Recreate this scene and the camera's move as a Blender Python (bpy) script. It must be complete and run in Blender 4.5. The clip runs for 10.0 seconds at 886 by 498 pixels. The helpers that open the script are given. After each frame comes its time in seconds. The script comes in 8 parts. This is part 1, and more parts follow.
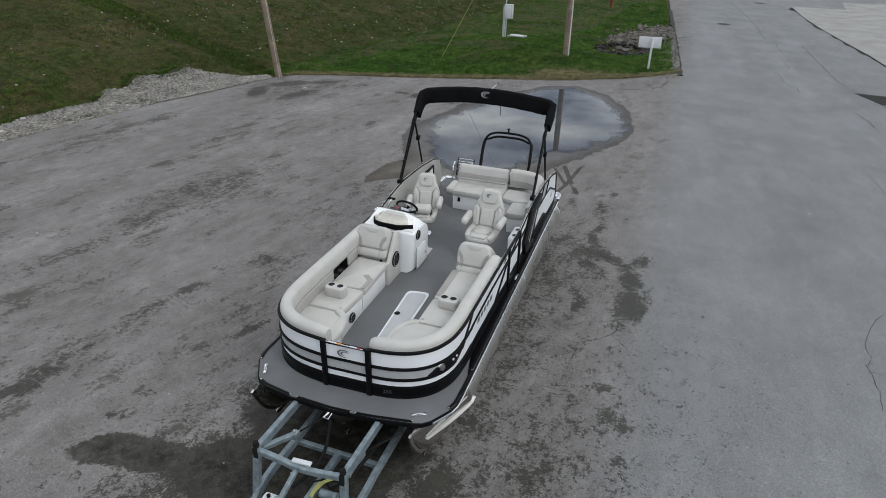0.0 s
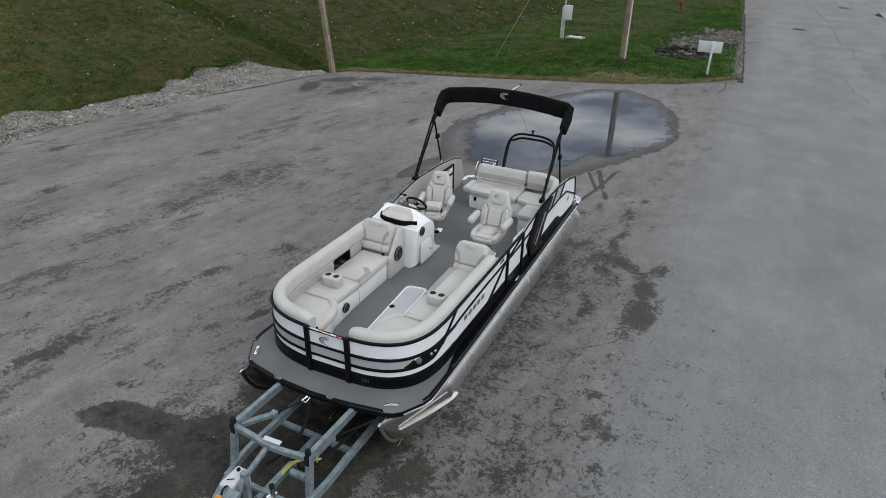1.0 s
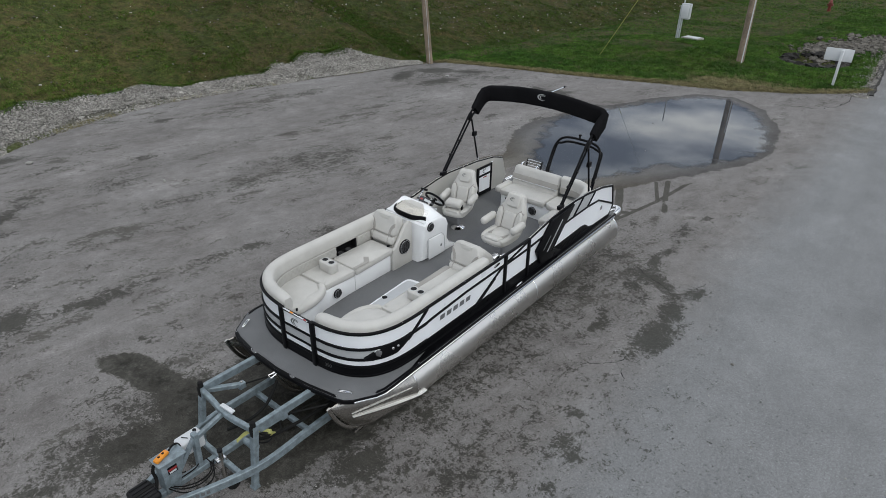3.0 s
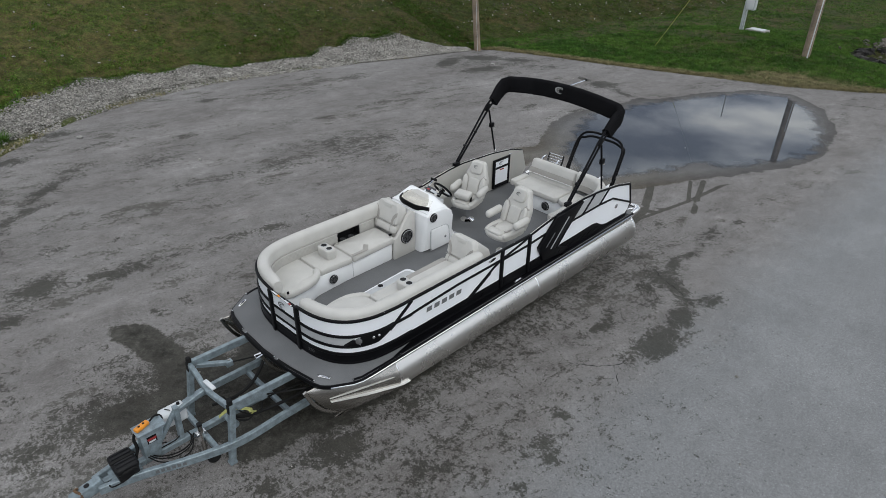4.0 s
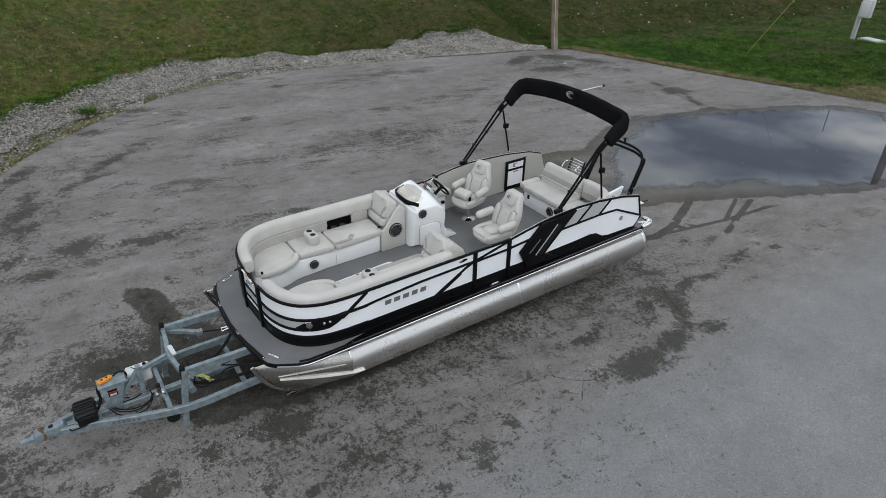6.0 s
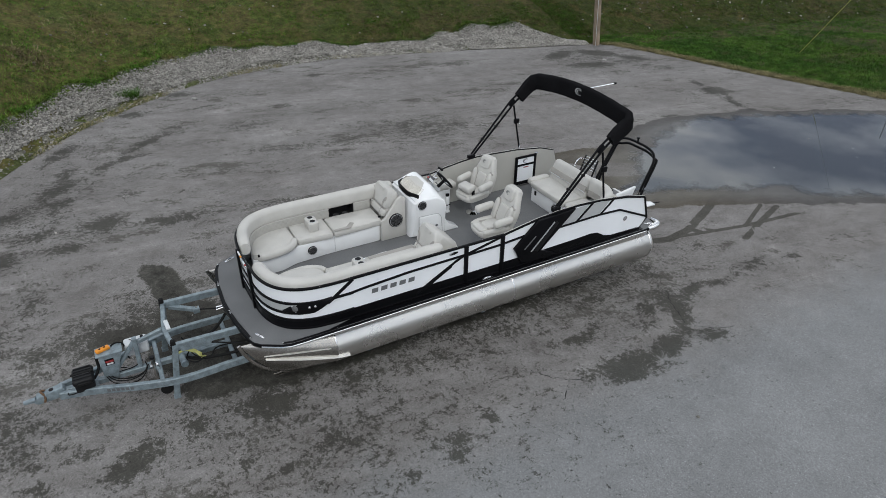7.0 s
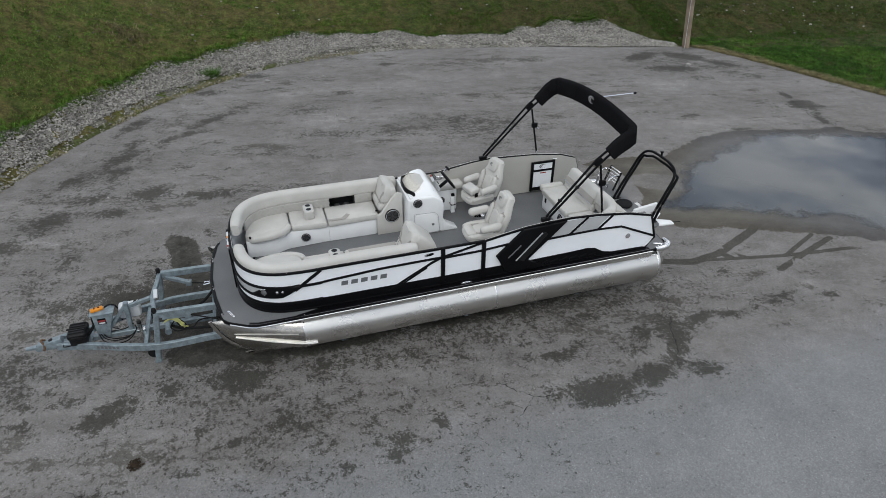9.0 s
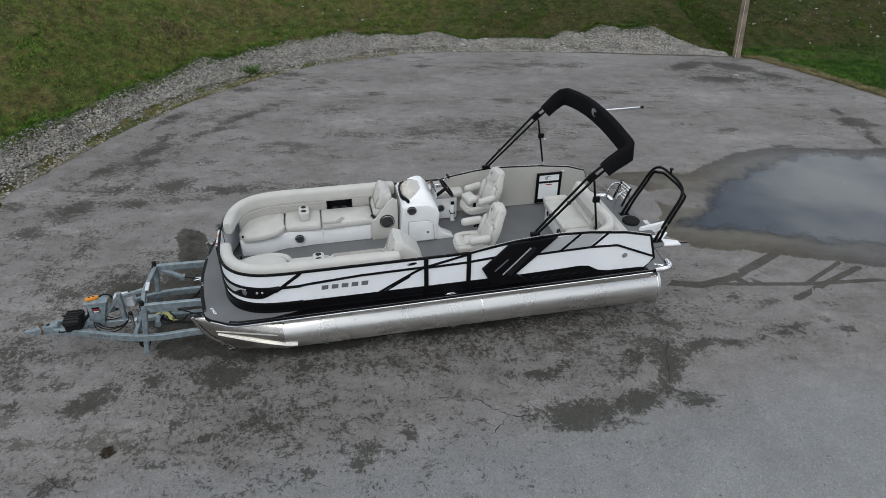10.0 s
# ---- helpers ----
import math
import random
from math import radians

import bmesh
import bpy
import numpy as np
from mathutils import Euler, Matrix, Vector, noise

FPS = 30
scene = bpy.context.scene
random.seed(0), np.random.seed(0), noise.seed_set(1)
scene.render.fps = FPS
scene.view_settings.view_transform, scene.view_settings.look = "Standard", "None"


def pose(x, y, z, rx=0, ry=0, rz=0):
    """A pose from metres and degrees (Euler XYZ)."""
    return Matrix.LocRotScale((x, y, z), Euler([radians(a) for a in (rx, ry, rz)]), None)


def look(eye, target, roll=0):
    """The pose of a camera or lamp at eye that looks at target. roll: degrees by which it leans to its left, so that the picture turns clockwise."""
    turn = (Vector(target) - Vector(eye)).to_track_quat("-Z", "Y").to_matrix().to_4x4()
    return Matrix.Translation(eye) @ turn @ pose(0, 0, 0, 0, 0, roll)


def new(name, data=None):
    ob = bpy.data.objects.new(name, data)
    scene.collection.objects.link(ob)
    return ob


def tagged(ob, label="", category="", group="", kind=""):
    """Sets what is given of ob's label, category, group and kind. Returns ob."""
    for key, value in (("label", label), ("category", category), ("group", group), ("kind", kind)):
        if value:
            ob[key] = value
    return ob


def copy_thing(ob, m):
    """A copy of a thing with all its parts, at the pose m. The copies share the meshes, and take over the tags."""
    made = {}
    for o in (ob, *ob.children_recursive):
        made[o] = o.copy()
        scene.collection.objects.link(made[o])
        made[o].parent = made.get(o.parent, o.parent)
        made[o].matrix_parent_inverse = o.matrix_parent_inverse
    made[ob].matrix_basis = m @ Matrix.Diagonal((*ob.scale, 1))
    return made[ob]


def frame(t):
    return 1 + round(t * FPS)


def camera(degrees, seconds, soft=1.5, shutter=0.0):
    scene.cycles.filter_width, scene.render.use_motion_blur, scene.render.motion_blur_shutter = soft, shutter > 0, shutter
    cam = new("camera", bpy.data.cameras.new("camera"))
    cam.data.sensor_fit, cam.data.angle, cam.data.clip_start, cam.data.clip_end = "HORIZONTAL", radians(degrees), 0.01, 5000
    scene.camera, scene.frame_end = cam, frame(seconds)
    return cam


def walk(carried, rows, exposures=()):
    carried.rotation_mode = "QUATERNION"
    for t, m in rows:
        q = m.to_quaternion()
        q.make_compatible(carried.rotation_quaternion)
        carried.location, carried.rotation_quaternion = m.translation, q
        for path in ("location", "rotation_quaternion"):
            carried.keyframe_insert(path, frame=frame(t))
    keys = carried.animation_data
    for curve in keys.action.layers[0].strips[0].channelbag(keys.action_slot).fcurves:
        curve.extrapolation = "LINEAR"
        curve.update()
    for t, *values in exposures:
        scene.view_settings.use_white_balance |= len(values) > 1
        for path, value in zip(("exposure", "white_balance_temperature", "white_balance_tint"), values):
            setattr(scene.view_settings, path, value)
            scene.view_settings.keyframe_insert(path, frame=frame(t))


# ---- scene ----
cam = camera(70.1, 10.0, soft=0.5)
METRES, EYE, TILT, LEAN, TURN = 9.382, 6.11, 0.3, 0.0, 19.9
ROWS = [
    (0.0, 0.0, 0.0, 0.0, 0.44, -28.35, -0.81),
    (0.5, 0.0564, -0.0074, 0.004, 3.58, -28.4, -0.81),
    (1.0, 0.1033, -0.009, 0.0066, 6.98, -28.52, -0.78),
    (1.5, 0.15, -0.0027, 0.0079, 9.87, -28.64, -0.73),
    (2.0, 0.1966, 0.0041, 0.01, 12.8, -28.75, -0.73),
    (2.5, 0.2439, 0.0175, 0.0147, 16.09, -28.96, -0.7),
    (4.0, 0.3788, 0.0794, 0.0264, 25.42, -30.71, -0.6),
    (4.5, 0.4192, 0.1036, 0.0295, 28.36, -31.24, -0.54),
    (5.0, 0.4643, 0.1295, 0.0315, 30.81, -31.27, -0.5),
    (5.5, 0.5088, 0.1541, 0.0333, 33.39, -31.29, -0.47),
    (7.0, 0.6289, 0.2254, 0.0413, 41.29, -31.96, -0.38),
    (7.5, 0.6619, 0.2633, 0.043, 44.2, -32.87, -0.31),
    (8.0, 0.6938, 0.3019, 0.0469, 46.91, -32.9, -0.26),
    (8.5, 0.7277, 0.3389, 0.052, 49.35, -32.9, -0.22),
    (9.0, 0.7569, 0.3765, 0.0562, 52.31, -32.89, -0.18),
    (9.5, 0.7804, 0.4256, 0.0591, 55.56, -32.91, -0.12),
    (10.0, 0.8045, 0.4801, 0.0629, 58.29, -32.92, -0.06),
]
walk(cam, [(t, pose(0, 0, EYE, TILT, LEAN, TURN) @ pose(METRES * x, METRES * y, METRES * z, 90 + pitch, roll, yaw)) for t, x, y, z, yaw, pitch, roll in ROWS])


# ---------- world, sun ----------
world = bpy.data.worlds.new("overcast_sky")
scene.world = world
world.use_nodes = True
wn, wl = world.node_tree.nodes, world.node_tree.links
wn.clear()
SUN_EL, SUN_AZ = 46.0, 112.0
sky = wn.new("ShaderNodeTexSky")
sky.sky_type, sky.sun_disc = "NISHITA", False
sky.sun_elevation, sky.sun_rotation = radians(SUN_EL), radians(SUN_AZ)
clear_bg = wn.new("ShaderNodeBackground")
clear_bg.inputs["Strength"].default_value = 0.06
wl.new(sky.outputs["Color"], clear_bg.inputs["Color"])
wtc = wn.new("ShaderNodeTexCoord")
wsep = wn.new("ShaderNodeSeparateXYZ")
wl.new(wtc.outputs["Generated"], wsep.inputs[0])
wup = wn.new("ShaderNodeMath")
wup.operation = "MAXIMUM"
wup.inputs[1].default_value = 0.06
wl.new(wsep.outputs["Z"], wup.inputs[0])
wflat = []
for axis in ("X", "Y"):
    dv = wn.new("ShaderNodeMath")
    dv.operation = "DIVIDE"
    wl.new(wsep.outputs[axis], dv.inputs[0])
    wl.new(wup.outputs[0], dv.inputs[1])
    wflat.append(dv)
wcom = wn.new("ShaderNodeCombineXYZ")
wl.new(wflat[0].outputs[0], wcom.inputs[0])
wl.new(wflat[1].outputs[0], wcom.inputs[1])
wnoise = wn.new("ShaderNodeTexNoise")
wnoise.inputs["Scale"].default_value = 1.0
wnoise.inputs["Detail"].default_value = 6
wnoise.inputs["Roughness"].default_value = 0.55
wmap = wn.new("ShaderNodeMapping")
wmap.inputs["Scale"].default_value, wmap.inputs["Location"].default_value = (1.006, 1.006, 1), (3.394, 6.895, 0)
wl.new(wcom.outputs[0], wmap.inputs["Vector"])
wl.new(wmap.outputs[0], wnoise.inputs["Vector"])
wramp = wn.new("ShaderNodeValToRGB")
wramp.color_ramp.elements[0].position, wramp.color_ramp.elements[0].color = 0.42, (0.30, 0.35, 0.45, 1)
wramp.color_ramp.elements[1].position, wramp.color_ramp.elements[1].color = 0.61, (1.52, 1.54, 1.52, 1)
wmid = wramp.color_ramp.elements.new(0.515)
wmid.color = (0.84, 0.90, 0.99, 1)
wl.new(wnoise.outputs["Fac"], wramp.inputs["Fac"])
cloud_bg = wn.new("ShaderNodeBackground")
cloud_bg.inputs["Strength"].default_value = 1.06
wl.new(wramp.outputs["Color"], cloud_bg.inputs["Color"])
wmix = wn.new("ShaderNodeMixShader")
wmix.inputs[0].default_value = 0.85
wl.new(clear_bg.outputs[0], wmix.inputs[1])
wl.new(cloud_bg.outputs[0], wmix.inputs[2])
wout = wn.new("ShaderNodeOutputWorld")
wl.new(wmix.outputs[0], wout.inputs["Surface"])

sun_data = bpy.data.lights.new("sun", "SUN")
sun_data.energy, sun_data.angle, sun_data.color = 1.0, radians(22), (0.97, 0.98, 0.93)
sun = new("sun", sun_data)
sun_dir = Vector((math.sin(radians(SUN_AZ)) * math.cos(radians(SUN_EL)), math.cos(radians(SUN_AZ)) * math.cos(radians(SUN_EL)), math.sin(radians(SUN_EL))))
sun.matrix_world = look(sun_dir * 60, (0, 0, 0))


# ---------- materials ----------
def mat(name, color, rough=0.5, metal=0.0, vary=0.0, vscale=3.0, grain=0.0, gscale=200.0, bump=0.0, bscale=150.0, spec=0.5, coat=0.0, dark=None, aniso=0.0):
    """A procedural surface: base colour, a large and a fine variation, and a fine relief."""
    m = bpy.data.materials.new(name)
    m.use_nodes = True
    n, l = m.node_tree.nodes, m.node_tree.links
    p = n["Principled BSDF"]
    p.inputs["Roughness"].default_value, p.inputs["Metallic"].default_value = rough, metal
    p.inputs["Specular IOR Level"].default_value = spec
    p.inputs["Coat Weight"].default_value = coat
    p.inputs["Base Color"].default_value = (*color, 1)
    tc = n.new("ShaderNodeTexCoord")
    col = None
    if vary or grain:
        big = n.new("ShaderNodeTexNoise")
        big.inputs["Scale"].default_value, big.inputs["Detail"].default_value = vscale, 6
        fine = n.new("ShaderNodeTexNoise")
        fine.inputs["Scale"].default_value, fine.inputs["Detail"].default_value = gscale, 3
        for t in (big, fine):
            l.new(tc.outputs["Object"], t.inputs["Vector"])
        ramp = n.new("ShaderNodeValToRGB")
        lo = dark if dark else tuple(c * (1 - vary) for c in color)
        hi = tuple(min(1, c * (1 + vary * 0.6)) for c in color) if not dark else color
        ramp.color_ramp.elements[0].position, ramp.color_ramp.elements[0].color = 0.32, (*lo, 1)
        ramp.color_ramp.elements[1].position, ramp.color_ramp.elements[1].color = 0.68, (*hi, 1)
        l.new(big.outputs["Fac"], ramp.inputs["Fac"])
        mul = n.new("ShaderNodeMix")
        mul.data_type, mul.blend_type = "RGBA", "MULTIPLY"
        mul.inputs[0].default_value = 1.0
        g = n.new("ShaderNodeMapRange")
        g.inputs["From Min"].default_value, g.inputs["From Max"].default_value = 0.3, 0.7
        g.inputs["To Min"].default_value, g.inputs["To Max"].default_value = 1 - grain, 1 + grain
        l.new(fine.outputs["Fac"], g.inputs["Value"])
        l.new(ramp.outputs["Color"], mul.inputs[6])
        l.new(g.outputs["Result"], mul.inputs[7])
        l.new(mul.outputs[2], p.inputs["Base Color"])
        r = n.new("ShaderNodeMapRange")
        r.inputs["To Min"].default_value, r.inputs["To Max"].default_value = max(0.02, rough - 0.08), min(1, rough + 0.08)
        l.new(big.outputs["Fac"], r.inputs["Value"])
        l.new(r.outputs["Result"], p.inputs["Roughness"])
    if bump:
        bt = n.new("ShaderNodeTexNoise")
        bt.inputs["Scale"].default_value, bt.inputs["Detail"].default_value = bscale, 4
        l.new(tc.outputs["Object"], bt.inputs["Vector"])
        b = n.new("ShaderNodeBump")
        b.inputs["Strength"].default_value, b.inputs["Distance"].default_value = bump, 0.01
        l.new(bt.outputs["Fac"], b.inputs["Height"])
        l.new(b.outputs["Normal"], p.inputs["Normal"])
    return m


M_WHITE = mat("white_gelcoat", (0.87, 0.88, 0.89), 0.22, vary=0.04, grain=0.01, coat=0.3)
M_PANEL = mat("white_panel_skin", (0.84, 0.86, 0.89), 0.3, vary=0.05, vscale=1.5, grain=0.01)
M_GREYPANEL = mat("silver_panel_skin", (0.42, 0.43, 0.44), 0.32, vary=0.06, vscale=1.5, grain=0.02)
M_BLACK = mat("black_powder_coat", (0.004, 0.004, 0.005), 0.38, vary=0.2, grain=0.1, spec=0.14)
M_BLACKPANEL = mat("black_panel_skin", (0.004, 0.004, 0.005), 0.30, vary=0.15, grain=0.05, spec=0.12)
M_FABRIC = mat("black_canvas", (0.009, 0.009, 0.010), 0.95, vary=0.25, grain=0.3, gscale=400, bump=0.4, bscale=300, spec=0.06)
M_VINYL = mat("light_grey_vinyl", (0.54, 0.528, 0.50), 0.45, vary=0.07, vscale=4, grain=0.04, gscale=350, bump=0.12, bscale=400, spec=0.4)
M_VINYLDARK = mat("taupe_vinyl", (0.35, 0.335, 0.31), 0.5, vary=0.08, vscale=5, grain=0.05, gscale=350, bump=0.12, bscale=400, spec=0.4)
M_QUILT = mat("quilted_beige_vinyl", (0.43, 0.42, 0.395), 0.5, vary=0.08, vscale=5, grain=0.05, gscale=350, bump=0.15, bscale=300, spec=0.35)
M_INNER = mat("beige_inner_skin", (0.45, 0.44, 0.41), 0.42, vary=0.05, vscale=2, grain=0.03)
M_FLOOR = mat("grey_woven_vinyl", (0.156, 0.159, 0.163), 0.75, vary=0.1, vscale=2.5, grain=0.18, gscale=260, bump=0.25, bscale=260, spec=0.3)
M_ALU = mat("brushed_aluminium", (0.78, 0.765, 0.735), 0.28, metal=1.0, vary=0.04, vscale=2, grain=0.01, gscale=160)
# darker aluminium: the dark ground mirrored in the bow is in its colour
M_NOSE = mat("darkened_aluminium", (0.50, 0.48, 0.45), 0.24, metal=1.0, vary=0.12, vscale=4, grain=0.06, gscale=120)
M_POLISH = mat("polished_aluminium", (0.82, 0.82, 0.82), 0.12, metal=1.0, vary=0.04)
M_STRAKE = mat("bright_mill_aluminium", (0.93, 0.92, 0.88), 0.42, metal=0.55, vary=0.06, vscale=9)
M_CHROME = mat("chrome", (0.85, 0.85, 0.86), 0.06, metal=1.0)
M_GALV = mat("galvanised_steel", (0.236, 0.287, 0.315), 0.5, metal=0.35, vary=0.30, vscale=13, grain=0.1, gscale=60, bump=0.1, bscale=80)
M_RUBBER = mat("black_rubber", (0.011, 0.011, 0.011), 0.8, spec=0.2, vary=0.2, grain=0.15, bump=0.2)
M_PLASTIC = mat("black_plastic", (0.010, 0.010, 0.011), 0.45, spec=0.2, vary=0.2, grain=0.1)
M_CONE = mat("speaker_cone", (0.06, 0.06, 0.063), 0.5, vary=0.15, grain=0.1)
M_ORANGE = mat("orange_plastic", (0.75, 0.27, 0.02), 0.5, vary=0.12, vscale=15, grain=0.05)
M_RED = mat("red_sticker", (0.30, 0.03, 0.03), 0.5, vary=0.1)
M_STRAP = mat("yellow_strap", (0.42, 0.42, 0.14), 0.8, vary=0.2, vscale=20, grain=0.2)
M_WOOD = mat("weathered_pole_wood", (0.25, 0.195, 0.145), 0.85, vary=0.35, vscale=2.2, grain=0.25, gscale=40, bump=0.5, bscale=40)
M_SIGN = mat("white_sign_paint", (0.62, 0.64, 0.66), 0.5, vary=0.06, vscale=3, grain=0.03)
M_UTIL = mat("grey_utility_metal", (0.50, 0.53, 0.54), 0.5, vary=0.1, vscale=4, grain=0.05)
M_CONC = mat("pale_concrete", (0.31, 0.302, 0.285), 0.9, vary=0.2, vscale=0.8, grain=0.15, gscale=30, bump=0.3, bscale=60)
M_STONE = mat("limestone_gravel", (0.275, 0.262, 0.240), 0.9, vary=0.2, vscale=2, grain=0.2, gscale=30, bump=0.3, bscale=40, spec=0.2)
M_BED = mat("gravel_fines", (0.140, 0.135, 0.112), 0.95, vary=0.45, vscale=1.8, grain=0.7, gscale=22, bump=0.8, bscale=34, spec=0.1)
M_ROCK = mat("dark_rock", (0.036, 0.034, 0.032), 0.85, spec=0.2, vary=0.4, vscale=2, grain=0.3, gscale=20, bump=0.6, bscale=15)
M_HYDRANT = mat("faded_red_paint", (0.16, 0.03, 0.02), 0.6, vary=0.2, vscale=8, grain=0.1)
M_YELLOW = mat("yellow_guy_guard", (0.30, 0.30, 0.08), 0.6, vary=0.1, vscale=5)
M_LENS = mat("dark_lens", (0.05, 0.05, 0.055), 0.08, coat=0.6)
M_LAMP = mat("clouded_lamp_lens", (0.11, 0.11, 0.115), 0.16, vary=0.2, vscale=20, coat=0.5)
M_LOGO = mat("grey_lettering", (0.13, 0.135, 0.14), 0.35, vary=0.05)
M_SILVER = mat("silver_mark", (0.55, 0.56, 0.57), 0.3, metal=0.5)
for m_, spread in ((M_STONE, 0.55), (M_ROCK, 0.5)):
    n_, l_ = m_.node_tree.nodes, m_.node_tree.links
    geo = n_.new("ShaderNodeNewGeometry")
    mr = n_.new("ShaderNodeMapRange")
    mr.inputs["To Min"].default_value, mr.inputs["To Max"].default_value = 1 - spread, 1 + spread
    l_.new(geo.outputs["Random Per Island"], mr.inputs["Value"])
    mm = n_.new("ShaderNodeMix")
    mm.data_type, mm.blend_type = "RGBA", "MULTIPLY"
    mm.inputs[0].default_value = 1.0
    old = n_["Principled BSDF"].inputs["Base Color"].links[0].from_socket
    l_.new(old, mm.inputs[6])
    l_.new(mr.outputs["Result"], mm.inputs[7])
    l_.new(mm.outputs[2], n_["Principled BSDF"].inputs["Base Color"])

M_RUBBLE = mat("brown_rubble", (0.13, 0.12, 0.105), 0.9, vary=0.5, vscale=3, grain=0.3, gscale=20, bump=0.4, bscale=20, spec=0.2)
M_LITTER = mat("brown_leaf_litter", (0.048, 0.034, 0.024), 0.9, vary=0.5, vscale=12, grain=0.4, gscale=60, spec=0.1)
M_TAR = mat("crack_shadow", (0.03, 0.03, 0.03), 0.95, vary=0.3, vscale=6, grain=0.3, spec=0.1)
M_GLASS = bpy.data.materials.new("smoked_acrylic")
M_GLASS.use_nodes = True
pg = M_GLASS.node_tree.nodes["Principled BSDF"]
pg.inputs["Base Color"].default_value = (0.92, 0.91, 0.89, 1)
pg.inputs["Transmission Weight"].default_value, pg.inputs["Roughness"].default_value, pg.inputs["IOR"].default_value = 1.0, 0.02, 1.12

M_WATER = bpy.data.materials.new("standing_water")
M_WATER.use_nodes = True
nw, lw = M_WATER.node_tree.nodes, M_WATER.node_tree.links
pw = nw["Principled BSDF"]
pw.inputs["Base Color"].default_value = (0.040, 0.045, 0.053, 1)
pw.inputs["Roughness"].default_value, pw.inputs["IOR"].default_value = 0.015, 1.47
pw.inputs["Specular Tint"].default_value = (0.71, 0.865, 1.0, 1)
wt = nw.new("ShaderNodeTexNoise")
wt.inputs["Scale"].default_value = 1.2
wb = nw.new("ShaderNodeBump")
wb.inputs["Strength"].default_value, wb.inputs["Distance"].default_value = 0.02, 0.01
lw.new(wt.outputs["Fac"], wb.inputs["Height"])
lw.new(wb.outputs["Normal"], pw.inputs["Normal"])
# shallow at the shore, where the wet asphalt shows through
wd = nw.new("ShaderNodeAttribute")
wd.attribute_name = "depth"
wfine = nw.new("ShaderNodeTexNoise")
wfine.inputs["Scale"].default_value, wfine.inputs["Detail"].default_value = 2.5, 8
wsum = nw.new("ShaderNodeMath")
wsum.operation = "MULTIPLY_ADD"
wsum.inputs[1].default_value, wsum.inputs[2].default_value = 1.0, -0.5
lw.new(wfine.outputs["Fac"], wsum.inputs[0])
wadd = nw.new("ShaderNodeMath")
wadd.operation = "ADD"
wgeo = nw.new("ShaderNodeNewGeometry")
lw.new(wgeo.outputs["Position"], wfine.inputs["Vector"])
lw.new(wsum.outputs[0], wadd.inputs[0])
lw.new(wd.outputs["Fac"], wadd.inputs[1])
wsm = nw.new("ShaderNodeMapRange")
wsm.interpolation_type = "SMOOTHSTEP"
wsm.inputs["From Min"].default_value, wsm.inputs["From Max"].default_value = 0.0, 0.48
lw.new(wadd.outputs[0], wsm.inputs["Value"])
wclear = nw.new("ShaderNodeBsdfTransparent")
wblend = nw.new("ShaderNodeMixShader")
lw.new(wsm.outputs["Result"], wblend.inputs[0])
lw.new(wclear.outputs[0], wblend.inputs[1])
lw.new(pw.outputs[0], wblend.inputs[2])
lw.new(wblend.outputs[0], nw["Material Output"].inputs["Surface"])


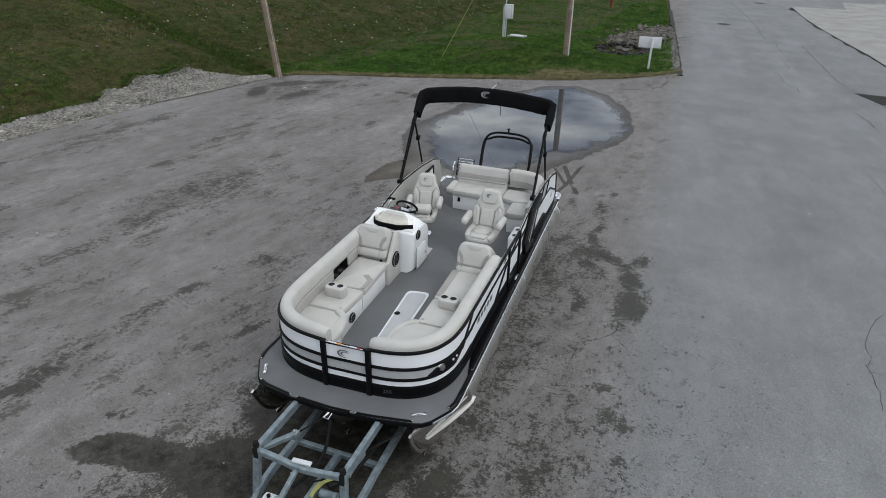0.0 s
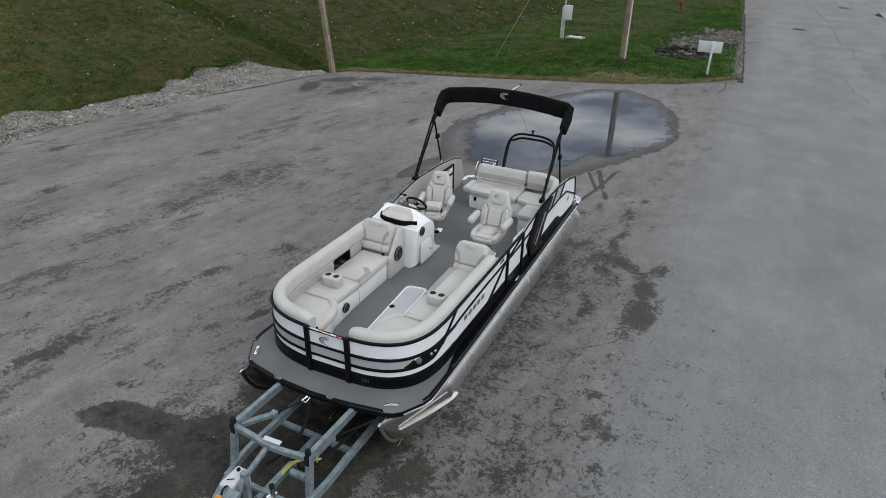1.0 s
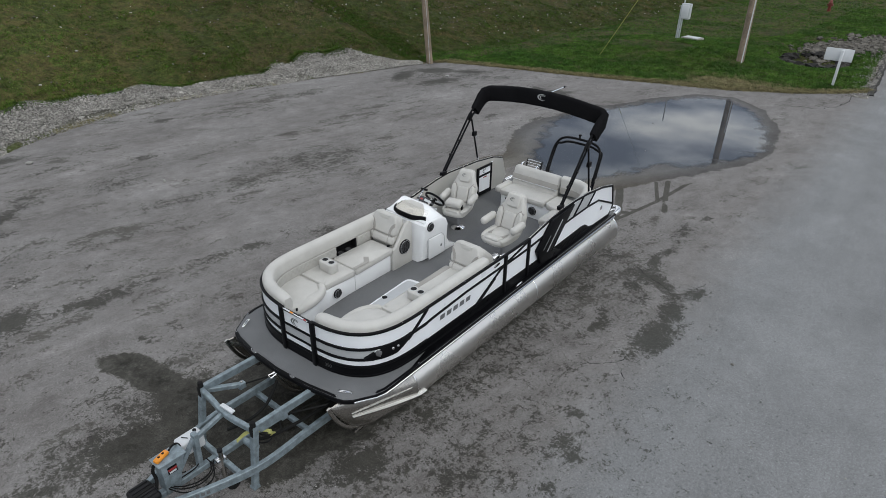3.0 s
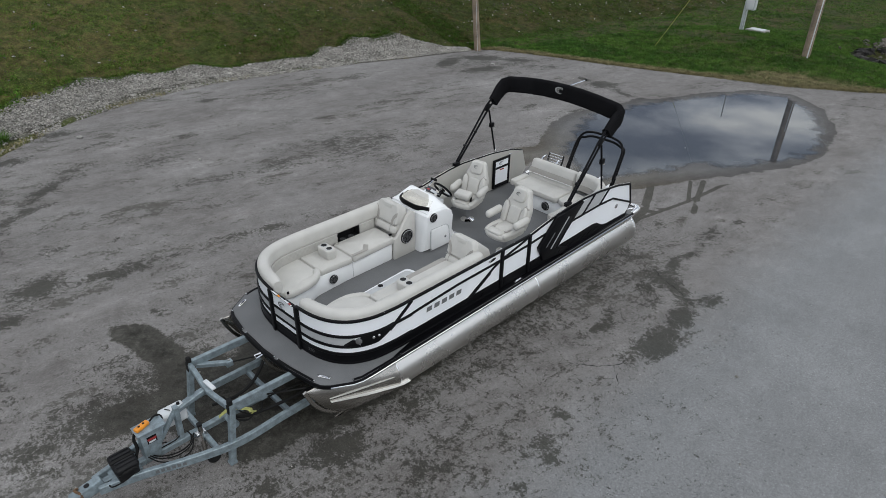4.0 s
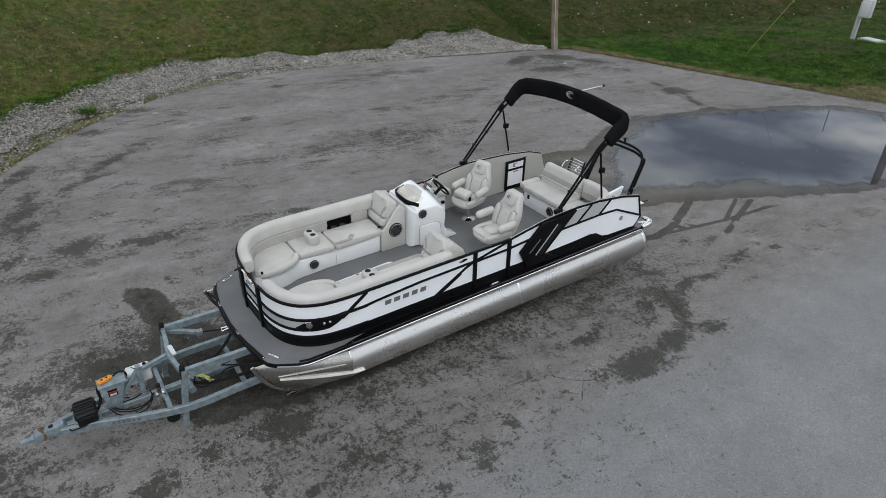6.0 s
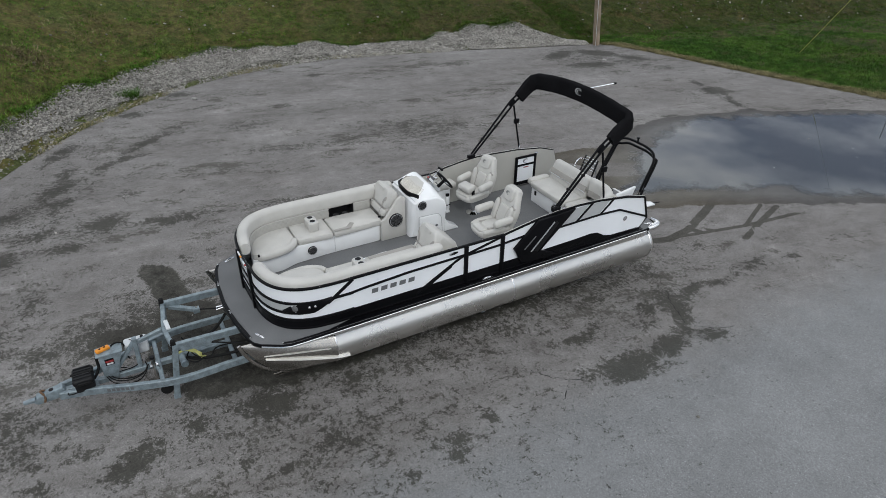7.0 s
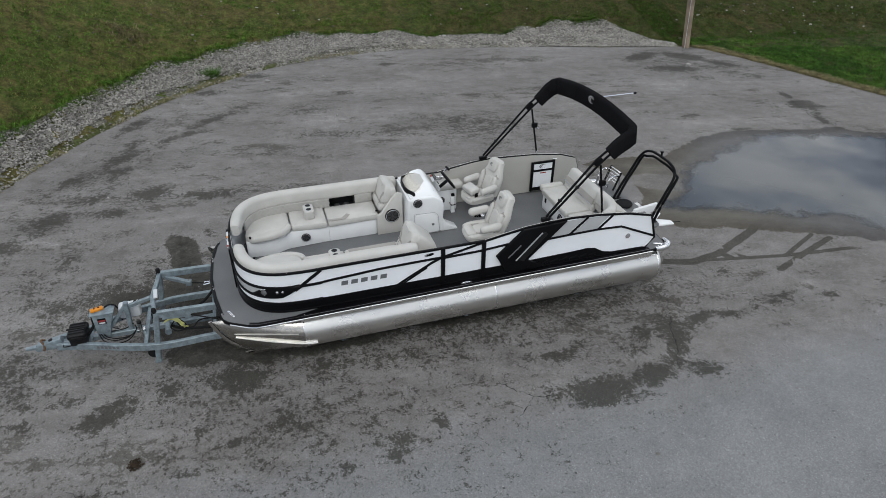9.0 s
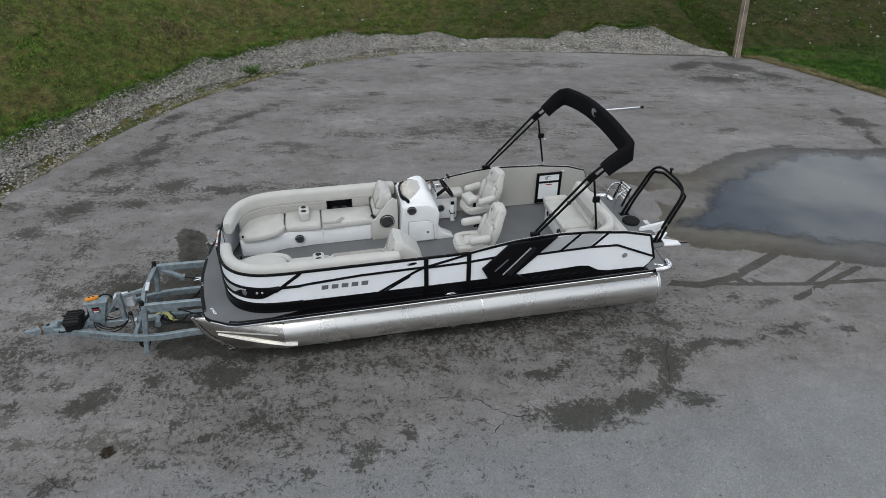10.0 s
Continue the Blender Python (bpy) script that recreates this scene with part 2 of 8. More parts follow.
# ---- asphalt with damp patches, painted shade under the boat, cracks and tyre marks ----
def asphalt_material():
    m = bpy.data.materials.new("weathered_asphalt")
    m.use_nodes = True
    n, l = m.node_tree.nodes, m.node_tree.links
    p = n["Principled BSDF"]
    pos = n.new("ShaderNodeNewGeometry").outputs["Position"]

    def math_(op, a, b=None, clamp=False):
        k = n.new("ShaderNodeMath")
        k.operation, k.use_clamp = op, clamp
        for i, v in enumerate((a, b)):
            if v is None:
                continue
            if isinstance(v, (int, float)):
                k.inputs[i].default_value = v
            else:
                l.new(v, k.inputs[i])
        return k.outputs[0]

    def noise_(scale, detail=6, rough=0.6, stretch=None, lac=2.0):
        t = n.new("ShaderNodeTexNoise")
        t.inputs["Scale"].default_value, t.inputs["Detail"].default_value, t.inputs["Roughness"].default_value = scale, detail, rough
        v = pos
        if stretch:
            mp = n.new("ShaderNodeMapping")
            mp.vector_type = "TEXTURE"
            mp.inputs["Rotation"].default_value = (0, 0, -radians(stretch[0]))
            mp.inputs["Scale"].default_value = (1 / stretch[1], 1 / stretch[2], 1)
            l.new(pos, mp.inputs["Vector"])
            v = mp.outputs[0]
        l.new(v, t.inputs["Vector"])
        return t.outputs["Fac"]

    def ramp_(v, a, b, lo=0.0, hi=1.0):
        k = n.new("ShaderNodeMapRange")
        k.inputs["From Min"].default_value, k.inputs["From Max"].default_value = a, b
        k.inputs["To Min"].default_value, k.inputs["To Max"].default_value = lo, hi
        l.new(v, k.inputs["Value"])
        return k.outputs["Result"]

    sep = n.new("ShaderNodeSeparateXYZ")
    l.new(pos, sep.inputs[0])
    X, Y = sep.outputs["X"], sep.outputs["Y"]
    edge_n = math_("SUBTRACT", noise_(1.6, 8, 0.7), 0.5)
    rough_n = math_("SUBTRACT", noise_(5.0, 8, 0.75), 0.5)
    wob = math_("ADD", math_("MULTIPLY", edge_n, 1.3), math_("MULTIPLY", rough_n, 0.5))

    def field(name):
        at = n.new("ShaderNodeAttribute")
        at.attribute_name = name
        return at.outputs["Fac"]

    # patches wet all through; those under the boat also hold its shade
    speck = math_("SUBTRACT", noise_(13.0, 6, 0.8), 0.5)
    wet_shade = math_("ADD", field("wet_shade"), math_("ADD", math_("MULTIPLY", wob, 0.85), math_("MULTIPLY", speck, 0.75)))
    wet_shade = math_("MULTIPLY", math_("ADD", math_("MULTIPLY", ramp_(wet_shade, 0.0, 0.10), 0.82), math_("MULTIPLY", ramp_(wet_shade, 0.35, 1.0), 0.18)), ramp_(noise_(6.0, 8, 0.75), 0.36, 0.54, 0.74, 1.0))
    # silty rim of the puddle
    silt = ramp_(math_("ADD", field("silt"), math_("ADD", math_("MULTIPLY", wob, 0.75), math_("MULTIPLY", speck, 0.30))), 0.0, 0.08)
    hump = ramp_(math_("ADD", field("mound"), math_("ADD", math_("MULTIPLY", wob, 0.6), math_("MULTIPLY", speck, 0.4))), 0.0, 0.35)
    silt = math_("MULTIPLY", silt, math_("SUBTRACT", 1.0, math_("MULTIPLY", hump, 0.85)))
    # mottled damp marks, broken into specks
    mott = math_("ADD", noise_(3.4, 9, 0.80, (14, 1.1, 0.75)), math_("ADD", math_("MULTIPLY", speck, 0.9), math_("MULTIPLY", math_("SUBTRACT", noise_(38.0, 4, 0.8), 0.5), 0.6)))
    damp = math_("ADD", math_("MULTIPLY", field("damp"), 0.215), math_("SUBTRACT", mott, 0.60))
    damp = ramp_(damp, 0.0, 0.035)
    # long streaks over the old lot, none on the newer road
    lot = ramp_(math_("ADD", X, math_("MULTIPLY", edge_n, 1.6)), 0.7, -0.5)
    band = noise_(0.34, 4, 0.6, (14, 1.6, 0.5))
    streak = math_("ADD", noise_(1.7, 10, 0.76, (14, 1.5, 0.6)), math_("ADD", math_("MULTIPLY", speck, 0.75), math_("MULTIPLY", math_("SUBTRACT", band, 0.5), 0.6)))
    streak = math_("MULTIPLY", ramp_(streak, 0.588, 0.62), lot)
    # pale scoured patches
    pale = math_("MULTIPLY", ramp_(math_("ADD", noise_(0.8, 8, 0.7, (14, 1.7, 0.6)), math_("MULTIPLY", speck, 0.2)), 0.53, 0.70), lot)
    # tyre marks that lead out of the puddle
    tyre = ramp_(math_("ADD", field("tyre"), math_("MULTIPLY", rough_n, 0.9)), 0.0, 0.16)
    # colour
    base = n.new("ShaderNodeValToRGB")
    base.color_ramp.elements[0].position, base.color_ramp.elements[0].color = 0.37, (0.130, 0.119, 0.113, 1)
    base.color_ramp.elements[1].position, base.color_ramp.elements[1].color = 0.64, (0.250, 0.241, 0.235, 1)
    big = math_("ADD", math_("MULTIPLY", noise_(0.4, 8, 0.68, (14, 1.3, 0.7)), 0.45), math_("MULTIPLY", noise_(2.4, 9, 0.80, (14, 1.35, 0.8)), 0.55))
    l.new(big, base.inputs["Fac"])
    road = n.new("ShaderNodeMix")
    road.data_type = "RGBA"
    l.new(lot, road.inputs[0])
    rr = n.new("ShaderNodeValToRGB")
    rr.color_ramp.elements[0].position, rr.color_ramp.elements[0].color = 0.3, (0.192, 0.195, 0.198, 1)
    rr.color_ramp.elements[1].position, rr.color_ramp.elements[1].color = 0.75, (0.246, 0.250, 0.254, 1)
    l.new(noise_(0.5, 7, 0.6), rr.inputs["Fac"])
    l.new(rr.outputs["Color"], road.inputs[6])
    l.new(base.outputs["Color"], road.inputs[7])
    def cells(scale):
        """Voronoi cells: distance from the middle and two random numbers."""
        v = n.new("ShaderNodeTexVoronoi")
        v.inputs["Scale"].default_value = scale
        l.new(pos, v.inputs["Vector"])
        c = n.new("ShaderNodeSeparateColor")
        l.new(v.outputs["Color"], c.inputs[0])
        return v.outputs["Distance"], c.outputs[0], c.outputs[1]

    _, agg_a, agg_b = cells(95)
    pit_d, pit_a, pit_b = cells(11)
    chip_d, chip_a, chip_b = cells(8)
    pits = math_("MULTIPLY", ramp_(math_("SUBTRACT", pit_d, math_("MULTIPLY", pit_b, 0.16)), 0.03, 0.0), ramp_(pit_a, 0.45, 0.5))
    chips = math_("MULTIPLY", ramp_(math_("SUBTRACT", chip_d, math_("MULTIPLY", chip_b, 0.09)), 0.03, 0.0), ramp_(chip_a, 0.6, 0.65))
    grain = math_("MULTIPLY", ramp_(agg_a, 0, 1, 0.76, 1.24), math_("MULTIPLY", ramp_(noise_(30, 6, 0.85), 0.3, 0.7, 0.80, 1.20), ramp_(agg_b, 0.955, 0.97, 1.0, 1.45)))
    grain = math_("MULTIPLY", grain, math_("SUBTRACT", math_("ADD", 1.0, math_("MULTIPLY", chips, 0.6)), math_("MULTIPLY", pits, 0.42)))
    # worn lanes along the road
    lanes = math_("MULTIPLY", ramp_(noise_(0.55, 5, 0.6, (-3, 1.0, 0.07)), 0.35, 0.65, 0.93, 1.05), ramp_(noise_(0.9, 9, 0.78, (-3, 1.0, 0.45)), 0.36, 0.64, 0.88, 1.07))

    def mulc(c, f):
        k = n.new("ShaderNodeMix")
        k.data_type, k.blend_type = "RGBA", "MULTIPLY"
        k.inputs[0].default_value = 1.0
        l.new(c, k.inputs[6])
        l.new(f, k.inputs[7])
        return k.outputs[2]

    col = mulc(mulc(mulc(road.outputs[2], lanes), grain), ramp_(pale, 0, 1, 1.0, 1.20))
    stain = math_("MAXIMUM", math_("MULTIPLY", wet_shade, 0.90), math_("MULTIPLY", damp, 0.70))
    stain = math_("MAXIMUM", stain, math_("MULTIPLY", streak, 0.48))
    stain = math_("MAXIMUM", stain, math_("MULTIPLY", tyre, 0.60))
    stain = math_("MAXIMUM", stain, math_("MULTIPLY", silt, 0.56))
    col = mulc(col, math_("SUBTRACT", 1.0, stain))
    tint = n.new("ShaderNodeMix")
    tint.data_type, tint.blend_type = "RGBA", "MULTIPLY"
    tint.inputs[7].default_value = (0.98, 0.985, 0.84, 1)
    # brown silt lies at the boat's end of the puddle, grey wet asphalt round the rest
    grey = math_("MULTIPLY", silt, ramp_(math_("ADD", Y, math_("MULTIPLY", wob, 1.5)), 15.2, 17.2))
    l.new(math_("MULTIPLY", stain, math_("SUBTRACT", 1.0, grey)), tint.inputs[0])
    l.new(col, tint.inputs[6])
    col = tint.outputs[2]
    mud = n.new("ShaderNodeMix")
    mud.data_type, mud.blend_type = "RGBA", "MULTIPLY"
    mud.inputs[7].default_value = (1.06, 0.99, 0.89, 1)
    l.new(math_("SUBTRACT", silt, grey), mud.inputs[0])
    l.new(col, mud.inputs[6])
    col = mud.outputs[2]
    l.new(col, p.inputs["Base Color"])
    sheen = math_("MULTIPLY", silt, ramp_(field("silt"), 0.0, 0.9))
    l.new(math_("SUBTRACT", ramp_(math_("MAXIMUM", wet_shade, math_("MULTIPLY", damp, 0.5)), 0, 1, 0.9, 0.5), math_("MULTIPLY", sheen, 0.40)), p.inputs["Roughness"])
    # gloss is cut here in place of the dark hull mirrored in the wet
    l.new(math_("MULTIPLY", ramp_(sheen, 0, 1, 0.22, 0.5), math_("SUBTRACT", 1.0, math_("MULTIPLY", wet_shade, 0.7))), p.inputs["Specular IOR Level"])
    hgt = math_("SUBTRACT", math_("ADD", math_("MULTIPLY", agg_a, 0.4), noise_(60, 4, 0.7)), math_("MULTIPLY", pits, 0.8))
    b = n.new("ShaderNodeBump")
    b.inputs["Strength"].default_value, b.inputs["Distance"].default_value = 0.5, 0.006
    l.new(hgt, b.inputs["Height"])
    l.new(b.outputs["Normal"], p.inputs["Normal"])
    return m


M_ASPHALT = asphalt_material()


def grass_material(name, greens, blade=False, far_darker=False):
    m = bpy.data.materials.new(name)
    m.use_nodes = True
    n, l = m.node_tree.nodes, m.node_tree.links
    p = n["Principled BSDF"]
    p.inputs["Roughness"].default_value, p.inputs["Specular IOR Level"].default_value = 0.85, 0.15
    pos = n.new("ShaderNodeNewGeometry")
    t = n.new("ShaderNodeTexNoise")
    t.inputs["Scale"].default_value, t.inputs["Detail"].default_value, t.inputs["Roughness"].default_value = 0.55, 9, 0.74
    l.new(pos.outputs["Position"], t.inputs["Vector"])
    r = n.new("ShaderNodeValToRGB")
    r.color_ramp.elements[0].position, r.color_ramp.elements[0].color = 0.30, (*greens[0], 1)
    r.color_ramp.elements[1].position, r.color_ramp.elements[1].color = 0.72, (*greens[-1], 1)
    for i, g in enumerate(greens[1:-1]):
        e = r.color_ramp.elements.new(0.30 + 0.42 * (i + 1) / (len(greens) - 1))
        e.color = (*g, 1)
    l.new(t.outputs["Fac"], r.inputs["Fac"])
    f = n.new("ShaderNodeTexNoise")
    f.inputs["Scale"].default_value, f.inputs["Detail"].default_value, f.inputs["Roughness"].default_value = 15.0, 8, 0.85
    l.new(pos.outputs["Position"], f.inputs["Vector"])
    mr = n.new("ShaderNodeMapRange")
    mr.inputs["From Min"].default_value, mr.inputs["From Max"].default_value = 0.3, 0.7
    mr.inputs["To Min"].default_value, mr.inputs["To Max"].default_value = (0.55, 1.45) if blade else (0.35, 1.65)
    l.new((pos.outputs["Random Per Island"] if blade else f.outputs["Fac"]), mr.inputs["Value"])
    if blade:
        mr.inputs["From Min"].default_value, mr.inputs["From Max"].default_value = 0, 1
    k = n.new("ShaderNodeMix")
    k.data_type, k.blend_type = "RGBA", "MULTIPLY"
    k.inputs[0].default_value = 1.0
    l.new(r.outputs["Color"], k.inputs[6])
    l.new(mr.outputs["Result"], k.inputs[7])
    out = k.outputs[2]
    blot = n.new("ShaderNodeTexNoise")
    blot.inputs["Scale"].default_value, blot.inputs["Detail"].default_value, blot.inputs["Roughness"].default_value = 3.2, 7, 0.8
    l.new(pos.outputs["Position"], blot.inputs["Vector"])
    br = n.new("ShaderNodeMapRange")
    br.inputs["From Min"].default_value, br.inputs["From Max"].default_value = 0.34, 0.66
    br.inputs["To Min"].default_value, br.inputs["To Max"].default_value = 0.45, 1.5
    l.new(blot.outputs["Fac"], br.inputs["Value"])
    bk = n.new("ShaderNodeMix")
    bk.data_type, bk.blend_type = "RGBA", "MULTIPLY"
    bk.inputs[0].default_value = 1.0
    l.new(out, bk.inputs[6])
    l.new(br.outputs["Result"], bk.inputs[7])
    out = bk.outputs[2]
    # colour scaled down along y, from about 1.7 to 0.9, with a noisy edge
    if far_darker:
        sep = n.new("ShaderNodeSeparateXYZ")
        l.new(pos.outputs["Position"], sep.inputs[0])
        wide = n.new("ShaderNodeTexNoise")
        wide.inputs["Scale"].default_value, wide.inputs["Detail"].default_value = 0.22, 4
        l.new(pos.outputs["Position"], wide.inputs["Vector"])
        along = n.new("ShaderNodeMath")
        along.operation, along.inputs[1].default_value = "MULTIPLY_ADD", 26.0
        l.new(wide.outputs["Fac"], along.inputs[0])
        l.new(sep.outputs["Y"], along.inputs[2])
        dr = n.new("ShaderNodeMapRange")
        dr.inputs["From Min"].default_value, dr.inputs["From Max"].default_value = 14.0, 36.0
        l.new(along.outputs[0], dr.inputs["Value"])
        shade = n.new("ShaderNodeMix")
        shade.data_type = "RGBA"
        shade.inputs[6].default_value, shade.inputs[7].default_value = (1.70, 1.72, 1.42, 1), (0.90, 0.90, 0.77, 1)
        l.new(dr.outputs["Result"], shade.inputs[0])
        tone = n.new("ShaderNodeMix")
        tone.data_type, tone.blend_type = "RGBA", "MULTIPLY"
        tone.inputs[0].default_value = 1.0
        l.new(out, tone.inputs[6])
        l.new(shade.outputs[2], tone.inputs[7])
        out = tone.outputs[2]
    l.new(out, p.inputs["Base Color"])
    if not blade:
        b = n.new("ShaderNodeBump")
        b.inputs["Strength"].default_value, b.inputs["Distance"].default_value = 1.0, 0.08
        l.new(f.outputs["Fac"], b.inputs["Height"])
        l.new(b.outputs["Normal"], p.inputs["Normal"])
    return m


M_TURF = grass_material("rough_turf", [(0.032, 0.046, 0.012), (0.076, 0.064, 0.028), (0.040, 0.058, 0.014), (0.125, 0.092, 0.047)], far_darker=True)
M_BLADE = grass_material("rough_grass_blades", [(0.034, 0.086, 0.011), (0.076, 0.104, 0.026), (0.042, 0.098, 0.014), (0.120, 0.106, 0.046), (0.165, 0.132, 0.070)], True, True)
M_LAWNBLADE = grass_material("lawn_grass_blades", [(0.019, 0.052, 0.008), (0.078, 0.152, 0.024), (0.030, 0.084, 0.012), (0.135, 0.135, 0.050)], True)
M_DRYBLADE = grass_material("dry_grass_blades", [(0.17, 0.155, 0.075), (0.31, 0.27, 0.155)], True)
M_SCRUB = grass_material("dead_scrub_stalks", [(0.15, 0.125, 0.070), (0.27, 0.225, 0.135)], True)
M_WEED = grass_material("green_weed_blades", [(0.05, 0.12, 0.02), (0.09, 0.17, 0.03)], True)
M_MOSS = grass_material("mossy_grit", [(0.22, 0.21, 0.17), (0.10, 0.115, 0.042), (0.075, 0.092, 0.028), (0.17, 0.165, 0.11), (0.26, 0.25, 0.22)])


# ---------- mesh helpers ----------
def part(name, bm, material, parent=None, label="", sharp=35.0):
    """Links a bmesh as one mesh object under a thing or a part."""
    bmesh.ops.recalc_face_normals(bm, faces=bm.faces[:])
    me = bpy.data.meshes.new(name)
    bm.to_mesh(me)
    bm.free()
    me.materials.append(material)
    for f in me.polygons:
        f.use_smooth = True
    me.set_sharp_from_angle(angle=radians(sharp))
    ob = new(name, me)
    if parent is not None:
        ob.parent = parent
    if label:
        tagged(ob, label)
    return ob


def thing(name, label, category, group="", kind=""):
    ob = new(name)
    ob.empty_display_size = 0.2
    return tagged(ob, label, category, group, kind)


def BM():
    return bmesh.new()


def box(bm, x0, x1, y0, y1, z0, z1, bevel=0.0, seg=2, m=None):
    r = bmesh.ops.create_cube(bm, size=1.0)
    vs = r["verts"]
    for v in vs:
        v.co = Vector(((x0 + x1) / 2 + v.co.x * (x1 - x0), (y0 + y1) / 2 + v.co.y * (y1 - y0), (z0 + z1) / 2 + v.co.z * (z1 - z0)))
    if m is not None:
        for v in vs:
            v.co = m @ v.co
    if bevel:
        es = list({e for v in vs for e in v.link_edges})
        bmesh.ops.bevel(bm, geom=es, offset=bevel, segments=seg, profile=0.5, affect="EDGES")
    return bm


def prism(bm, poly, axis, a, b, bevel=0.0, seg=2):
    """Extrudes a closed polygon along an axis. poly: the two other coordinates, in order x, y, z."""
    def at(u, v, w):
        return {"x": (w, u, v), "y": (u, w, v), "z": (u, v, w)}[axis]
    lo = [bm.verts.new(at(u, v, a)) for u, v in poly]
    hi = [bm.verts.new(at(u, v, b)) for u, v in poly]
    k = len(poly)
    fs = [bm.faces.new(lo), bm.faces.new(hi)]
    for i in range(k):
        fs.append(bm.faces.new((lo[i], lo[(i + 1) % k], hi[(i + 1) % k], hi[i])))
    bmesh.ops.recalc_face_normals(bm, faces=fs)
    if bevel:
        es = list({e for f in fs[:2] for e in f.edges})
        bmesh.ops.bevel(bm, geom=es, offset=bevel, segments=seg, profile=0.5, affect="EDGES")
    return bm


def ring_frame(d):
    d = d.normalized()
    up = Vector((0, 0, 1)) if abs(d.z) < 0.95 else Vector((0, 1, 0))
    s = d.cross(up).normalized()
    return s, s.cross(d).normalized()


def sweep(bm, path, profile, closed_profile=True, caps=True):
    """Sweeps a profile (side, up) along a path; side is to the right of the way."""
    pts = [Vector(p) for p in path]
    rings = []
    for i, p in enumerate(pts):
        d = (pts[min(i + 1, len(pts) - 1)] - pts[max(i - 1, 0)])
        s, u = ring_frame(d)
        pr = profile(i) if callable(profile) else profile
        rings.append([bm.verts.new(p + s * a + u * b) for a, b in pr])
    k = len(rings[0])
    for a, b in zip(rings, rings[1:]):
        for i in range(k if closed_profile else k - 1):
            bm.faces.new((a[i], a[(i + 1) % k], b[(i + 1) % k], b[i]))
    if caps and closed_profile:
        bm.faces.new(rings[0])
        bm.faces.new(rings[-1])
    return bm


def circle(r, k=10):
    return [(r * math.cos(2 * math.pi * i / k), r * math.sin(2 * math.pi * i / k)) for i in range(k)]


def tube(bm, path, r, k=10):
    return sweep(bm, path, circle(r, k))


def rrect(w, h, r, k=4, cx=0.0, cy=0.0):
    out = []
    for sx, sy, a0 in ((1, 1, 0), (-1, 1, 90), (-1, -1, 180), (1, -1, 270)):
        for i in range(k + 1):
            a = radians(a0 + 90 * i / k)
            out.append((cx + sx * (w / 2 - r) + r * math.cos(a), cy + sy * (h / 2 - r) + r * math.sin(a)))
    return out


def bar(bm, a, b, w, h, r=0.004):
    return sweep(bm, [a, b], rrect(w, h, r, 1))


def lathe(bm, prof, base=(0, 0, 0), axis=(0, 0, 1), k=20):
    """Turns (radius, along) pairs round an axis through base."""
    ax = Vector(axis).normalized()
    s, u = ring_frame(ax)
    rings = []
    for r, h in prof:
        c = Vector(base) + ax * h
        rings.append([bm.verts.new(c + (s * math.cos(2 * math.pi * i / k) + u * math.sin(2 * math.pi * i / k)) * max(r, 1e-4)) for i in range(k)])
    for a, b in zip(rings, rings[1:]):
        for i in range(k):
            bm.faces.new((a[i], a[(i + 1) % k], b[(i + 1) % k], b[i]))
    bm.faces.new(rings[0])
    bm.faces.new(rings[-1])
    return bm


def smooth_path(pts, n=6):
    """Catmull-Rom through the points."""
    P = [Vector(p) for p in pts]
    out = []
    for i in range(len(P) - 1):
        a, b, c, d = P[max(i - 1, 0)], P[i], P[i + 1], P[min(i + 2, len(P) - 1)]
        for k in range(n):
            t = k / n
            out.append(0.5 * ((2 * b) + (c - a) * t + (2 * a - 5 * b + 4 * c - d) * t * t + (3 * b - a - 3 * c + d) * t ** 3))
    out.append(P[-1])
    return out


def cushion(bm, poly, z0, z1, r=0.035, crown=0.012):
    """A stuffed pad with rounded edges over a plan polygon."""
    k = len(poly)
    c = Vector((sum(p[0] for p in poly) / k, sum(p[1] for p in poly) / k))

    def ring(inset, z):
        out = []
        for i in range(k):
            a, p, b = Vector(poly[i - 1]), Vector(poly[i]), Vector(poly[(i + 1) % k])
            d1, d2 = (p - a).normalized(), (b - p).normalized()
            nrm = Vector((-(d1.y + d2.y), d1.x + d2.x))
            nrm = nrm.normalized() / max(0.5, math.sqrt(max(0.05, (1 + d1.dot(d2)) / 2)))
            if area < 0:
                nrm = -nrm
            q = p + nrm * inset
            out.append(bm.verts.new((q.x, q.y, z)))
        return out
    area = sum(poly[i - 1][0] * poly[i][1] - poly[i][0] * poly[i - 1][1] for i in range(k))
    steps = [(r, z0), (r * 0.3, z0 + r * 0.3), (0, z0 + r), (0, z1 - r), (r * 0.13, z1 - r * 0.5), (r * 0.5, z1 - r * 0.13), (r, z1), (r * 2.2, z1 + crown)]
    rings = [ring(*s) for s in steps]
    for a, b in zip(rings, rings[1:]):
        for i in range(k):
            bm.faces.new((a[i], a[(i + 1) % k], b[(i + 1) % k], b[i]))
    bm.faces.new(rings[0])
    top = bm.verts.new((c.x, c.y, z1 + crown * 1.3))
    for i in range(k):
        bm.faces.new((rings[-1][i], rings[-1][(i + 1) % k], top))
    return bm


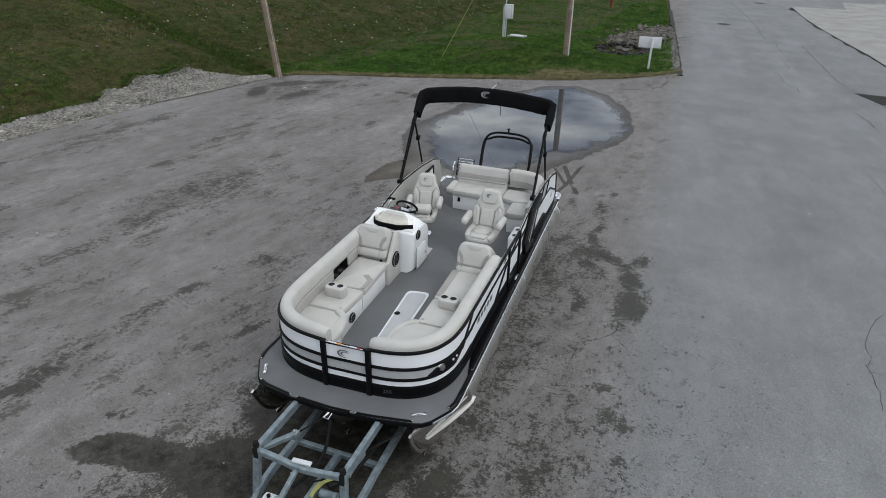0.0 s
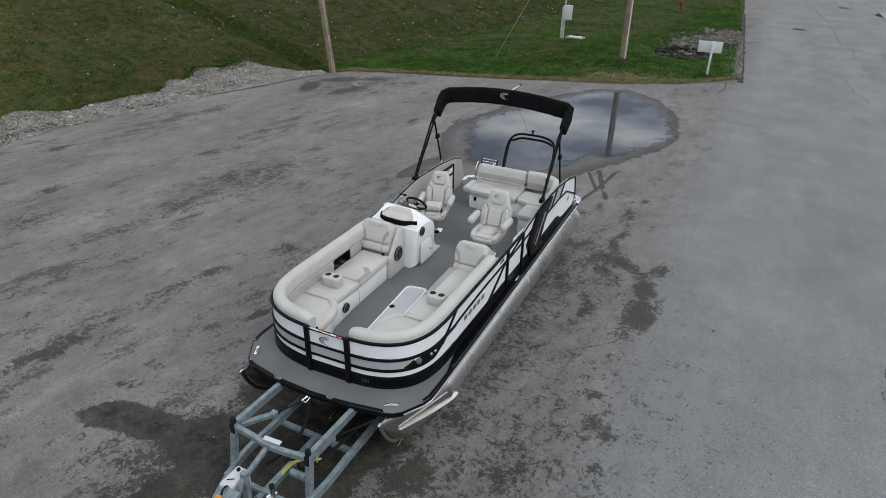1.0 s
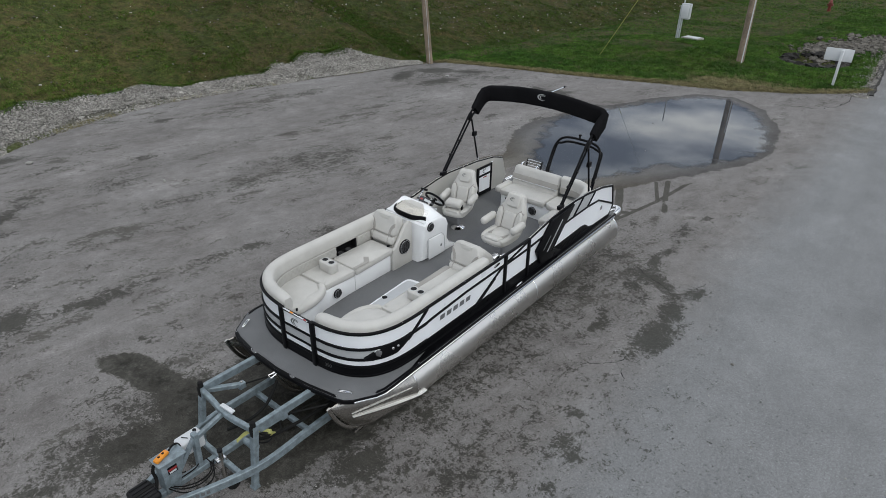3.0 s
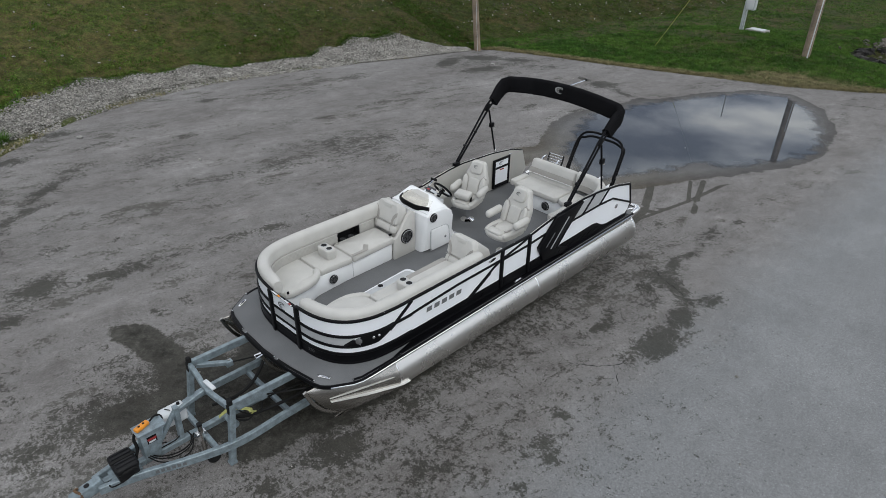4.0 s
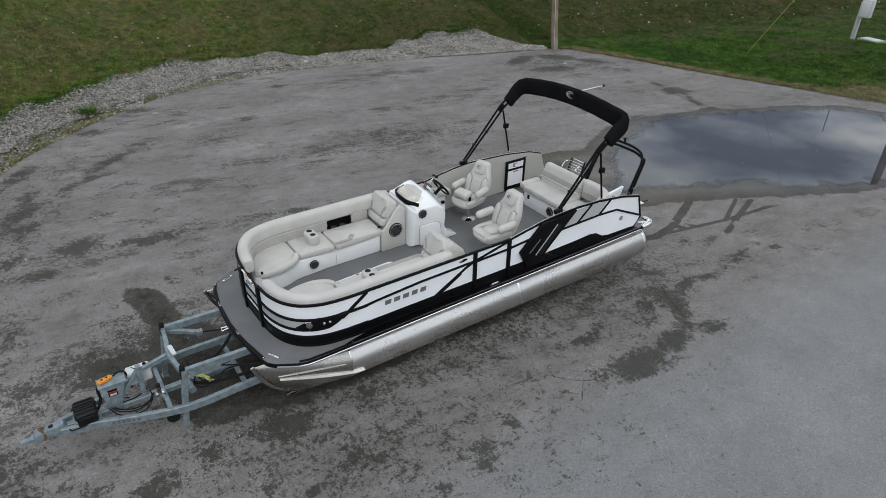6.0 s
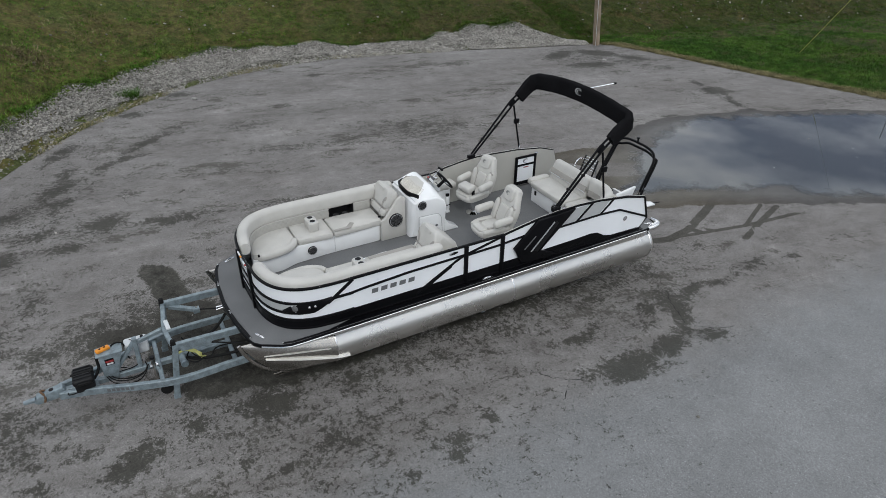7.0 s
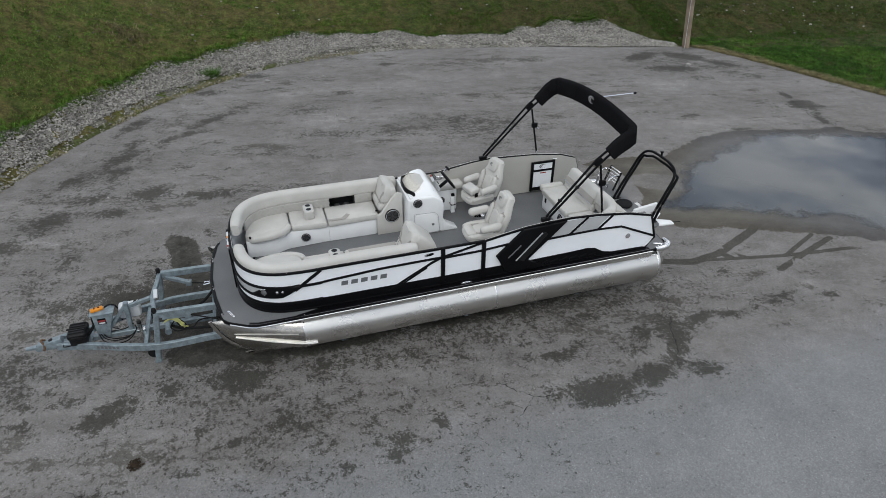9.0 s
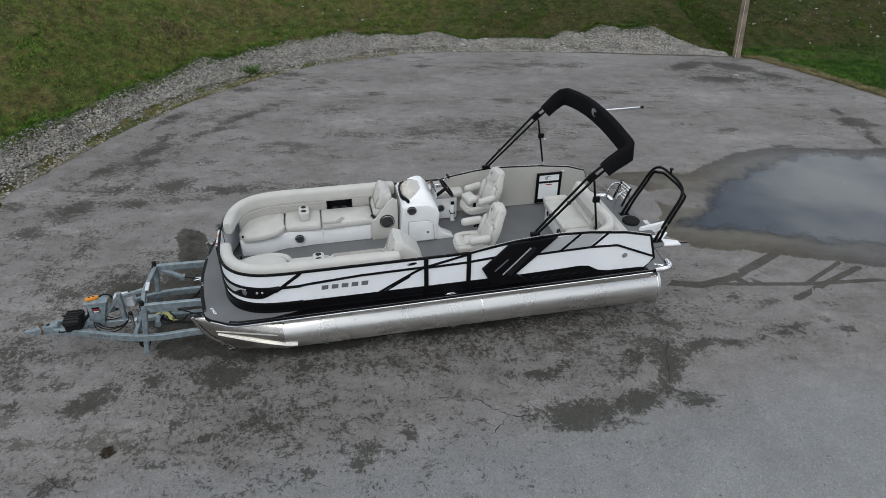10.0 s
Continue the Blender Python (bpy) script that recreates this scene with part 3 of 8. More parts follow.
def rounded(poly, r=0.08, k=3):
    """A polygon with its corners rounded."""
    out, m = [], len(poly)
    for i in range(m):
        a, p, b = Vector(poly[i - 1]), Vector(poly[i]), Vector(poly[(i + 1) % m])
        ra = min(r, (p - a).length * 0.45, (b - p).length * 0.45)
        s, e = p + (a - p).normalized() * ra, p + (b - p).normalized() * ra
        for j in range(k + 1):
            t = j / k
            q = s * (1 - t) ** 2 + p * 2 * t * (1 - t) + e * t * t
            out.append((q.x, q.y))
    return out


# ---------- ground ----------
LOT_LEFT = [(-9.0, -3.0), (-0.9, -7.4), (-0.28, -8.62), (0.12, -9.55), (0.72, -10.8), (1.74, -12.5), (3.11, -14.45), (4.73, -16.0), (5.9, -16.85), (7.03, -17.5), (8.6, -18.05), (10.4, -18.35), (12.1, -18.4), (13.2, -18.2),
            (15.4, -17.7), (17.5, -17.2), (19.5, -16.55), (21.3, -16.05), (22.5, -15.65)]
LOT_BACK = [(-15.65, 22.5), (-15.2, 23.1), (-13.6, 23.75), (-12.0, 24.25), (-10.2, 24.75), (-7.8, 25.6), (-4.3, 26.9), (-2.2, 28.1), (-0.6, 29.5), (0.1, 30.3)]


def interp(tab, v):
    if v <= tab[0][0]:
        return tab[0][1]
    for (a, fa), (b, fb) in zip(tab, tab[1:]):
        if v <= b:
            return fa + (fb - fa) * (v - a) / (b - a)
    return tab[-1][1]


def hill_foot(y):
    return interp(LOT_LEFT, y) - 0.35 if y < 22.5 else -16.0 + 0.16 * (y - 22.5)


def road_left(y):
    return 0.1 - 0.065 * max(0, y - 30.3)


def paved(x, y, m=0.0):
    """True on the lot or the road, widened by m metres."""
    if y < 22.5:
        return x > interp(LOT_LEFT, y) - m
    if x < 0.1:
        return y < interp(LOT_BACK, x) + m if y < 30.3 else x > road_left(y) - m
    return True


def rise(x, y):
    """Height of the unpaved ground."""
    d = hill_foot(y) - x
    h = 0.0
    if d > 0:
        h = 0.27 * d if d < 14 else 0.27 * 14 + 0.12 * (d - 14)
        h = min(h, 9) * min(1.0, 0.35 + d * 0.3)
        h += 0.10 * noise.noise((x * 0.35, y * 0.35, 0)) + 0.05 * noise.noise((x * 1.1, y * 1.1, 3))
    elif not paved(x, y):
        e = min(1.0, max(0.0, (y - interp(LOT_BACK, x)) / 1.5))
        h = e * (0.04 + 0.06 * noise.noise((x * 0.3, y * 0.3, 5)))
        h += 0.30 * math.exp(-((x + 8.5) ** 2 / 14 + (y - 32.5) ** 2 / 9))
        h -= 0.55 * math.exp(-((x + 3.0) ** 2 / 2.2 + (y - 35.2) ** 2 / 2.6))
    return h


gx = [-400, -200, -110, -75, -58, -48] + [-42 + 0.6 * i for i in range(75)] + [4, 8, 14, 30, 90, 200, 400]
gy = [-300, -120, -60, -30, -18] + [-12 + 0.6 * i for i in range(125)] + [66, 72, 80, 95, 130, 200, 400]
bm = BM()
grid = []
for y in gy:
    row = []
    for x in gx:
        z = -0.07 if paved(x, y, 0.0) else (-0.03 if paved(x, y, 0.62) else rise(x, y) + 0.01)
        row.append(bm.verts.new((x, y, z)))
    grid.append(row)
for a, b in zip(grid, grid[1:]):
    for i in range(len(a) - 1):
        bm.faces.new((a[i], a[i + 1], b[i + 1], b[i]))
tagged(part("ground", bm, M_TURF, sharp=180), "rough grassy ground and bank beside the paved lot", "ground", kind="structure")

# the paved lot and the road, one sheet; where it is wet, shaded by the boat, damp or marked: centre, half axes, turn,
# strength
SILT = [(-3.75, 13.87), (-3.5, 14.41), (-3.27, 15.14), (-2.86, 15.93), (-2.48, 16.76), (-2.15, 17.31), (-1.64, 18.41), (-1.1, 19.6), (-1.0, 20.8), (-1.35, 22.9), (-2.3, 24.9), (-3.7, 26.0), (-5.0, 25.4),
        (-5.95, 23.8), (-6.35, 22.8), (-6.7, 21.9), (-7.1, 21.6), (-7.3, 21.3), (-7.25, 20.76), (-7.81, 18.64), (-7.75, 17.51), (-7.4, 16.59), (-6.8, 15.5), (-7.14, 14.75), (-7.2, 13.9), (-7.05, 13.2), (-6.75, 13.7), (-6.1, 14.2), (-5.1, 13.9), (-4.5, 13.3)]
MOUND = [(-5.65, 14.72, 0.8, 0.5, 62, 1.8)]
# the ellipses under bow and hull darken the asphalt for the boat's shade too
WET_AND_SHADE = [(-5.95, 4.12, 0.62, 0.30, 22, 1.0), (-5.35, 4.22, 0.75, 0.26, 14, 1.0), (-4.55, 4.35, 0.6, 0.5, 20, 1.0), (-3.8, 4.4, 1.05, 0.8, 25, 1.1), (-3.3, 5.0, 0.8, 1.0, 0, 1.2), (-4.2, 5.6, 0.9, 0.8, -30, 0.9), (-4.3, 3.4, 0.4, 0.6, -25, 0.7), (-3.3, 6.2, 1.3, 2.4, 0, 1.9), (-3.1, 9.0, 1.0, 2.8, 0, 1.2), (-2.85, 4.7, 0.6, 0.8, 0, 0.9)]
NEAR_BOW = [(-1.9, 5.02, 0.54, 0.34, 79, 1.5), (-1.94, 4.05, 0.27, 0.17, 79, 1.4), (-1.71, 3.26, 0.49, 0.25, 129, 1.5), (-2.12, 2.68, 0.21, 0.11, 79, 1.2), (-2.15, 2.21, 0.21, 0.09, 79, 1.1), (-2.42, 2.44, 0.12, 0.09, 78, 1.4), (-0.91, 4.09, 0.13, 0.09, 78, 1.3), (-1.03, 4.52, 0.12, 0.12, 79, 1.1), (-0.71, 4.9, 0.22, 0.08, 79, 1.2), (-0.83, 5.64, 0.5, 0.33, 78, 1.05), (-0.98, 6.37, 0.28, 0.08, 78, 1.2), (-1.8, 2.13, 0.16, 0.09, 78, 1.0), (-0.29, 3.09, 0.23, 0.14, 78, 1.5), (-1.4, 5.35, 0.33, 0.19, 79, 0.8), (-2.69, 1.94, 0.17, 0.07, 79, 1.2)]
NEAR_SIDE = [(-0.07, 6.92, 0.45, 0.16, 78, 0.9), (0.15, 6.83, 0.22, 0.06, 94, 1.2), (0.18, 5.72, 0.37, 0.07, 91, 1.2), (-1.74, 6.23, 0.57, 0.37, 79, 0.95), (-1.65, 7.49, 0.88, 0.38, 79, 0.7), (-0.48, 6.5, 0.62, 0.26, 78, 0.45), (-0.4, 4.41, 0.59, 0.3, 78, 0.35), (-0.92, 9.65, 0.63, 0.13, 79, 1.15), (-1.65, 10.62, 0.27, 0.1, 79, 1.4), (-1.95, 11.35, 0.28, 0.18, 79, 1.0), (-1.86, 12.07, 0.24, 0.33, 79, 1.25), (-1.75, 8.74, 0.42, 0.27, 79, 0.8), (-2.03, 9.71, 0.38, 0.19, 79, 0.9), (-1.13, 8.41, 0.34, 0.16, 78, 0.5), (-2.13, 13.67, 0.2, 0.16, 79, 1.2)]
CRACK_PATCH = [(-0.13, 9.96, 0.7, 0.23, 84, 2.00), (-0.16, 10.89, 0.54, 0.21, 102, 1.89), (-0.96, 11.76, 0.29, 0.45, 79, 1.68), (-0.51, 11.55, 0.5, 0.12, 152, 1.78), (-1.08, 12.36, 0.45, 0.11, 104, 1.78), (-0.06, 11.72, 0.37, 0.16, 67, 1.37), (-1.02, 11.24, 0.27, 0.17, 79, 1.37), (-0.74, 10.92, 0.23, 0.16, 78, 1.15), (-1.03, 12.96, 0.25, 0.13, 79, 1.26), (0.12, 10.04, 0.72, 0.09, 82, 1.15), (-1.1, 13.91, 0.38, 0.15, 79, 1.20), (-0.92, 15.12, 0.34, 0.09, 78, 1.26), (-1.93, 12.74, 0.26, 0.15, 79, 0.84), (-1.13, 13.94, 0.56, 0.06, 99, 1.26)]
LOT_SEAM = [(-0.14, 6.76, 0.13, 0.24, 21, 1.01), (-0.17, 7.58, 0.17, 0.13, 21, 0.94), (0.15, 6.8, 0.06, 0.25, 21, 1.08), (0.2, 6.15, 0.05, 0.28, 21, 1.08), (0.2, 5.77, 0.08, 0.09, 21, 1.08), (-1.0, 6.41, 0.09, 0.16, 21, 1.08), (-1.02, 6.02, 0.09, 0.09, 21, 1.01), (-1.05, 5.5, 0.35, 0.21, 21, 0.83), (-0.68, 5.78, 0.21, 0.15, 21, 0.79), (-1.68, 5.2, 0.19, 0.23, 21, 1.01), (-1.72, 6.31, 0.26, 0.25, 21, 0.86), (-1.04, 10.03, 0.11, 0.47, 22, 0.79), (-1.61, 9.01, 0.13, 0.23, 21, 0.79), (-0.23, 6.18, 0.11, 0.06, 21, 1.01)]
LOT_TRAILER_SIDE = [(-6.86, 0.88, 0.38, 0.33, 79, 1.4), (-7.73, 1.46, 0.65, 0.41, 142, 1.5), (-9.67, 1.72, 0.5, 0.32, 136, 1.5), (-9.88, 2.59, 0.42, 0.32, 120, 1.3), (-10.76, 2.64, 0.73, 0.31, 134, 1.6), (-11.49, 2.84, 0.22, 0.23, 79, 1.8), (-11.55, 3.63, 0.27, 0.21, 79, 1.6), (-8.52, 3.36, 0.58, 0.36, 98, 1.8), (-8.11, 4.66, 0.86, 0.21, 82, 1.4), (-7.8, 2.74, 0.42, 0.31, 79, 1.4), (-9.72, 3.99, 0.26, 0.2, 79, 1.4), (-8.15, 0.11, 0.41, 0.24, 79, 1.2), (-8.57, 2.11, 0.35, 0.23, 79, 1.3), (-8.99, 0.95, 0.26, 0.19, 79, 1.2)]
LOT_FAR_SIDE = [(-12.89, 4.86, 1.16, 0.16, 129, 1.8), (-11.9, 4.23, 0.58, 0.1, 79, 1.6), (-13.62, 5.6, 0.28, 0.17, 79, 1.7), (-16.52, 6.19, 0.55, 0.25, 79, 1.7), (-15.2, 4.62, 0.54, 0.3, 79, 1.6), (-12.93, 2.73, 0.96, 0.23, 146, 1.5), (-13.99, 8.78, 0.31, 0.18, 79, 1.9), (-16.64, 10.73, 0.38, 0.23, 79, 1.9), (-12.78, 7.38, 0.79, 0.38, 79, 0.7), (-10.77, 7.77, 1.24, 0.27, 79, 0.9), (-10.43, 9.5, 0.73, 0.27, 79, 1.1), (-14.94, 6.78, 0.74, 0.15, 79, 1.1), (-9.28, 5.21, 0.28, 0.11, 79, 1.1), (-10.86, 4.22, 0.14, 0.13, 79, 1.2)]
LOT_STREAKS = [(-7.66, 7.65, 0.33, 0.14, 66, 1.9), (-7.84, 6.87, 0.2, 0.14, 57, 1.7), (-8.03, 6.3, 0.19, 0.11, 57, 1.3), (-7.97, 5.66, 0.19, 0.07, 69, 1.4), (-8.0, 4.92, 0.23, 0.12, 80, 1.7), (-8.05, 4.38, 0.23, 0.14, 21, 1.8), (-5.9, 6.9, 0.41, 0.06, 69, 1.3), (-6.36, 5.12, 0.19, 0.1, 21, 1.1), (-6.36, 4.64, 0.15, 0.09, 21, 1.1), (-8.51, 5.19, 0.09, 0.07, 21, 1.8), (-7.49, 6.05, 0.12, 0.07, 22, 1.1), (-7.04, 9.01, 0.45, 0.22, 22, 0.9), (-7.54, 8.48, 0.29, 0.12, 22, 0.9), (-5.96, 7.0, 0.19, 0.09, 21, 1.0)]
POLE_CORNER = [(-14.92, 20.12, 0.97, 0.38, 118, 2.2), (-13.29, 20.31, 1.0, 0.34, 71, 2.0), (-14.46, 21.63, 0.92, 0.48, 44, 1.9), (-13.32, 22.44, 0.83, 0.23, 35, 1.9), (-12.05, 20.64, 0.5, 0.19, 79, 1.2), (-8.9, 22.02, 0.51, 0.44, 79, 2.2), (-9.89, 22.17, 0.45, 0.13, -9, 2.0), (-7.88, 21.62, 0.6, 0.15, -19, 2.0), (-11.75, 22.6, 0.28, 0.19, 79, 1.6), (-9.14, 18.09, 0.47, 0.17, 79, 1.3), (-10.44, 18.29, 0.16, 0.16, 79, 1.6), (-8.34, 20.62, 0.17, 0.11, 79, 1.6), (-7.8, 18.91, 0.41, 0.1, 79, 1.5)]
SOFT_DAMP = [(-0.6, 7.6, 1.0, 1.6, 6, 0.25), (-0.9, 5.6, 1.2, 1.5, 0, 0.3), (-1.7, 4.3, 0.7, 0.9, 0, 0.4), (-2.6, 9.0, 1.2, 3.6, 0, 0.9), (-4.5, 3.0, 0.6, 1.0, -10, 1.1), (-4.5, 2.2, 0.5, 0.5, 10, 0.9), (-5.2, 1.6, 0.8, 0.35, 10, 0.7), (-4.2, 4.3, 1.6, 1.1, 20, 1.3), (-2.9, 1.8, 0.8, 0.6, 0, 0.8), (-6.0, 2.1, 0.5, 0.25, 0, 1.0), (-10.0, 11.6, 0.6, 1.5, 0, 0.6), (-10.5, 12.0, 0.5, 2.0, -26, 0.9), (-15.7, 15.8, 0.3, 0.8, -15, 1.2), (-9.2, 2.1, 3.2, 0.8, -22, 0.5), (-14.0, 20.8, 1.5, 1.2, 40, 0.55), (-12.6, 22.0, 1.6, 0.5, 35, 0.6)]
TYRES = [(0.10, [(-2.78, 12.65), (-2.55, 13.33), (-2.65, 14.01), (-3.14, 15.15), (-3.4, 15.6)]), (0.055, [(-2.78, 12.62), (-2.47, 13.9), (-2.21, 15.19), (-2.04, 16.74)]), (0.07, [(-1.85, 14.76), (-2.17, 15.64), (-2.51, 16.65)]), (0.05, [(-2.24, 15.29), (-2.7, 16.32)])]
edge = [Vector((x, y, 0)) for y, x in LOT_LEFT]
edge = smooth_path(edge, 6)[:-1] + smooth_path([(x, y, 0) for x, y in LOT_BACK], 6)
edge = [p + Vector((0.07 * noise.noise((p.x * 1.7, p.y * 1.7, 1)), 0.07 * noise.noise((p.x * 1.7, p.y * 1.7, 9)), 0)) for p in edge]
edge += [Vector((road_left(y) + 0.05 * noise.noise((y, 0, 2)), y, 0)) for y in range(31, 140, 2)]
edge += [Vector((60, 140, 0)), Vector((60, -60, 0)), Vector((-3, -60, 0))]
bm = BM()
top = [bm.verts.new(p) for p in edge]
low = [bm.verts.new(p - Vector((0, 0, 0.09))) for p in edge]
face = bm.faces.new(top)
for i in range(len(edge)):
    bm.faces.new((top[i], top[(i + 1) % len(edge)], low[(i + 1) % len(edge)], low[i]))
bmesh.ops.triangulate(bm, faces=[face])
for i in range(98):
    bmesh.ops.bisect_plane(bm, geom=bm.verts[:] + bm.edges[:] + bm.faces[:], plane_co=(-18.9 + 0.28 * i, 0, 0), plane_no=(1, 0, 0))
for i in range(106):
    bmesh.ops.bisect_plane(bm, geom=bm.verts[:] + bm.edges[:] + bm.faces[:], plane_co=(0, 0.0 + 0.28 * i, 0), plane_no=(0, 1, 0))


def patch_field(spots, x, y, rim=1.0):
    """1 at the middle of a patch, 0 on its rim, rising over a share rim of the way in; the most of all patches."""
    best = -3.0
    for cx, cy, rx, ry, rot, s in spots:
        c, sn = math.cos(radians(rot)), math.sin(radians(rot))
        u, v = ((x - cx) * c + (y - cy) * sn) / rx, (-(x - cx) * sn + (y - cy) * c) / ry
        best = max(best, s * min(1.0, (1 - math.hypot(u, v)) / rim))
    return best


def track_field(lines, x, y):
    """1 along the middle of a tyre track, 0 at its side."""
    best, q = -3.0, Vector((x, y))
    for wide, pts in lines:
        for a, b in zip(pts, pts[1:]):
            a, b = Vector(a), Vector(b)
            k = max(0.0, min(1.0, (q - a).dot(b - a) / (b - a).length_squared))
            best = max(best, 1 - (q - a.lerp(b, k)).length / wide)
    return best


def shore_field(poly, x, y):
    """Distance inside a closed outline, over 0.6 m; negative outside."""
    q, inside, near_ = Vector((x, y)), False, 9.0
    for i in range(len(poly)):
        a, b = Vector(poly[i - 1]), Vector(poly[i])
        k = max(0.0, min(1.0, (q - a).dot(b - a) / (b - a).length_squared))
        near_ = min(near_, (q - a.lerp(b, k)).length)
        if (a.y > y) != (b.y > y) and x < a.x + (b.x - a.x) * (y - a.y) / (b.y - a.y):
            inside = not inside
    return (near_ if inside else -near_) / 0.6


for x0, x1, y0, y1, cuts in ((-7.4, 0.8, 0.6, 14.2, 1), (-3.7, -0.9, 12.2, 17.4, 3)):
    near = [e for e in bm.edges if all(x0 < v.co.x < x1 and y0 < v.co.y < y1 and v.co.z > -0.01 for v in e.verts)]
    bmesh.ops.subdivide_edges(bm, edges=near, cuts=cuts, use_grid_fill=True)
for layer, spots in (("wet_shade", WET_AND_SHADE), ("silt", SILT), ("damp", NEAR_BOW + NEAR_SIDE + CRACK_PATCH + LOT_SEAM + LOT_TRAILER_SIDE + LOT_FAR_SIDE + LOT_STREAKS + POLE_CORNER + SOFT_DAMP), ("tyre", TYRES), ("mound", MOUND)):
    key = bm.verts.layers.float.new(layer)
    for v in bm.verts:
        if layer == "damp":
            v[key] = patch_field([(a, b, c * 1.25 + 0.03, d * 1.25 + 0.03, e, f) for a, b, c, d, e, f in spots], v.co.x, v.co.y)
        else:
            v[key] = {"tyre": track_field, "silt": shore_field}.get(layer, patch_field)(spots, v.co.x, v.co.y)
tagged(part("pavement", bm, M_ASPHALT), "weathered grey asphalt lot with damp patches, cracks and painted shade under the boat", "pavement", kind="structure")

# pale concrete lot across the road
bm = BM()
prism(bm, [(9.2, 35.0), (8.95, 38.3), (8.5, 41.8), (7.87, 47.5), (7.49, 52.8), (7.37, 58.6), (11.1, 58.4), (11.6, 63.2), (50, 70), (50, 18), (14.0, 27.0)], "z", -0.05, 0.02, 0.0)
tagged(part("concrete_lot", bm, M_CONC), "pale worn concrete apron across the road", "pavement", kind="structure")

# dirt gathered along the edge of the concrete
bm = BM()
rows_ = []
for i in range(80):
    y = 35.0 + 23.5 * i / 79
    x = interp([(35.0, 9.2), (38.3, 8.95), (41.8, 8.5), (47.5, 7.87), (52.8, 7.49), (58.6, 7.37)], y)
    w = max(0.03, 0.10 + 0.55 * noise.noise((y * 0.45, 3, 8)) + 0.12 * noise.noise((y * 2.1, 3, 8)))
    rows_.append((bm.verts.new((x + 0.02, y, 0.003)), bm.verts.new((x - w, y, 0.003))))
for a, b in zip(rows_, rows_[1:]):
    bm.faces.new((a[0], b[0], b[1], a[1]))
tagged(part("gutter_dirt", bm, M_TAR), "dark dirt gathered along the concrete edge", "verge", kind="structure")

# open cracks in the paving, as narrow dark seams
LOT_CRACKS = [[(-7.2, 21.6), (-7.9, 21.9), (-8.5, 21.65), (-9.14, 21.83), (-9.7, 22.2), (-10.37, 22.36)], [(-8.5, 21.65), (-8.2, 21.5), (-7.8, 21.48)], [(-9.2, 20.3), (-9.2, 20.9), (-9.3, 21.3)], [(-0.79, 8.53), (-0.56, 8.70), (-0.27, 8.98), (-0.19, 9.29)], [(-0.27, 8.98), (-0.13, 8.91), (0.03, 8.62)],
              [(-1.33, 11.99), (-0.85, 11.7), (-0.45, 11.55), (-0.21, 11.36)], [(-0.3, 11.6), (-0.08, 11.85), (-0.02, 12.22)], [(-0.53, 2.89), (-0.38, 3.07), (-0.27, 3.18), (-0.11, 3.57)], [(-3.3, 1.2), (-3.0, 0.5), (-2.2, 0.2)]]
ROAD_CRACKS = [[(-0.3, 29.3), (-0.35, 28.2), (-0.6, 27.2), (-0.9, 26.4)], [(-0.9, 26.4), (-1.6, 26.2), (-2.4, 25.9)], [(2.91, 61.3), (3.36, 55.6), (3.89, 50.4), (4.14, 45.7), (4.3, 41.0)], [(4.71, 40.6), (4.72, 38.8), (4.74, 37.4)], [(4.88, 36.9), (4.98, 35.2)], [(4.66, 34.8), (4.83, 33.3)],
               [(4.08, 32.5), (4.23, 31.0), (4.25, 30.0), (4.39, 29.5), (4.66, 29.1), (4.71, 28.4)], [(6.01, 40.8), (6.12, 38.2), (6.24, 35.5), (6.31, 32.3), (6.63, 30.2)], [(5.75, 24.1), (6.2, 23.0), (6.3, 22.2), (6.5, 21.6), (6.7, 20.5)], [(6.2, 26.0), (6.4, 25.0), (6.5, 23.9)], [(5.3, 19.1), (5.4, 18.4), (5.42, 17.6)], [(5.36, 18.5), (5.7, 18.45)], [(4.1, 11.4), (3.68, 10.5), (3.57, 9.5), (3.6, 9.0), (3.52, 8.5)], [(3.57, 9.5), (3.85, 9.45)]]
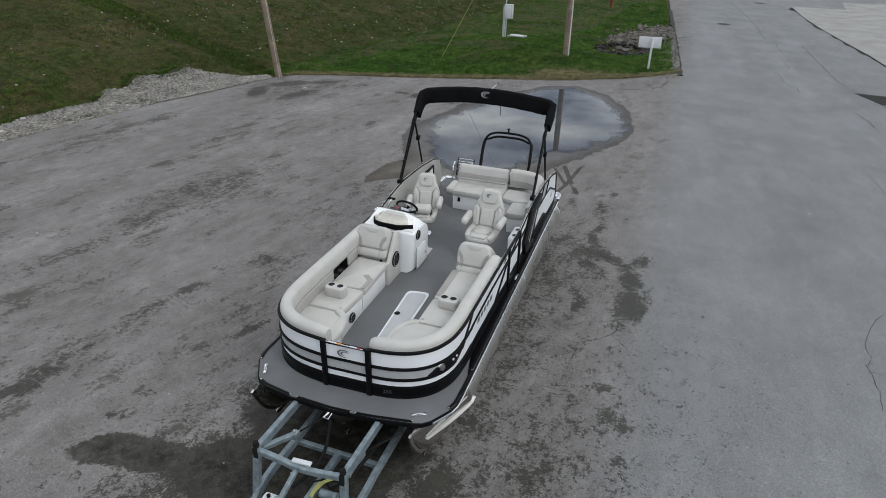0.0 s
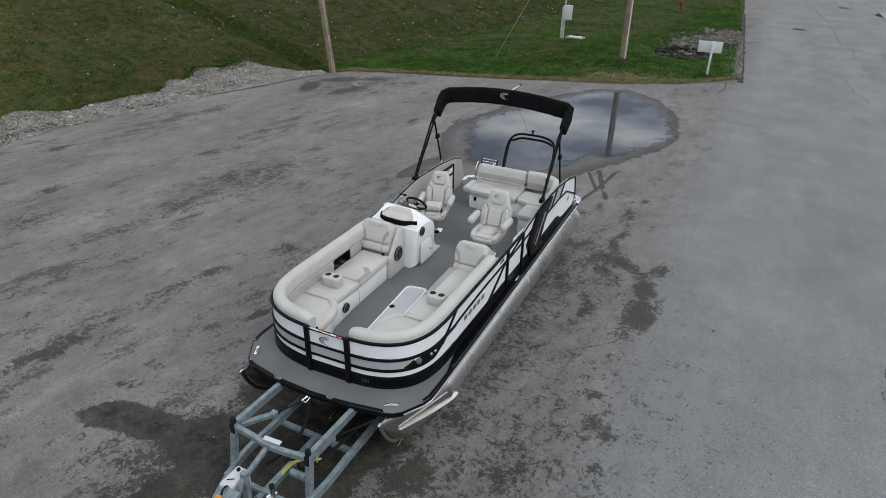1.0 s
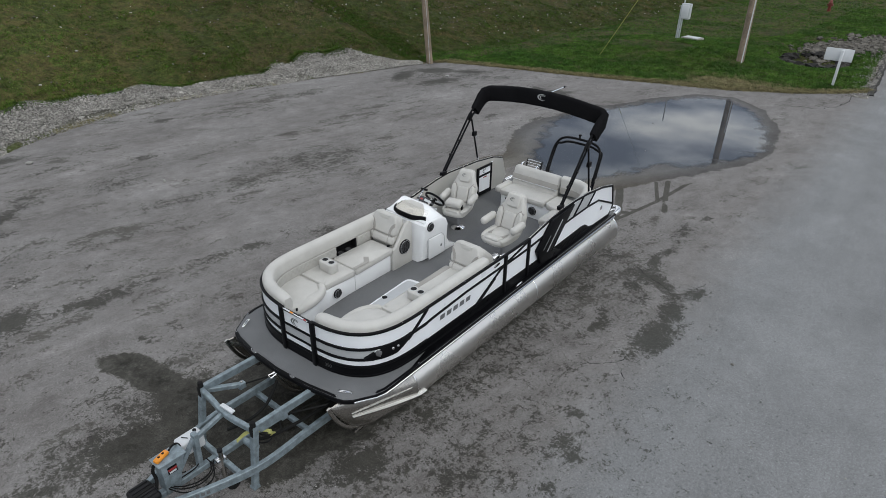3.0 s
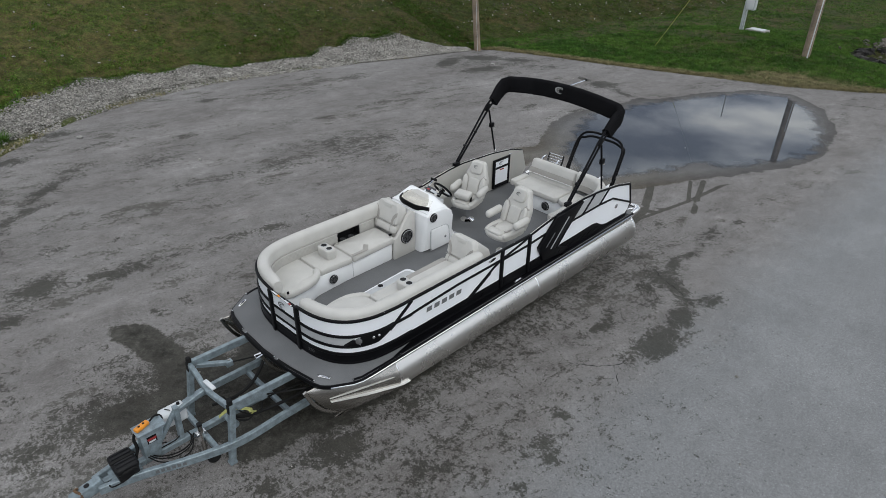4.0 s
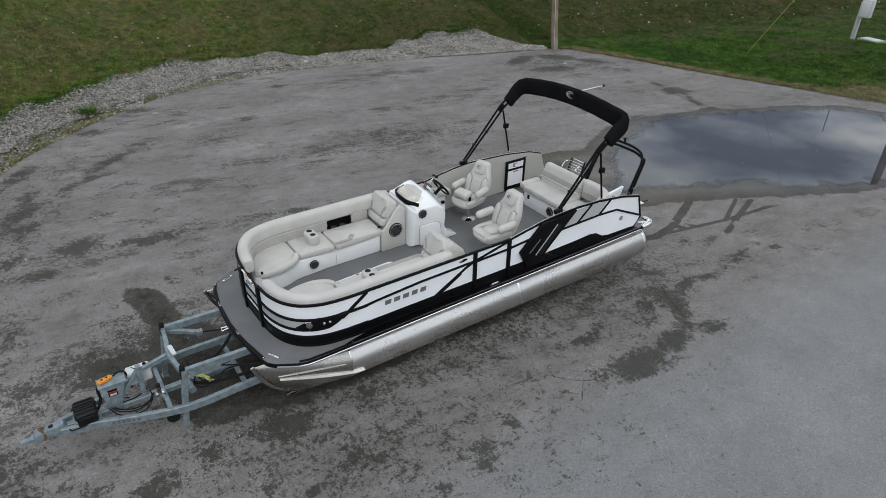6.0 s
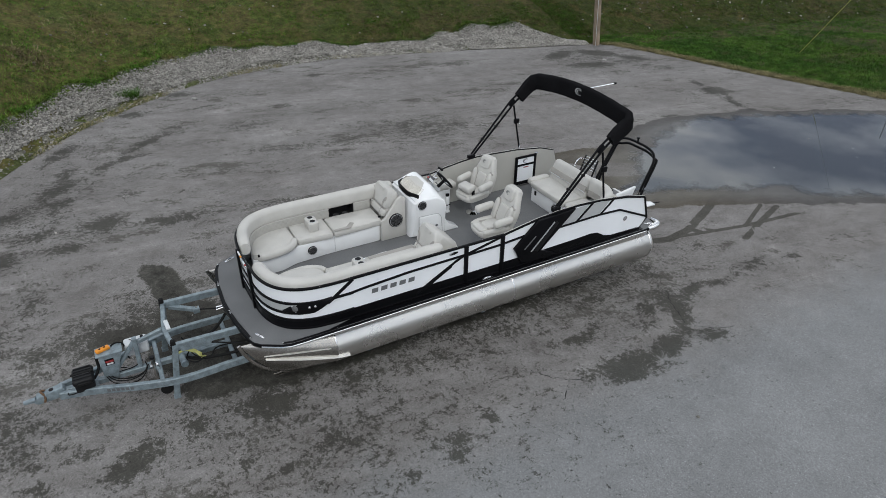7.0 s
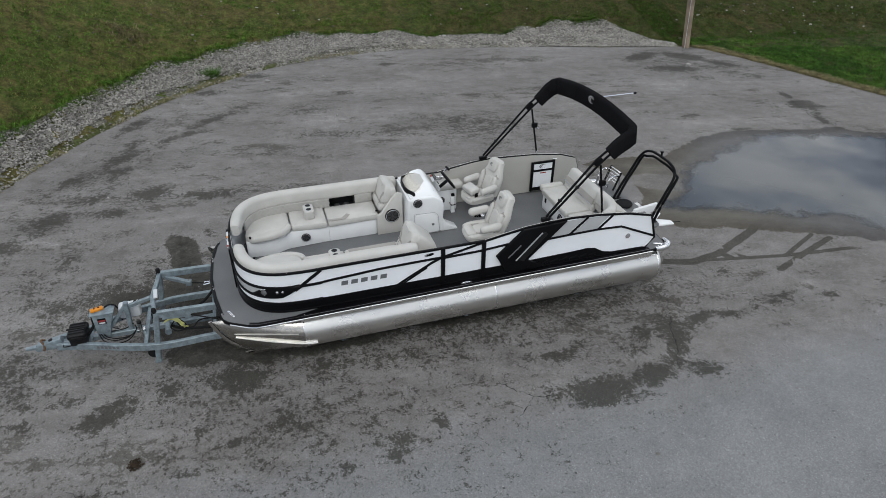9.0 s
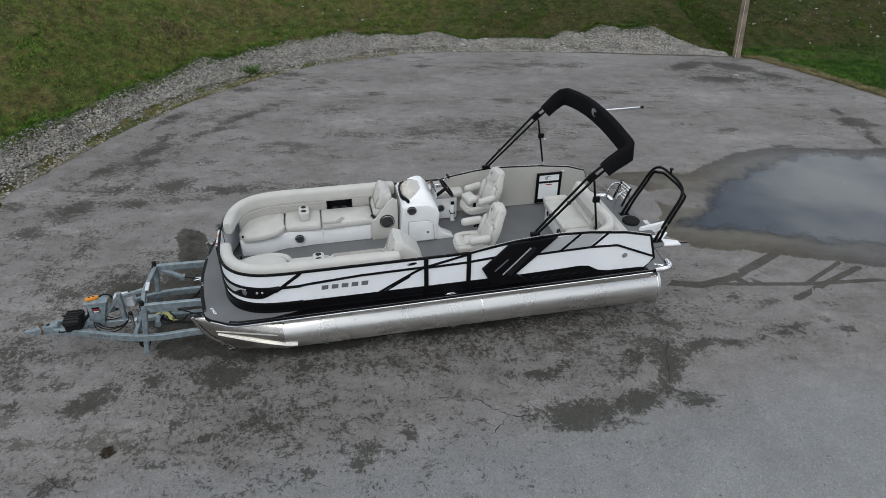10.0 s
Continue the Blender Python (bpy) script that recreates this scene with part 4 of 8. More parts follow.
for pts in LOT_CRACKS + ROAD_CRACKS:
    fine = []
    for a, b in zip(pts, pts[1:]):
        n_ = max(3, int(math.dist(a, b) / 0.05)) if a[1] < 24 else 14
        fine += [Vector((a[0] + (b[0] - a[0]) * i / n_, a[1] + (b[1] - a[1]) * i / n_, 0.003)) for i in range(n_)]
    fine.append(Vector((*pts[-1], 0.003)))
    jag = 1.0 if pts[0][1] < 24 else 2.5
    fine = [p + jag * Vector((noise.noise((p.x * 4 / jag, p.y * 4 / jag, 2)) * 0.06 + noise.noise((p.x * 19 / jag, p.y * 19 / jag, 3)) * 0.035, noise.noise((p.x * 4 / jag, p.y * 4 / jag, 6)) * 0.06 + noise.noise((p.x * 19 / jag, p.y * 19 / jag, 7)) * 0.035, 0)) for p in fine]
    fine = [Vector((p.x, p.y, 0.003)) for p in fine]
    bm = BM()
    rows_ = []
    for i, p in enumerate(fine):
        d = (fine[min(i + 1, len(fine) - 1)] - fine[max(i - 1, 0)]).normalized()
        w = (0.005 + 0.014 * abs(noise.noise((i * 0.9, pts[0][0], 3)))) * min(1.0, 0.3 + 0.25 * min(i, len(fine) - 1 - i)) * (1.5 if p.y > 24 else 0.55 if p.x > 2 else 0.62)
        rows_.append((bm.verts.new(p + Vector((-d.y, d.x, 0)) * w), bm.verts.new(p - Vector((-d.y, d.x, 0)) * w)))
    for a, b in zip(rows_, rows_[1:]):
        bm.faces.new((a[0], a[1], b[1], b[0]))
    tagged(part("pavement_crack", bm, M_TAR), "open crack in the weathered asphalt", "crack", kind="structure")

# a thin strip of mossy grit between the paving and the gravel
bm = BM()
rows_ = []
for i in range(90):
    y = -2.5 + 24.0 * i / 89
    x = interp(LOT_LEFT, y)
    w = 0.82 + 0.07 * max(0, 7 - max(y, 2)) + 0.12 * noise.noise((y * 0.7, 4, 4))
    rows_.append([bm.verts.new((x + 0.10 - (w + 0.1) * k / 3 - 0.05 * noise.noise((y * 3, k, 1)), y - (0.5 * (w + 0.1) * k / 3 if y < 6 else 0), 0.006 + 0.008 * (k in (1, 2)))) for k in range(4)])
for a, b in zip(rows_, rows_[1:]):
    for k in range(3):
        bm.faces.new((a[k], a[k + 1], b[k + 1], b[k]))
tagged(part("verge_grit", bm, M_MOSS), "mossy strip of grit along the asphalt edge", "verge", kind="structure")

# standing water
PUDDLE = [(-6.25, 15.83), (-6.4, 16.4), (-6.95, 17.7), (-7.3, 18.7), (-7.2, 19.75), (-6.83, 20.7), (-6.42, 21.7), (-5.9, 23.1), (-5.0, 24.7), (-3.85, 25.4), (-2.64, 24.45), (-1.7, 22.7), (-1.3, 21.0), (-1.5, 19.6), (-1.9, 18.8), (-2.4, 18.0), (-2.9, 17.7), (-3.3, 16.9), (-3.6, 16.06), (-3.95, 15.4), (-4.05, 14.8), (-4.35, 14.15), (-4.75, 13.95), (-5.0, 14.4), (-5.45, 15.2)]
loop = smooth_path([(x, y, 0.004) for x, y in PUDDLE + PUDDLE[:1]], 9)[:-1]
shore = []
for p in loop:
    k = 0.10 * noise.noise((p.x * 1.3, p.y * 1.3, 4)) + 0.06 * noise.noise((p.x * 4, p.y * 4, 8))
    q = p + (p - Vector((-4.4, 20, 0.004))).normalized() * (k * 1.5 + 0.16)
    shore.append((q.x, q.y))
bm = BM()
face = bm.faces.new([bm.verts.new((x, y, 0.004)) for x, y in shore])
bmesh.ops.triangulate(bm, faces=[face])
for i in range(24):
    bmesh.ops.bisect_plane(bm, geom=bm.verts[:] + bm.edges[:] + bm.faces[:], plane_co=(-7.6 + 0.28 * i, 0, 0), plane_no=(1, 0, 0))
for i in range(44):
    bmesh.ops.bisect_plane(bm, geom=bm.verts[:] + bm.edges[:] + bm.faces[:], plane_co=(0, 13.8 + 0.28 * i, 0), plane_no=(0, 1, 0))
key = bm.verts.layers.float.new("depth")
for v in bm.verts:
    v[key] = max(0.0, min(1.0, 0.6 * shore_field(shore, v.co.x, v.co.y) / 0.95))
tagged(part("puddle", bm, M_WATER), "shallow puddle on the asphalt mirroring a cloudy sky", "puddle", kind="structure")


def stones(name, spots, size, material, label, category, flat=0.7):
    """Many loose stones in one mesh."""
    bv = [Vector((a, b, c)) * 0.72 for c in (-1, 1) for b in (-1, 1) for a in (-1, 1)]
    bf = [(0, 2, 3, 1), (4, 5, 7, 6), (0, 1, 5, 4), (2, 6, 7, 3), (0, 4, 6, 2), (1, 3, 7, 5)]
    verts, faces = [], []
    rnd = random.Random(5)
    for x, y, z, s in spots:
        e = Euler((rnd.uniform(0, 6), rnd.uniform(0, 6), rnd.uniform(0, 6))).to_matrix()
        sx, sy, sz = s * rnd.uniform(0.7, 1.3), s * rnd.uniform(0.6, 1.1), s * rnd.uniform(0.5, 0.9)
        o = len(verts)
        for v in bv:
            q = e @ Vector((v.x * sx * rnd.uniform(0.6, 1.25), v.y * sy * rnd.uniform(0.6, 1.25), v.z * sz * rnd.uniform(0.7, 1.2)))
            verts.append((x + q.x, y + q.y, z + q.z * flat))
        faces += [[o + i for i in f] for f in bf]
    me = bpy.data.meshes.new(name)
    me.from_pydata(verts, [], faces)
    me.materials.append(material)
    return tagged(new(name, me), label, category, kind="stuff")


def gravel_width(y):
    return interp([(-4, 2.6), (0.8, 2.5), (2, 2.3), (4, 2.2), (6, 2.2), (8, 2.1), (10, 1.8), (13, 1.3), (16, 1.2), (17.3, 1.7), (18.4, 2.2), (19.4, 2.3), (20.4, 2.0), (21.4, 1.3), (22.2, 0.4)], y)


# fine gravel under the loose stones
bm = BM()
rows_ = []
for i in range(110):
    y = -4.0 + 26.2 * i / 109
    w = gravel_width(y) * (1 + 0.25 * noise.noise((y * 0.8, 0, 7))) + 0.12
    row = []
    for k in range(9):
        x = interp(LOT_LEFT, y) + 0.06 - w * k / 8
        row.append(bm.verts.new((x, y, max(0.003, rise(x, y) + 0.025) if w * k / 8 > 0.4 else 0.003)))
    rows_.append(row)
for a, b in zip(rows_, rows_[1:]):
    for k in range(8):
        bm.faces.new((a[k], a[k + 1], b[k + 1], b[k]))
tagged(part("gravel_bed", bm, M_BED, sharp=180), "bed of fine grey gravel along the lot edge", "gravel", kind="structure")

rnd = random.Random(11)
spots = []
while len(spots) < 76000:
    y = rnd.uniform(-3.0, 22.2)
    u = rnd.random() ** 1.15
    w = gravel_width(y) * (1 + 0.25 * noise.noise((y * 0.8, 0, 7)))
    x = interp(LOT_LEFT, y) + 0.12 - u * w
    if u * w < (0.55 if y > 7 else 0.55 + 0.09 * (7 - max(y, 2))) + 0.25 * noise.noise((y * 0.6, 9, 1)) and y < 17.5 and rnd.random() < ((0.97, 0.75) if y < 7 else (0.88, 0.45))[noise.noise((x * 0.9, y * 0.9, 17)) < -0.1]:
        continue
    if u > 0.8 and rnd.random() < (u - 0.8) * 4:
        continue
    mound = 0.05 * math.exp(-((y - 20.3) / 1.3) ** 2) * math.sin(math.pi * min(1, u * 1.05))
    z = max(0.0, rise(x, y)) + mound + 0.02 if u * w > 0.4 or y > 17 else 0.0
    z += 0.06 * rnd.random() * min(1, u * 3)
    spots.append((x, y, z + 0.01, rnd.choice((0.018, 0.021, 0.024, 0.028, 0.033, 0.041)) if rnd.random() < 0.997 else 0.09))
stones("gravel", spots, 0.04, M_STONE, "strip of loose grey limestone gravel along the lot edge", "gravel")


def tufts(name, count, where, height, material, label):
    """Grass blades in small clumps, one mesh."""
    r = random.Random(len(name) * 7)
    verts, faces = [], []
    done = 0
    while done < count:
        s = where(r)
        if s is None:
            continue
        x, y, z = s
        done += 1
        hgt = height * r.uniform(0.35, 1.5)
        for _ in range(7):
            a = r.uniform(0, 2 * math.pi)
            lean = r.uniform(0.3, 2.2) * hgt
            w = r.uniform(0.005, 0.018)
            bx, by = x + r.gauss(0, 0.06), y + r.gauss(0, 0.06)
            ca, sa = math.cos(a), math.sin(a)
            o = len(verts)
            verts += [(bx - sa * w, by + ca * w, z - 0.02), (bx + sa * w, by - ca * w, z - 0.02), (bx + ca * lean, by + sa * lean, z + hgt)]
            faces.append((o, o + 1, o + 2))
    me = bpy.data.meshes.new(name)
    me.from_pydata(verts, [], faces)
    me.materials.append(material)
    return tagged(new(name, me), label, "grass", kind="stuff")


def on_bank(r):
    y = r.uniform(-4, 52)
    d = r.random() ** 1.5 * 20
    x = hill_foot(y) - d
    if y < 22.3 and d < gravel_width(y) * 0.85 - 0.3:
        return None
    if noise.noise((x * 0.5, y * 0.5, 12)) + 0.6 * noise.noise((x * 1.6, y * 1.6, 5)) < -0.25 and r.random() < 0.7:
        return None
    return x, y, rise(x, y)


def lawn_end(x):
    return interp([(-14.9, 22.7), (-14.0, 27.5), (-12.1, 32.9), (-9.6, 35.2), (-7.7, 36.3), (-5.2, 40.5), (-4.3, 54.0), (0.0, 60.0)], x)


def on_lawn(r):
    y = 23 + 46 * r.random() ** 1.6
    x = r.uniform(-17, 0)
    if y > lawn_end(x) and r.random() < 0.66 + 0.4 * noise.noise((x * 0.4, y * 0.4, 2)):
        return None
    if ((x + 9.8) / 2.6) ** 2 + ((y - 31.6) / 0.9) ** 2 < 1 + noise.noise((x, y, 3)) and r.random() < 0.8:
        return None
    if ((x + 4.0) / 2.2) ** 2 + ((y - 27.6) / 0.8) ** 2 < 1 + noise.noise((x, y, 3)) and r.random() < 0.85:
        return None
    if x < hill_foot(y) - 0.5 or paved(x, y, 0.35) or (x + 3.0) ** 2 / 1.6 + (y - 35.2) ** 2 / 2.4 < 1:
        return None
    if noise.noise((x * 0.6, y * 0.6, 21)) > 0.3 and r.random() < 0.6:
        return None
    return x, y, rise(x, y)


def on_verge(r):
    if r.random() < 0.45:
        x = r.uniform(-15.5, 0)
        y = interp(LOT_BACK, x) + r.uniform(-0.05, 0.42) * (1 + 2.6 * math.exp(-((x + 4.2) / 1.6) ** 2)) * (1 + 0.6 * noise.noise((x * 1.3, 5, 5)))
    else:
        y = r.uniform(-2, 22.3)
        x = interp(LOT_LEFT, y) - r.uniform(-0.1, 0.25)
        if noise.noise((y * 0.5, 2, 2)) < 0.0 or r.random() < 0.8:
            return None
    return x, y, max(0, rise(x, y))


def on_bank_edge(r):
    y = r.uniform(-3, 21.6)
    x = interp(LOT_LEFT, y) - gravel_width(y) * (1 + 0.25 * noise.noise((y * 0.8, 0, 7))) * r.uniform(0.86, 1.12)
    if noise.noise((x * 0.9, y * 0.9, 31)) < -0.15:
        return None
    return x, y, max(0, rise(x, y))


def on_weed(r):
    a, d = r.uniform(0, 6.3), 0.24 * math.sqrt(r.random())
    return -16.9 + d * math.cos(a), 4.75 + 1.2 * d * math.sin(a), max(0, rise(-16.9, 4.75)) + 0.03


SCRUB = ((-20.9, 4.0, 0.9), (-18.2, 2.3, 0.35), (-15.9, -2.4, 0.6), (-22.4, 21.2, 0.8))


def on_scrub(r):
    cx, cy, s = r.choice(SCRUB)
    x, y = cx + r.gauss(0, s), cy + r.gauss(0, s)
    return x, y, rise(x, y)


tufts("bank_grass", 170000, on_bank, 0.030, M_BLADE, "patchy winter grass on the sloping bank")
tufts("lawn_grass", 60000, on_lawn, 0.06, M_LAWNBLADE, "short bright green lawn grass behind the lot")
tufts("edge_grass", 7000, on_bank_edge, 0.055, M_BLADE, "longer grass hanging over the gravel edge")
tufts("verge_weed", 110, on_weed, 0.15, M_WEED, "small green weed tuft growing in the gravel")
def on_straw(r):
    x, y = r.gauss(-4.0, 1.1), r.gauss(27.9, 0.5)
    return None if paved(x, y, 0.0) else (x, y, rise(x, y))


tufts("straw_patch", 3500, on_straw, 0.05, M_DRYBLADE, "flattened straw-coloured grass at the lot corner")
tufts("dry_scrub", 1100, on_scrub, 0.06, M_SCRUB, "clumps of dry brown stalks on the bank")
tufts("verge_grass", 11000, on_verge, 0.05, M_DRYBLADE, "dry straw-coloured grass along the asphalt edge")


# ---------- pontoon boat: hull, deck, fence ----------
CX, DECK, RAIL = -3.11, 1.03, 1.68
boat = thing("pontoon_boat", "white and black pontoon boat with grey deck, resting on a trailer", "boat")


# deck plate
deck_poly = [(-3.10, 4.80), (-2.55, 4.85), (-2.12, 4.93), (-2.02, 4.965), (-1.94, 5.04), (-1.80, 5.28), (-1.765, 5.40), (-1.76, 5.55), (-1.84, 11.78), (-1.90, 12.06), (-2.4, 12.12),
             (-3.85, 12.12), (-4.36, 12.06), (-4.42, 11.78), (-4.43, 5.55), (-4.42, 5.40), (-4.38, 5.28), (-4.20, 5.00), (-4.13, 4.93), (-4.02, 4.885), (-3.65, 4.825)]
part("deck", prism(BM(), deck_poly, "z", DECK - 0.05, DECK, 0.006), M_FLOOR, boat, "grey woven vinyl deck")
ring = [Vector((x, y, DECK - 0.035)) for x, y in deck_poly]
bm = BM()
sweep(bm, ring + ring[:1], rrect(0.035, 0.06, 0.01, 2), caps=False)
part("rub_rail", bm, M_BLACK, boat)
for side_pts in ([p for p in ring if p.x > -1.95 and p.y < 11.8], [p for p in ring if p.x < -4.35 and p.y < 11.8]):
    part("rub_strip", sweep(BM(), [p + Vector((math.copysign(0.020, p.x - CX), 0, -0.006)) for p in side_pts], circle(0.016, 10)), M_POLISH, boat, "bright polished strip along the deck side")
for y in [5.6 + 0.55 * i for i in range(12)]:
    part("cross_channel", bar(BM(), (CX - 1.22, y, DECK - 0.1), (CX + 1.22, y, DECK - 0.1), 0.05, 0.10), M_ALU, boat)

# pontoons
PR, PZ = 0.315, 0.615


def pontoon(cx):
    p = part("pontoon", BM_tube(cx), M_ALU, boat, "brushed aluminium pontoon tube")
    # bow: round section drawn to an upright keel
    bm = BM()
    rings = []
    for i in range(9):
        t = i / 8
        y = 6.02 - 1.2 * t
        w = PR * (1 - t) ** 0.92 + 0.012
        lift = 0.10 * t ** 2
        zt, zb = PZ + PR + 0.05 * t, PZ - PR + 0.60 * max(0.0, (t - 0.45) / 0.55) ** 2.3
        row = []
        for k in range(16):
            a = 2 * math.pi * k / 16
            z = (zt + zb) / 2 + (zt - zb) / 2 * math.sin(a)
            row.append(bm.verts.new((cx + w * math.cos(a) * (1 - 0.25 * t * (0.5 - 0.5 * math.sin(a))), y - 0.03 * t * max(0, math.sin(a)), z)))
        rings.append(row)
    for a, b in zip(rings, rings[1:]):
        for k in range(16):
            bm.faces.new((a[k], a[(k + 1) % 16], b[(k + 1) % 16], b[k]))
    bm.faces.new(rings[0])
    bm.faces.new(rings[-1])
    part("nose_cone", bm, M_NOSE, boat)
    keel = [(cx, 4.77, 0.985), (cx, 4.81, 0.87), (cx, 4.89, 0.70), (cx, 5.00, 0.545), (cx, 5.15, 0.425), (cx, 5.36, 0.345), (cx, 5.7, 0.305), (cx, 11.9, 0.29)]
    part("keel", sweep(BM(), smooth_path(keel, 4), rrect(0.03, 0.05, 0.008, 2)), M_NOSE, boat)
    for s in ((1,) if cx > CX + 0.5 else (-1,) if cx < CX - 0.5 else (-1, 1)):
        bm = BM()
        for y0, y1, z0, zt, o0, o1 in ((5.07, 6.19, 0.695, 0.508, 0.040, 0.026), (5.06, 5.93, 0.752, 0.705, 0.026, 0.006)):
            lo, hi = [], []
            for i in range(9):
                t = i / 8
                y, z = y0 + (y1 - y0) * t, z0 + (zt - z0) * t
                bow = min(1.0, max(0.0, (y - 4.82) / 1.2))
                w = (PR * bow ** 0.92 + 0.010) * math.sqrt(max(0.05, 1 - ((z - PZ) / (PR + 0.02)) ** 2))
                out_ = w + (o0 + (o1 - o0) * t) * min(1.0, 0.35 + 1.6 * t)
                lo.append([bm.verts.new((cx + s * q, y, z - 0.006)) for q in (w - 0.05, out_)])
                hi.append([bm.verts.new((cx + s * (w - 0.05), y, z + 0.012)), bm.verts.new((cx + s * out_, y, z))])
            for a, b, c, d in zip(lo, lo[1:], hi, hi[1:]):
                bm.faces.new((a[0], a[1], b[1], b[0]))
                bm.faces.new((c[0], d[0], d[1], c[1]))
                bm.faces.new((a[1], c[1], d[1], b[1]))
            bm.faces.new((lo[0][0], hi[0][0], hi[0][1], lo[0][1]))
            bm.faces.new((lo[-1][0], lo[-1][1], hi[-1][1], hi[-1][0]))
        part("spray_strake", bm, M_STRAKE, boat, "bright folded aluminium spray strake")
        part("riser", bar(BM(), (cx + s * 0.2, 6.0, PZ + PR - 0.02), (cx + s * 0.2, 11.8, PZ + PR - 0.02), 0.03, 0.10), M_ALU, boat)
    for y in (6.02, 9.0, 11.93):
        bm = BM()
        lathe(bm, [(PR + 0.001, -0.012), (PR + 0.005, -0.006), (PR + 0.005, 0.006), (PR + 0.001, 0.012)], (cx, y, PZ), (0, 1, 0), 40)
        part("weld_seam", bm, M_POLISH, boat)


def BM_tube(cx):
    bm = BM()
    lathe(bm, [(PR, 6.02), (PR, 11.95), (PR - 0.02, 11.985), (PR - 0.1, 12.0)], (cx, 0, PZ), (0, 1, 0), 40)
    return bm


for cx in (CX + 1.03, CX, CX - 1.03):
    pontoon(cx)
for s in (-1, 1):
    lx = CX + s * (1.03 + 0.318 * math.cos(radians(52)))
    part("deck_riser_lip", bar(BM(), (lx, 6.06, PZ + 0.318 * math.sin(radians(52))), (lx, 11.9, PZ + 0.318 * math.sin(radians(52))), 0.022, 0.022, 0.005), M_POLISH, boat, "bright riser lip along the tube")

# fence plan: from the bow gate post round the corner to the straight side
PORT_BOW = smooth_path([(-2.774, 5.20, 0), (-2.50, 5.235, 0), (-2.25, 5.33, 0), (-2.06, 5.50, 0), (-1.945, 5.75, 0), (-1.905, 6.05, 0), (-1.90, 6.35, 0)], 5)
STBD_BOW = smooth_path([(-3.345, 5.18, 0), (-3.70, 5.225, 0), (-3.97, 5.33, 0), (-4.16, 5.50, 0), (-4.275, 5.75, 0), (-4.315, 6.05, 0), (-4.32, 6.35, 0)], 5)
STX = -4.32
SIDE_TOP = [(6.35, 1.68), (8.12, 1.685), (8.80, 1.69), (9.10, 1.745), (9.45, 1.80), (9.80, 1.83), (10.2, 1.845), (10.66, 1.825), (11.24, 1.755), (11.66, 1.655)]


def band(path, z0, z1, out, thick, flip):
    """A strip of skin that follows the fence plan."""
    bm = BM()
    prof = [(-out * flip, z0), (-out * flip, z1), ((thick - out) * flip, z1), ((thick - out) * flip, z0)]
    return sweep(bm, path, [(a, b) for a, b in prof])


for path, flip in ((PORT_BOW, -1), (STBD_BOW, 1)):
    short = [p for p in path if p.y < 5.66] if flip < 0 else path
    for name, z0, z1, m_, o in (("panel_skin", DECK + 0.01, RAIL, M_PANEL, 0.0), ("silver_band", 1.315, 1.43, M_GREYPANEL, 0.003)):
        part(name, band(path if o == 0 else short, z0, z1, o, 0.02 if o == 0 else 0.004, flip), m_, boat)
    part("black_band", band(path, DECK + 0.005, 1.19, 0.012, 0.016, flip), M_BLACKPANEL, boat)
    for z in (1.455, 1.30, 1.185, 1.05):
        part("fence_rail", sweep(BM(), [p + Vector((0, 0, z)) for p in (short if z == 1.30 else path)], rrect(0.034, 0.036, 0.010, 2, cx=-0.006 * flip)), M_BLACK, boat)

# straight port skin, silver and black fields laid on it
side_poly = [(6.30, DECK + 0.01), (11.66, DECK + 0.01), (11.80, 1.22)] + [(y, z) for y, z in reversed(SIDE_TOP)]
side_poly[-1] = (6.30, 1.68)
stbd_poly = [(y if y < 11.6 else y - 0.10, z if z < 1.6 or y < 9.9 else z - 0.03) for y, z in side_poly]
part("side_panel", prism(BM(), side_poly, "x", -1.92, -1.90), M_PANEL, boat, "glossy white side skin")
part("side_panel", prism(BM(), stbd_poly, "x", STX, STX + 0.02), M_PANEL, boat)
part("inner_panel", prism(BM(), stbd_poly, "x", STX + 0.024, STX + 0.034), M_INNER, boat, "light beige inner skin")
part("inner_panel", prism(BM(), side_poly, "x", -1.934, -1.924), M_INNER, boat)
XS = -1.90
for poly in ([(9.72, 1.555), (10.02, 1.80), (10.45, 1.81), (10.18, 1.565)], [(10.26, 1.565), (10.53, 1.80), (10.88, 1.785), (10.68, 1.575)]):
    part("silver_field", prism(BM(), poly, "x", XS, XS + 0.004), M_GREYPANEL, boat)
low_poly = [(6.30, DECK + 0.005), (11.70, DECK + 0.005), (11.6, 1.075), (11.02, 1.085), (10.86, 1.12), (10.70, 1.215), (10.55, 1.235), (10.25, 1.22), (9.5, 1.20), (6.30, 1.19)]
part("black_field", prism(BM(), low_poly, "x", XS + 0.001, XS + 0.012), M_BLACKPANEL, boat, "black lower side field")
for i in range(6):
    y = 9.75 + i * 0.17
    part("louvre", bar(BM(), (XS + 0.016, y, 1.09), (XS + 0.016, y + 0.13, 1.13 if i < 5 else 1.12), 0.012, 0.045, 0.003), M_BLACK, boat)


def rail_on(x, pts, w=0.026, h=0.034, name="fence_rail", m_=None):
    return part(name, sweep(BM(), [(x, y, z) for y, z in pts], rrect(w, h, 0.009, 2)), m_ or M_BLACK, boat)


rail_on(XS + 0.006, [(6.30, 1.455), (6.5, 1.475), (7.2, 1.52), (8.12, 1.535)])
rail_on(XS + 0.006, [(5.98, 1.40), (6.06, 1.45), (6.18, 1.54), (6.28, 1.61), (6.36, 1.67)], 0.026, 0.045)
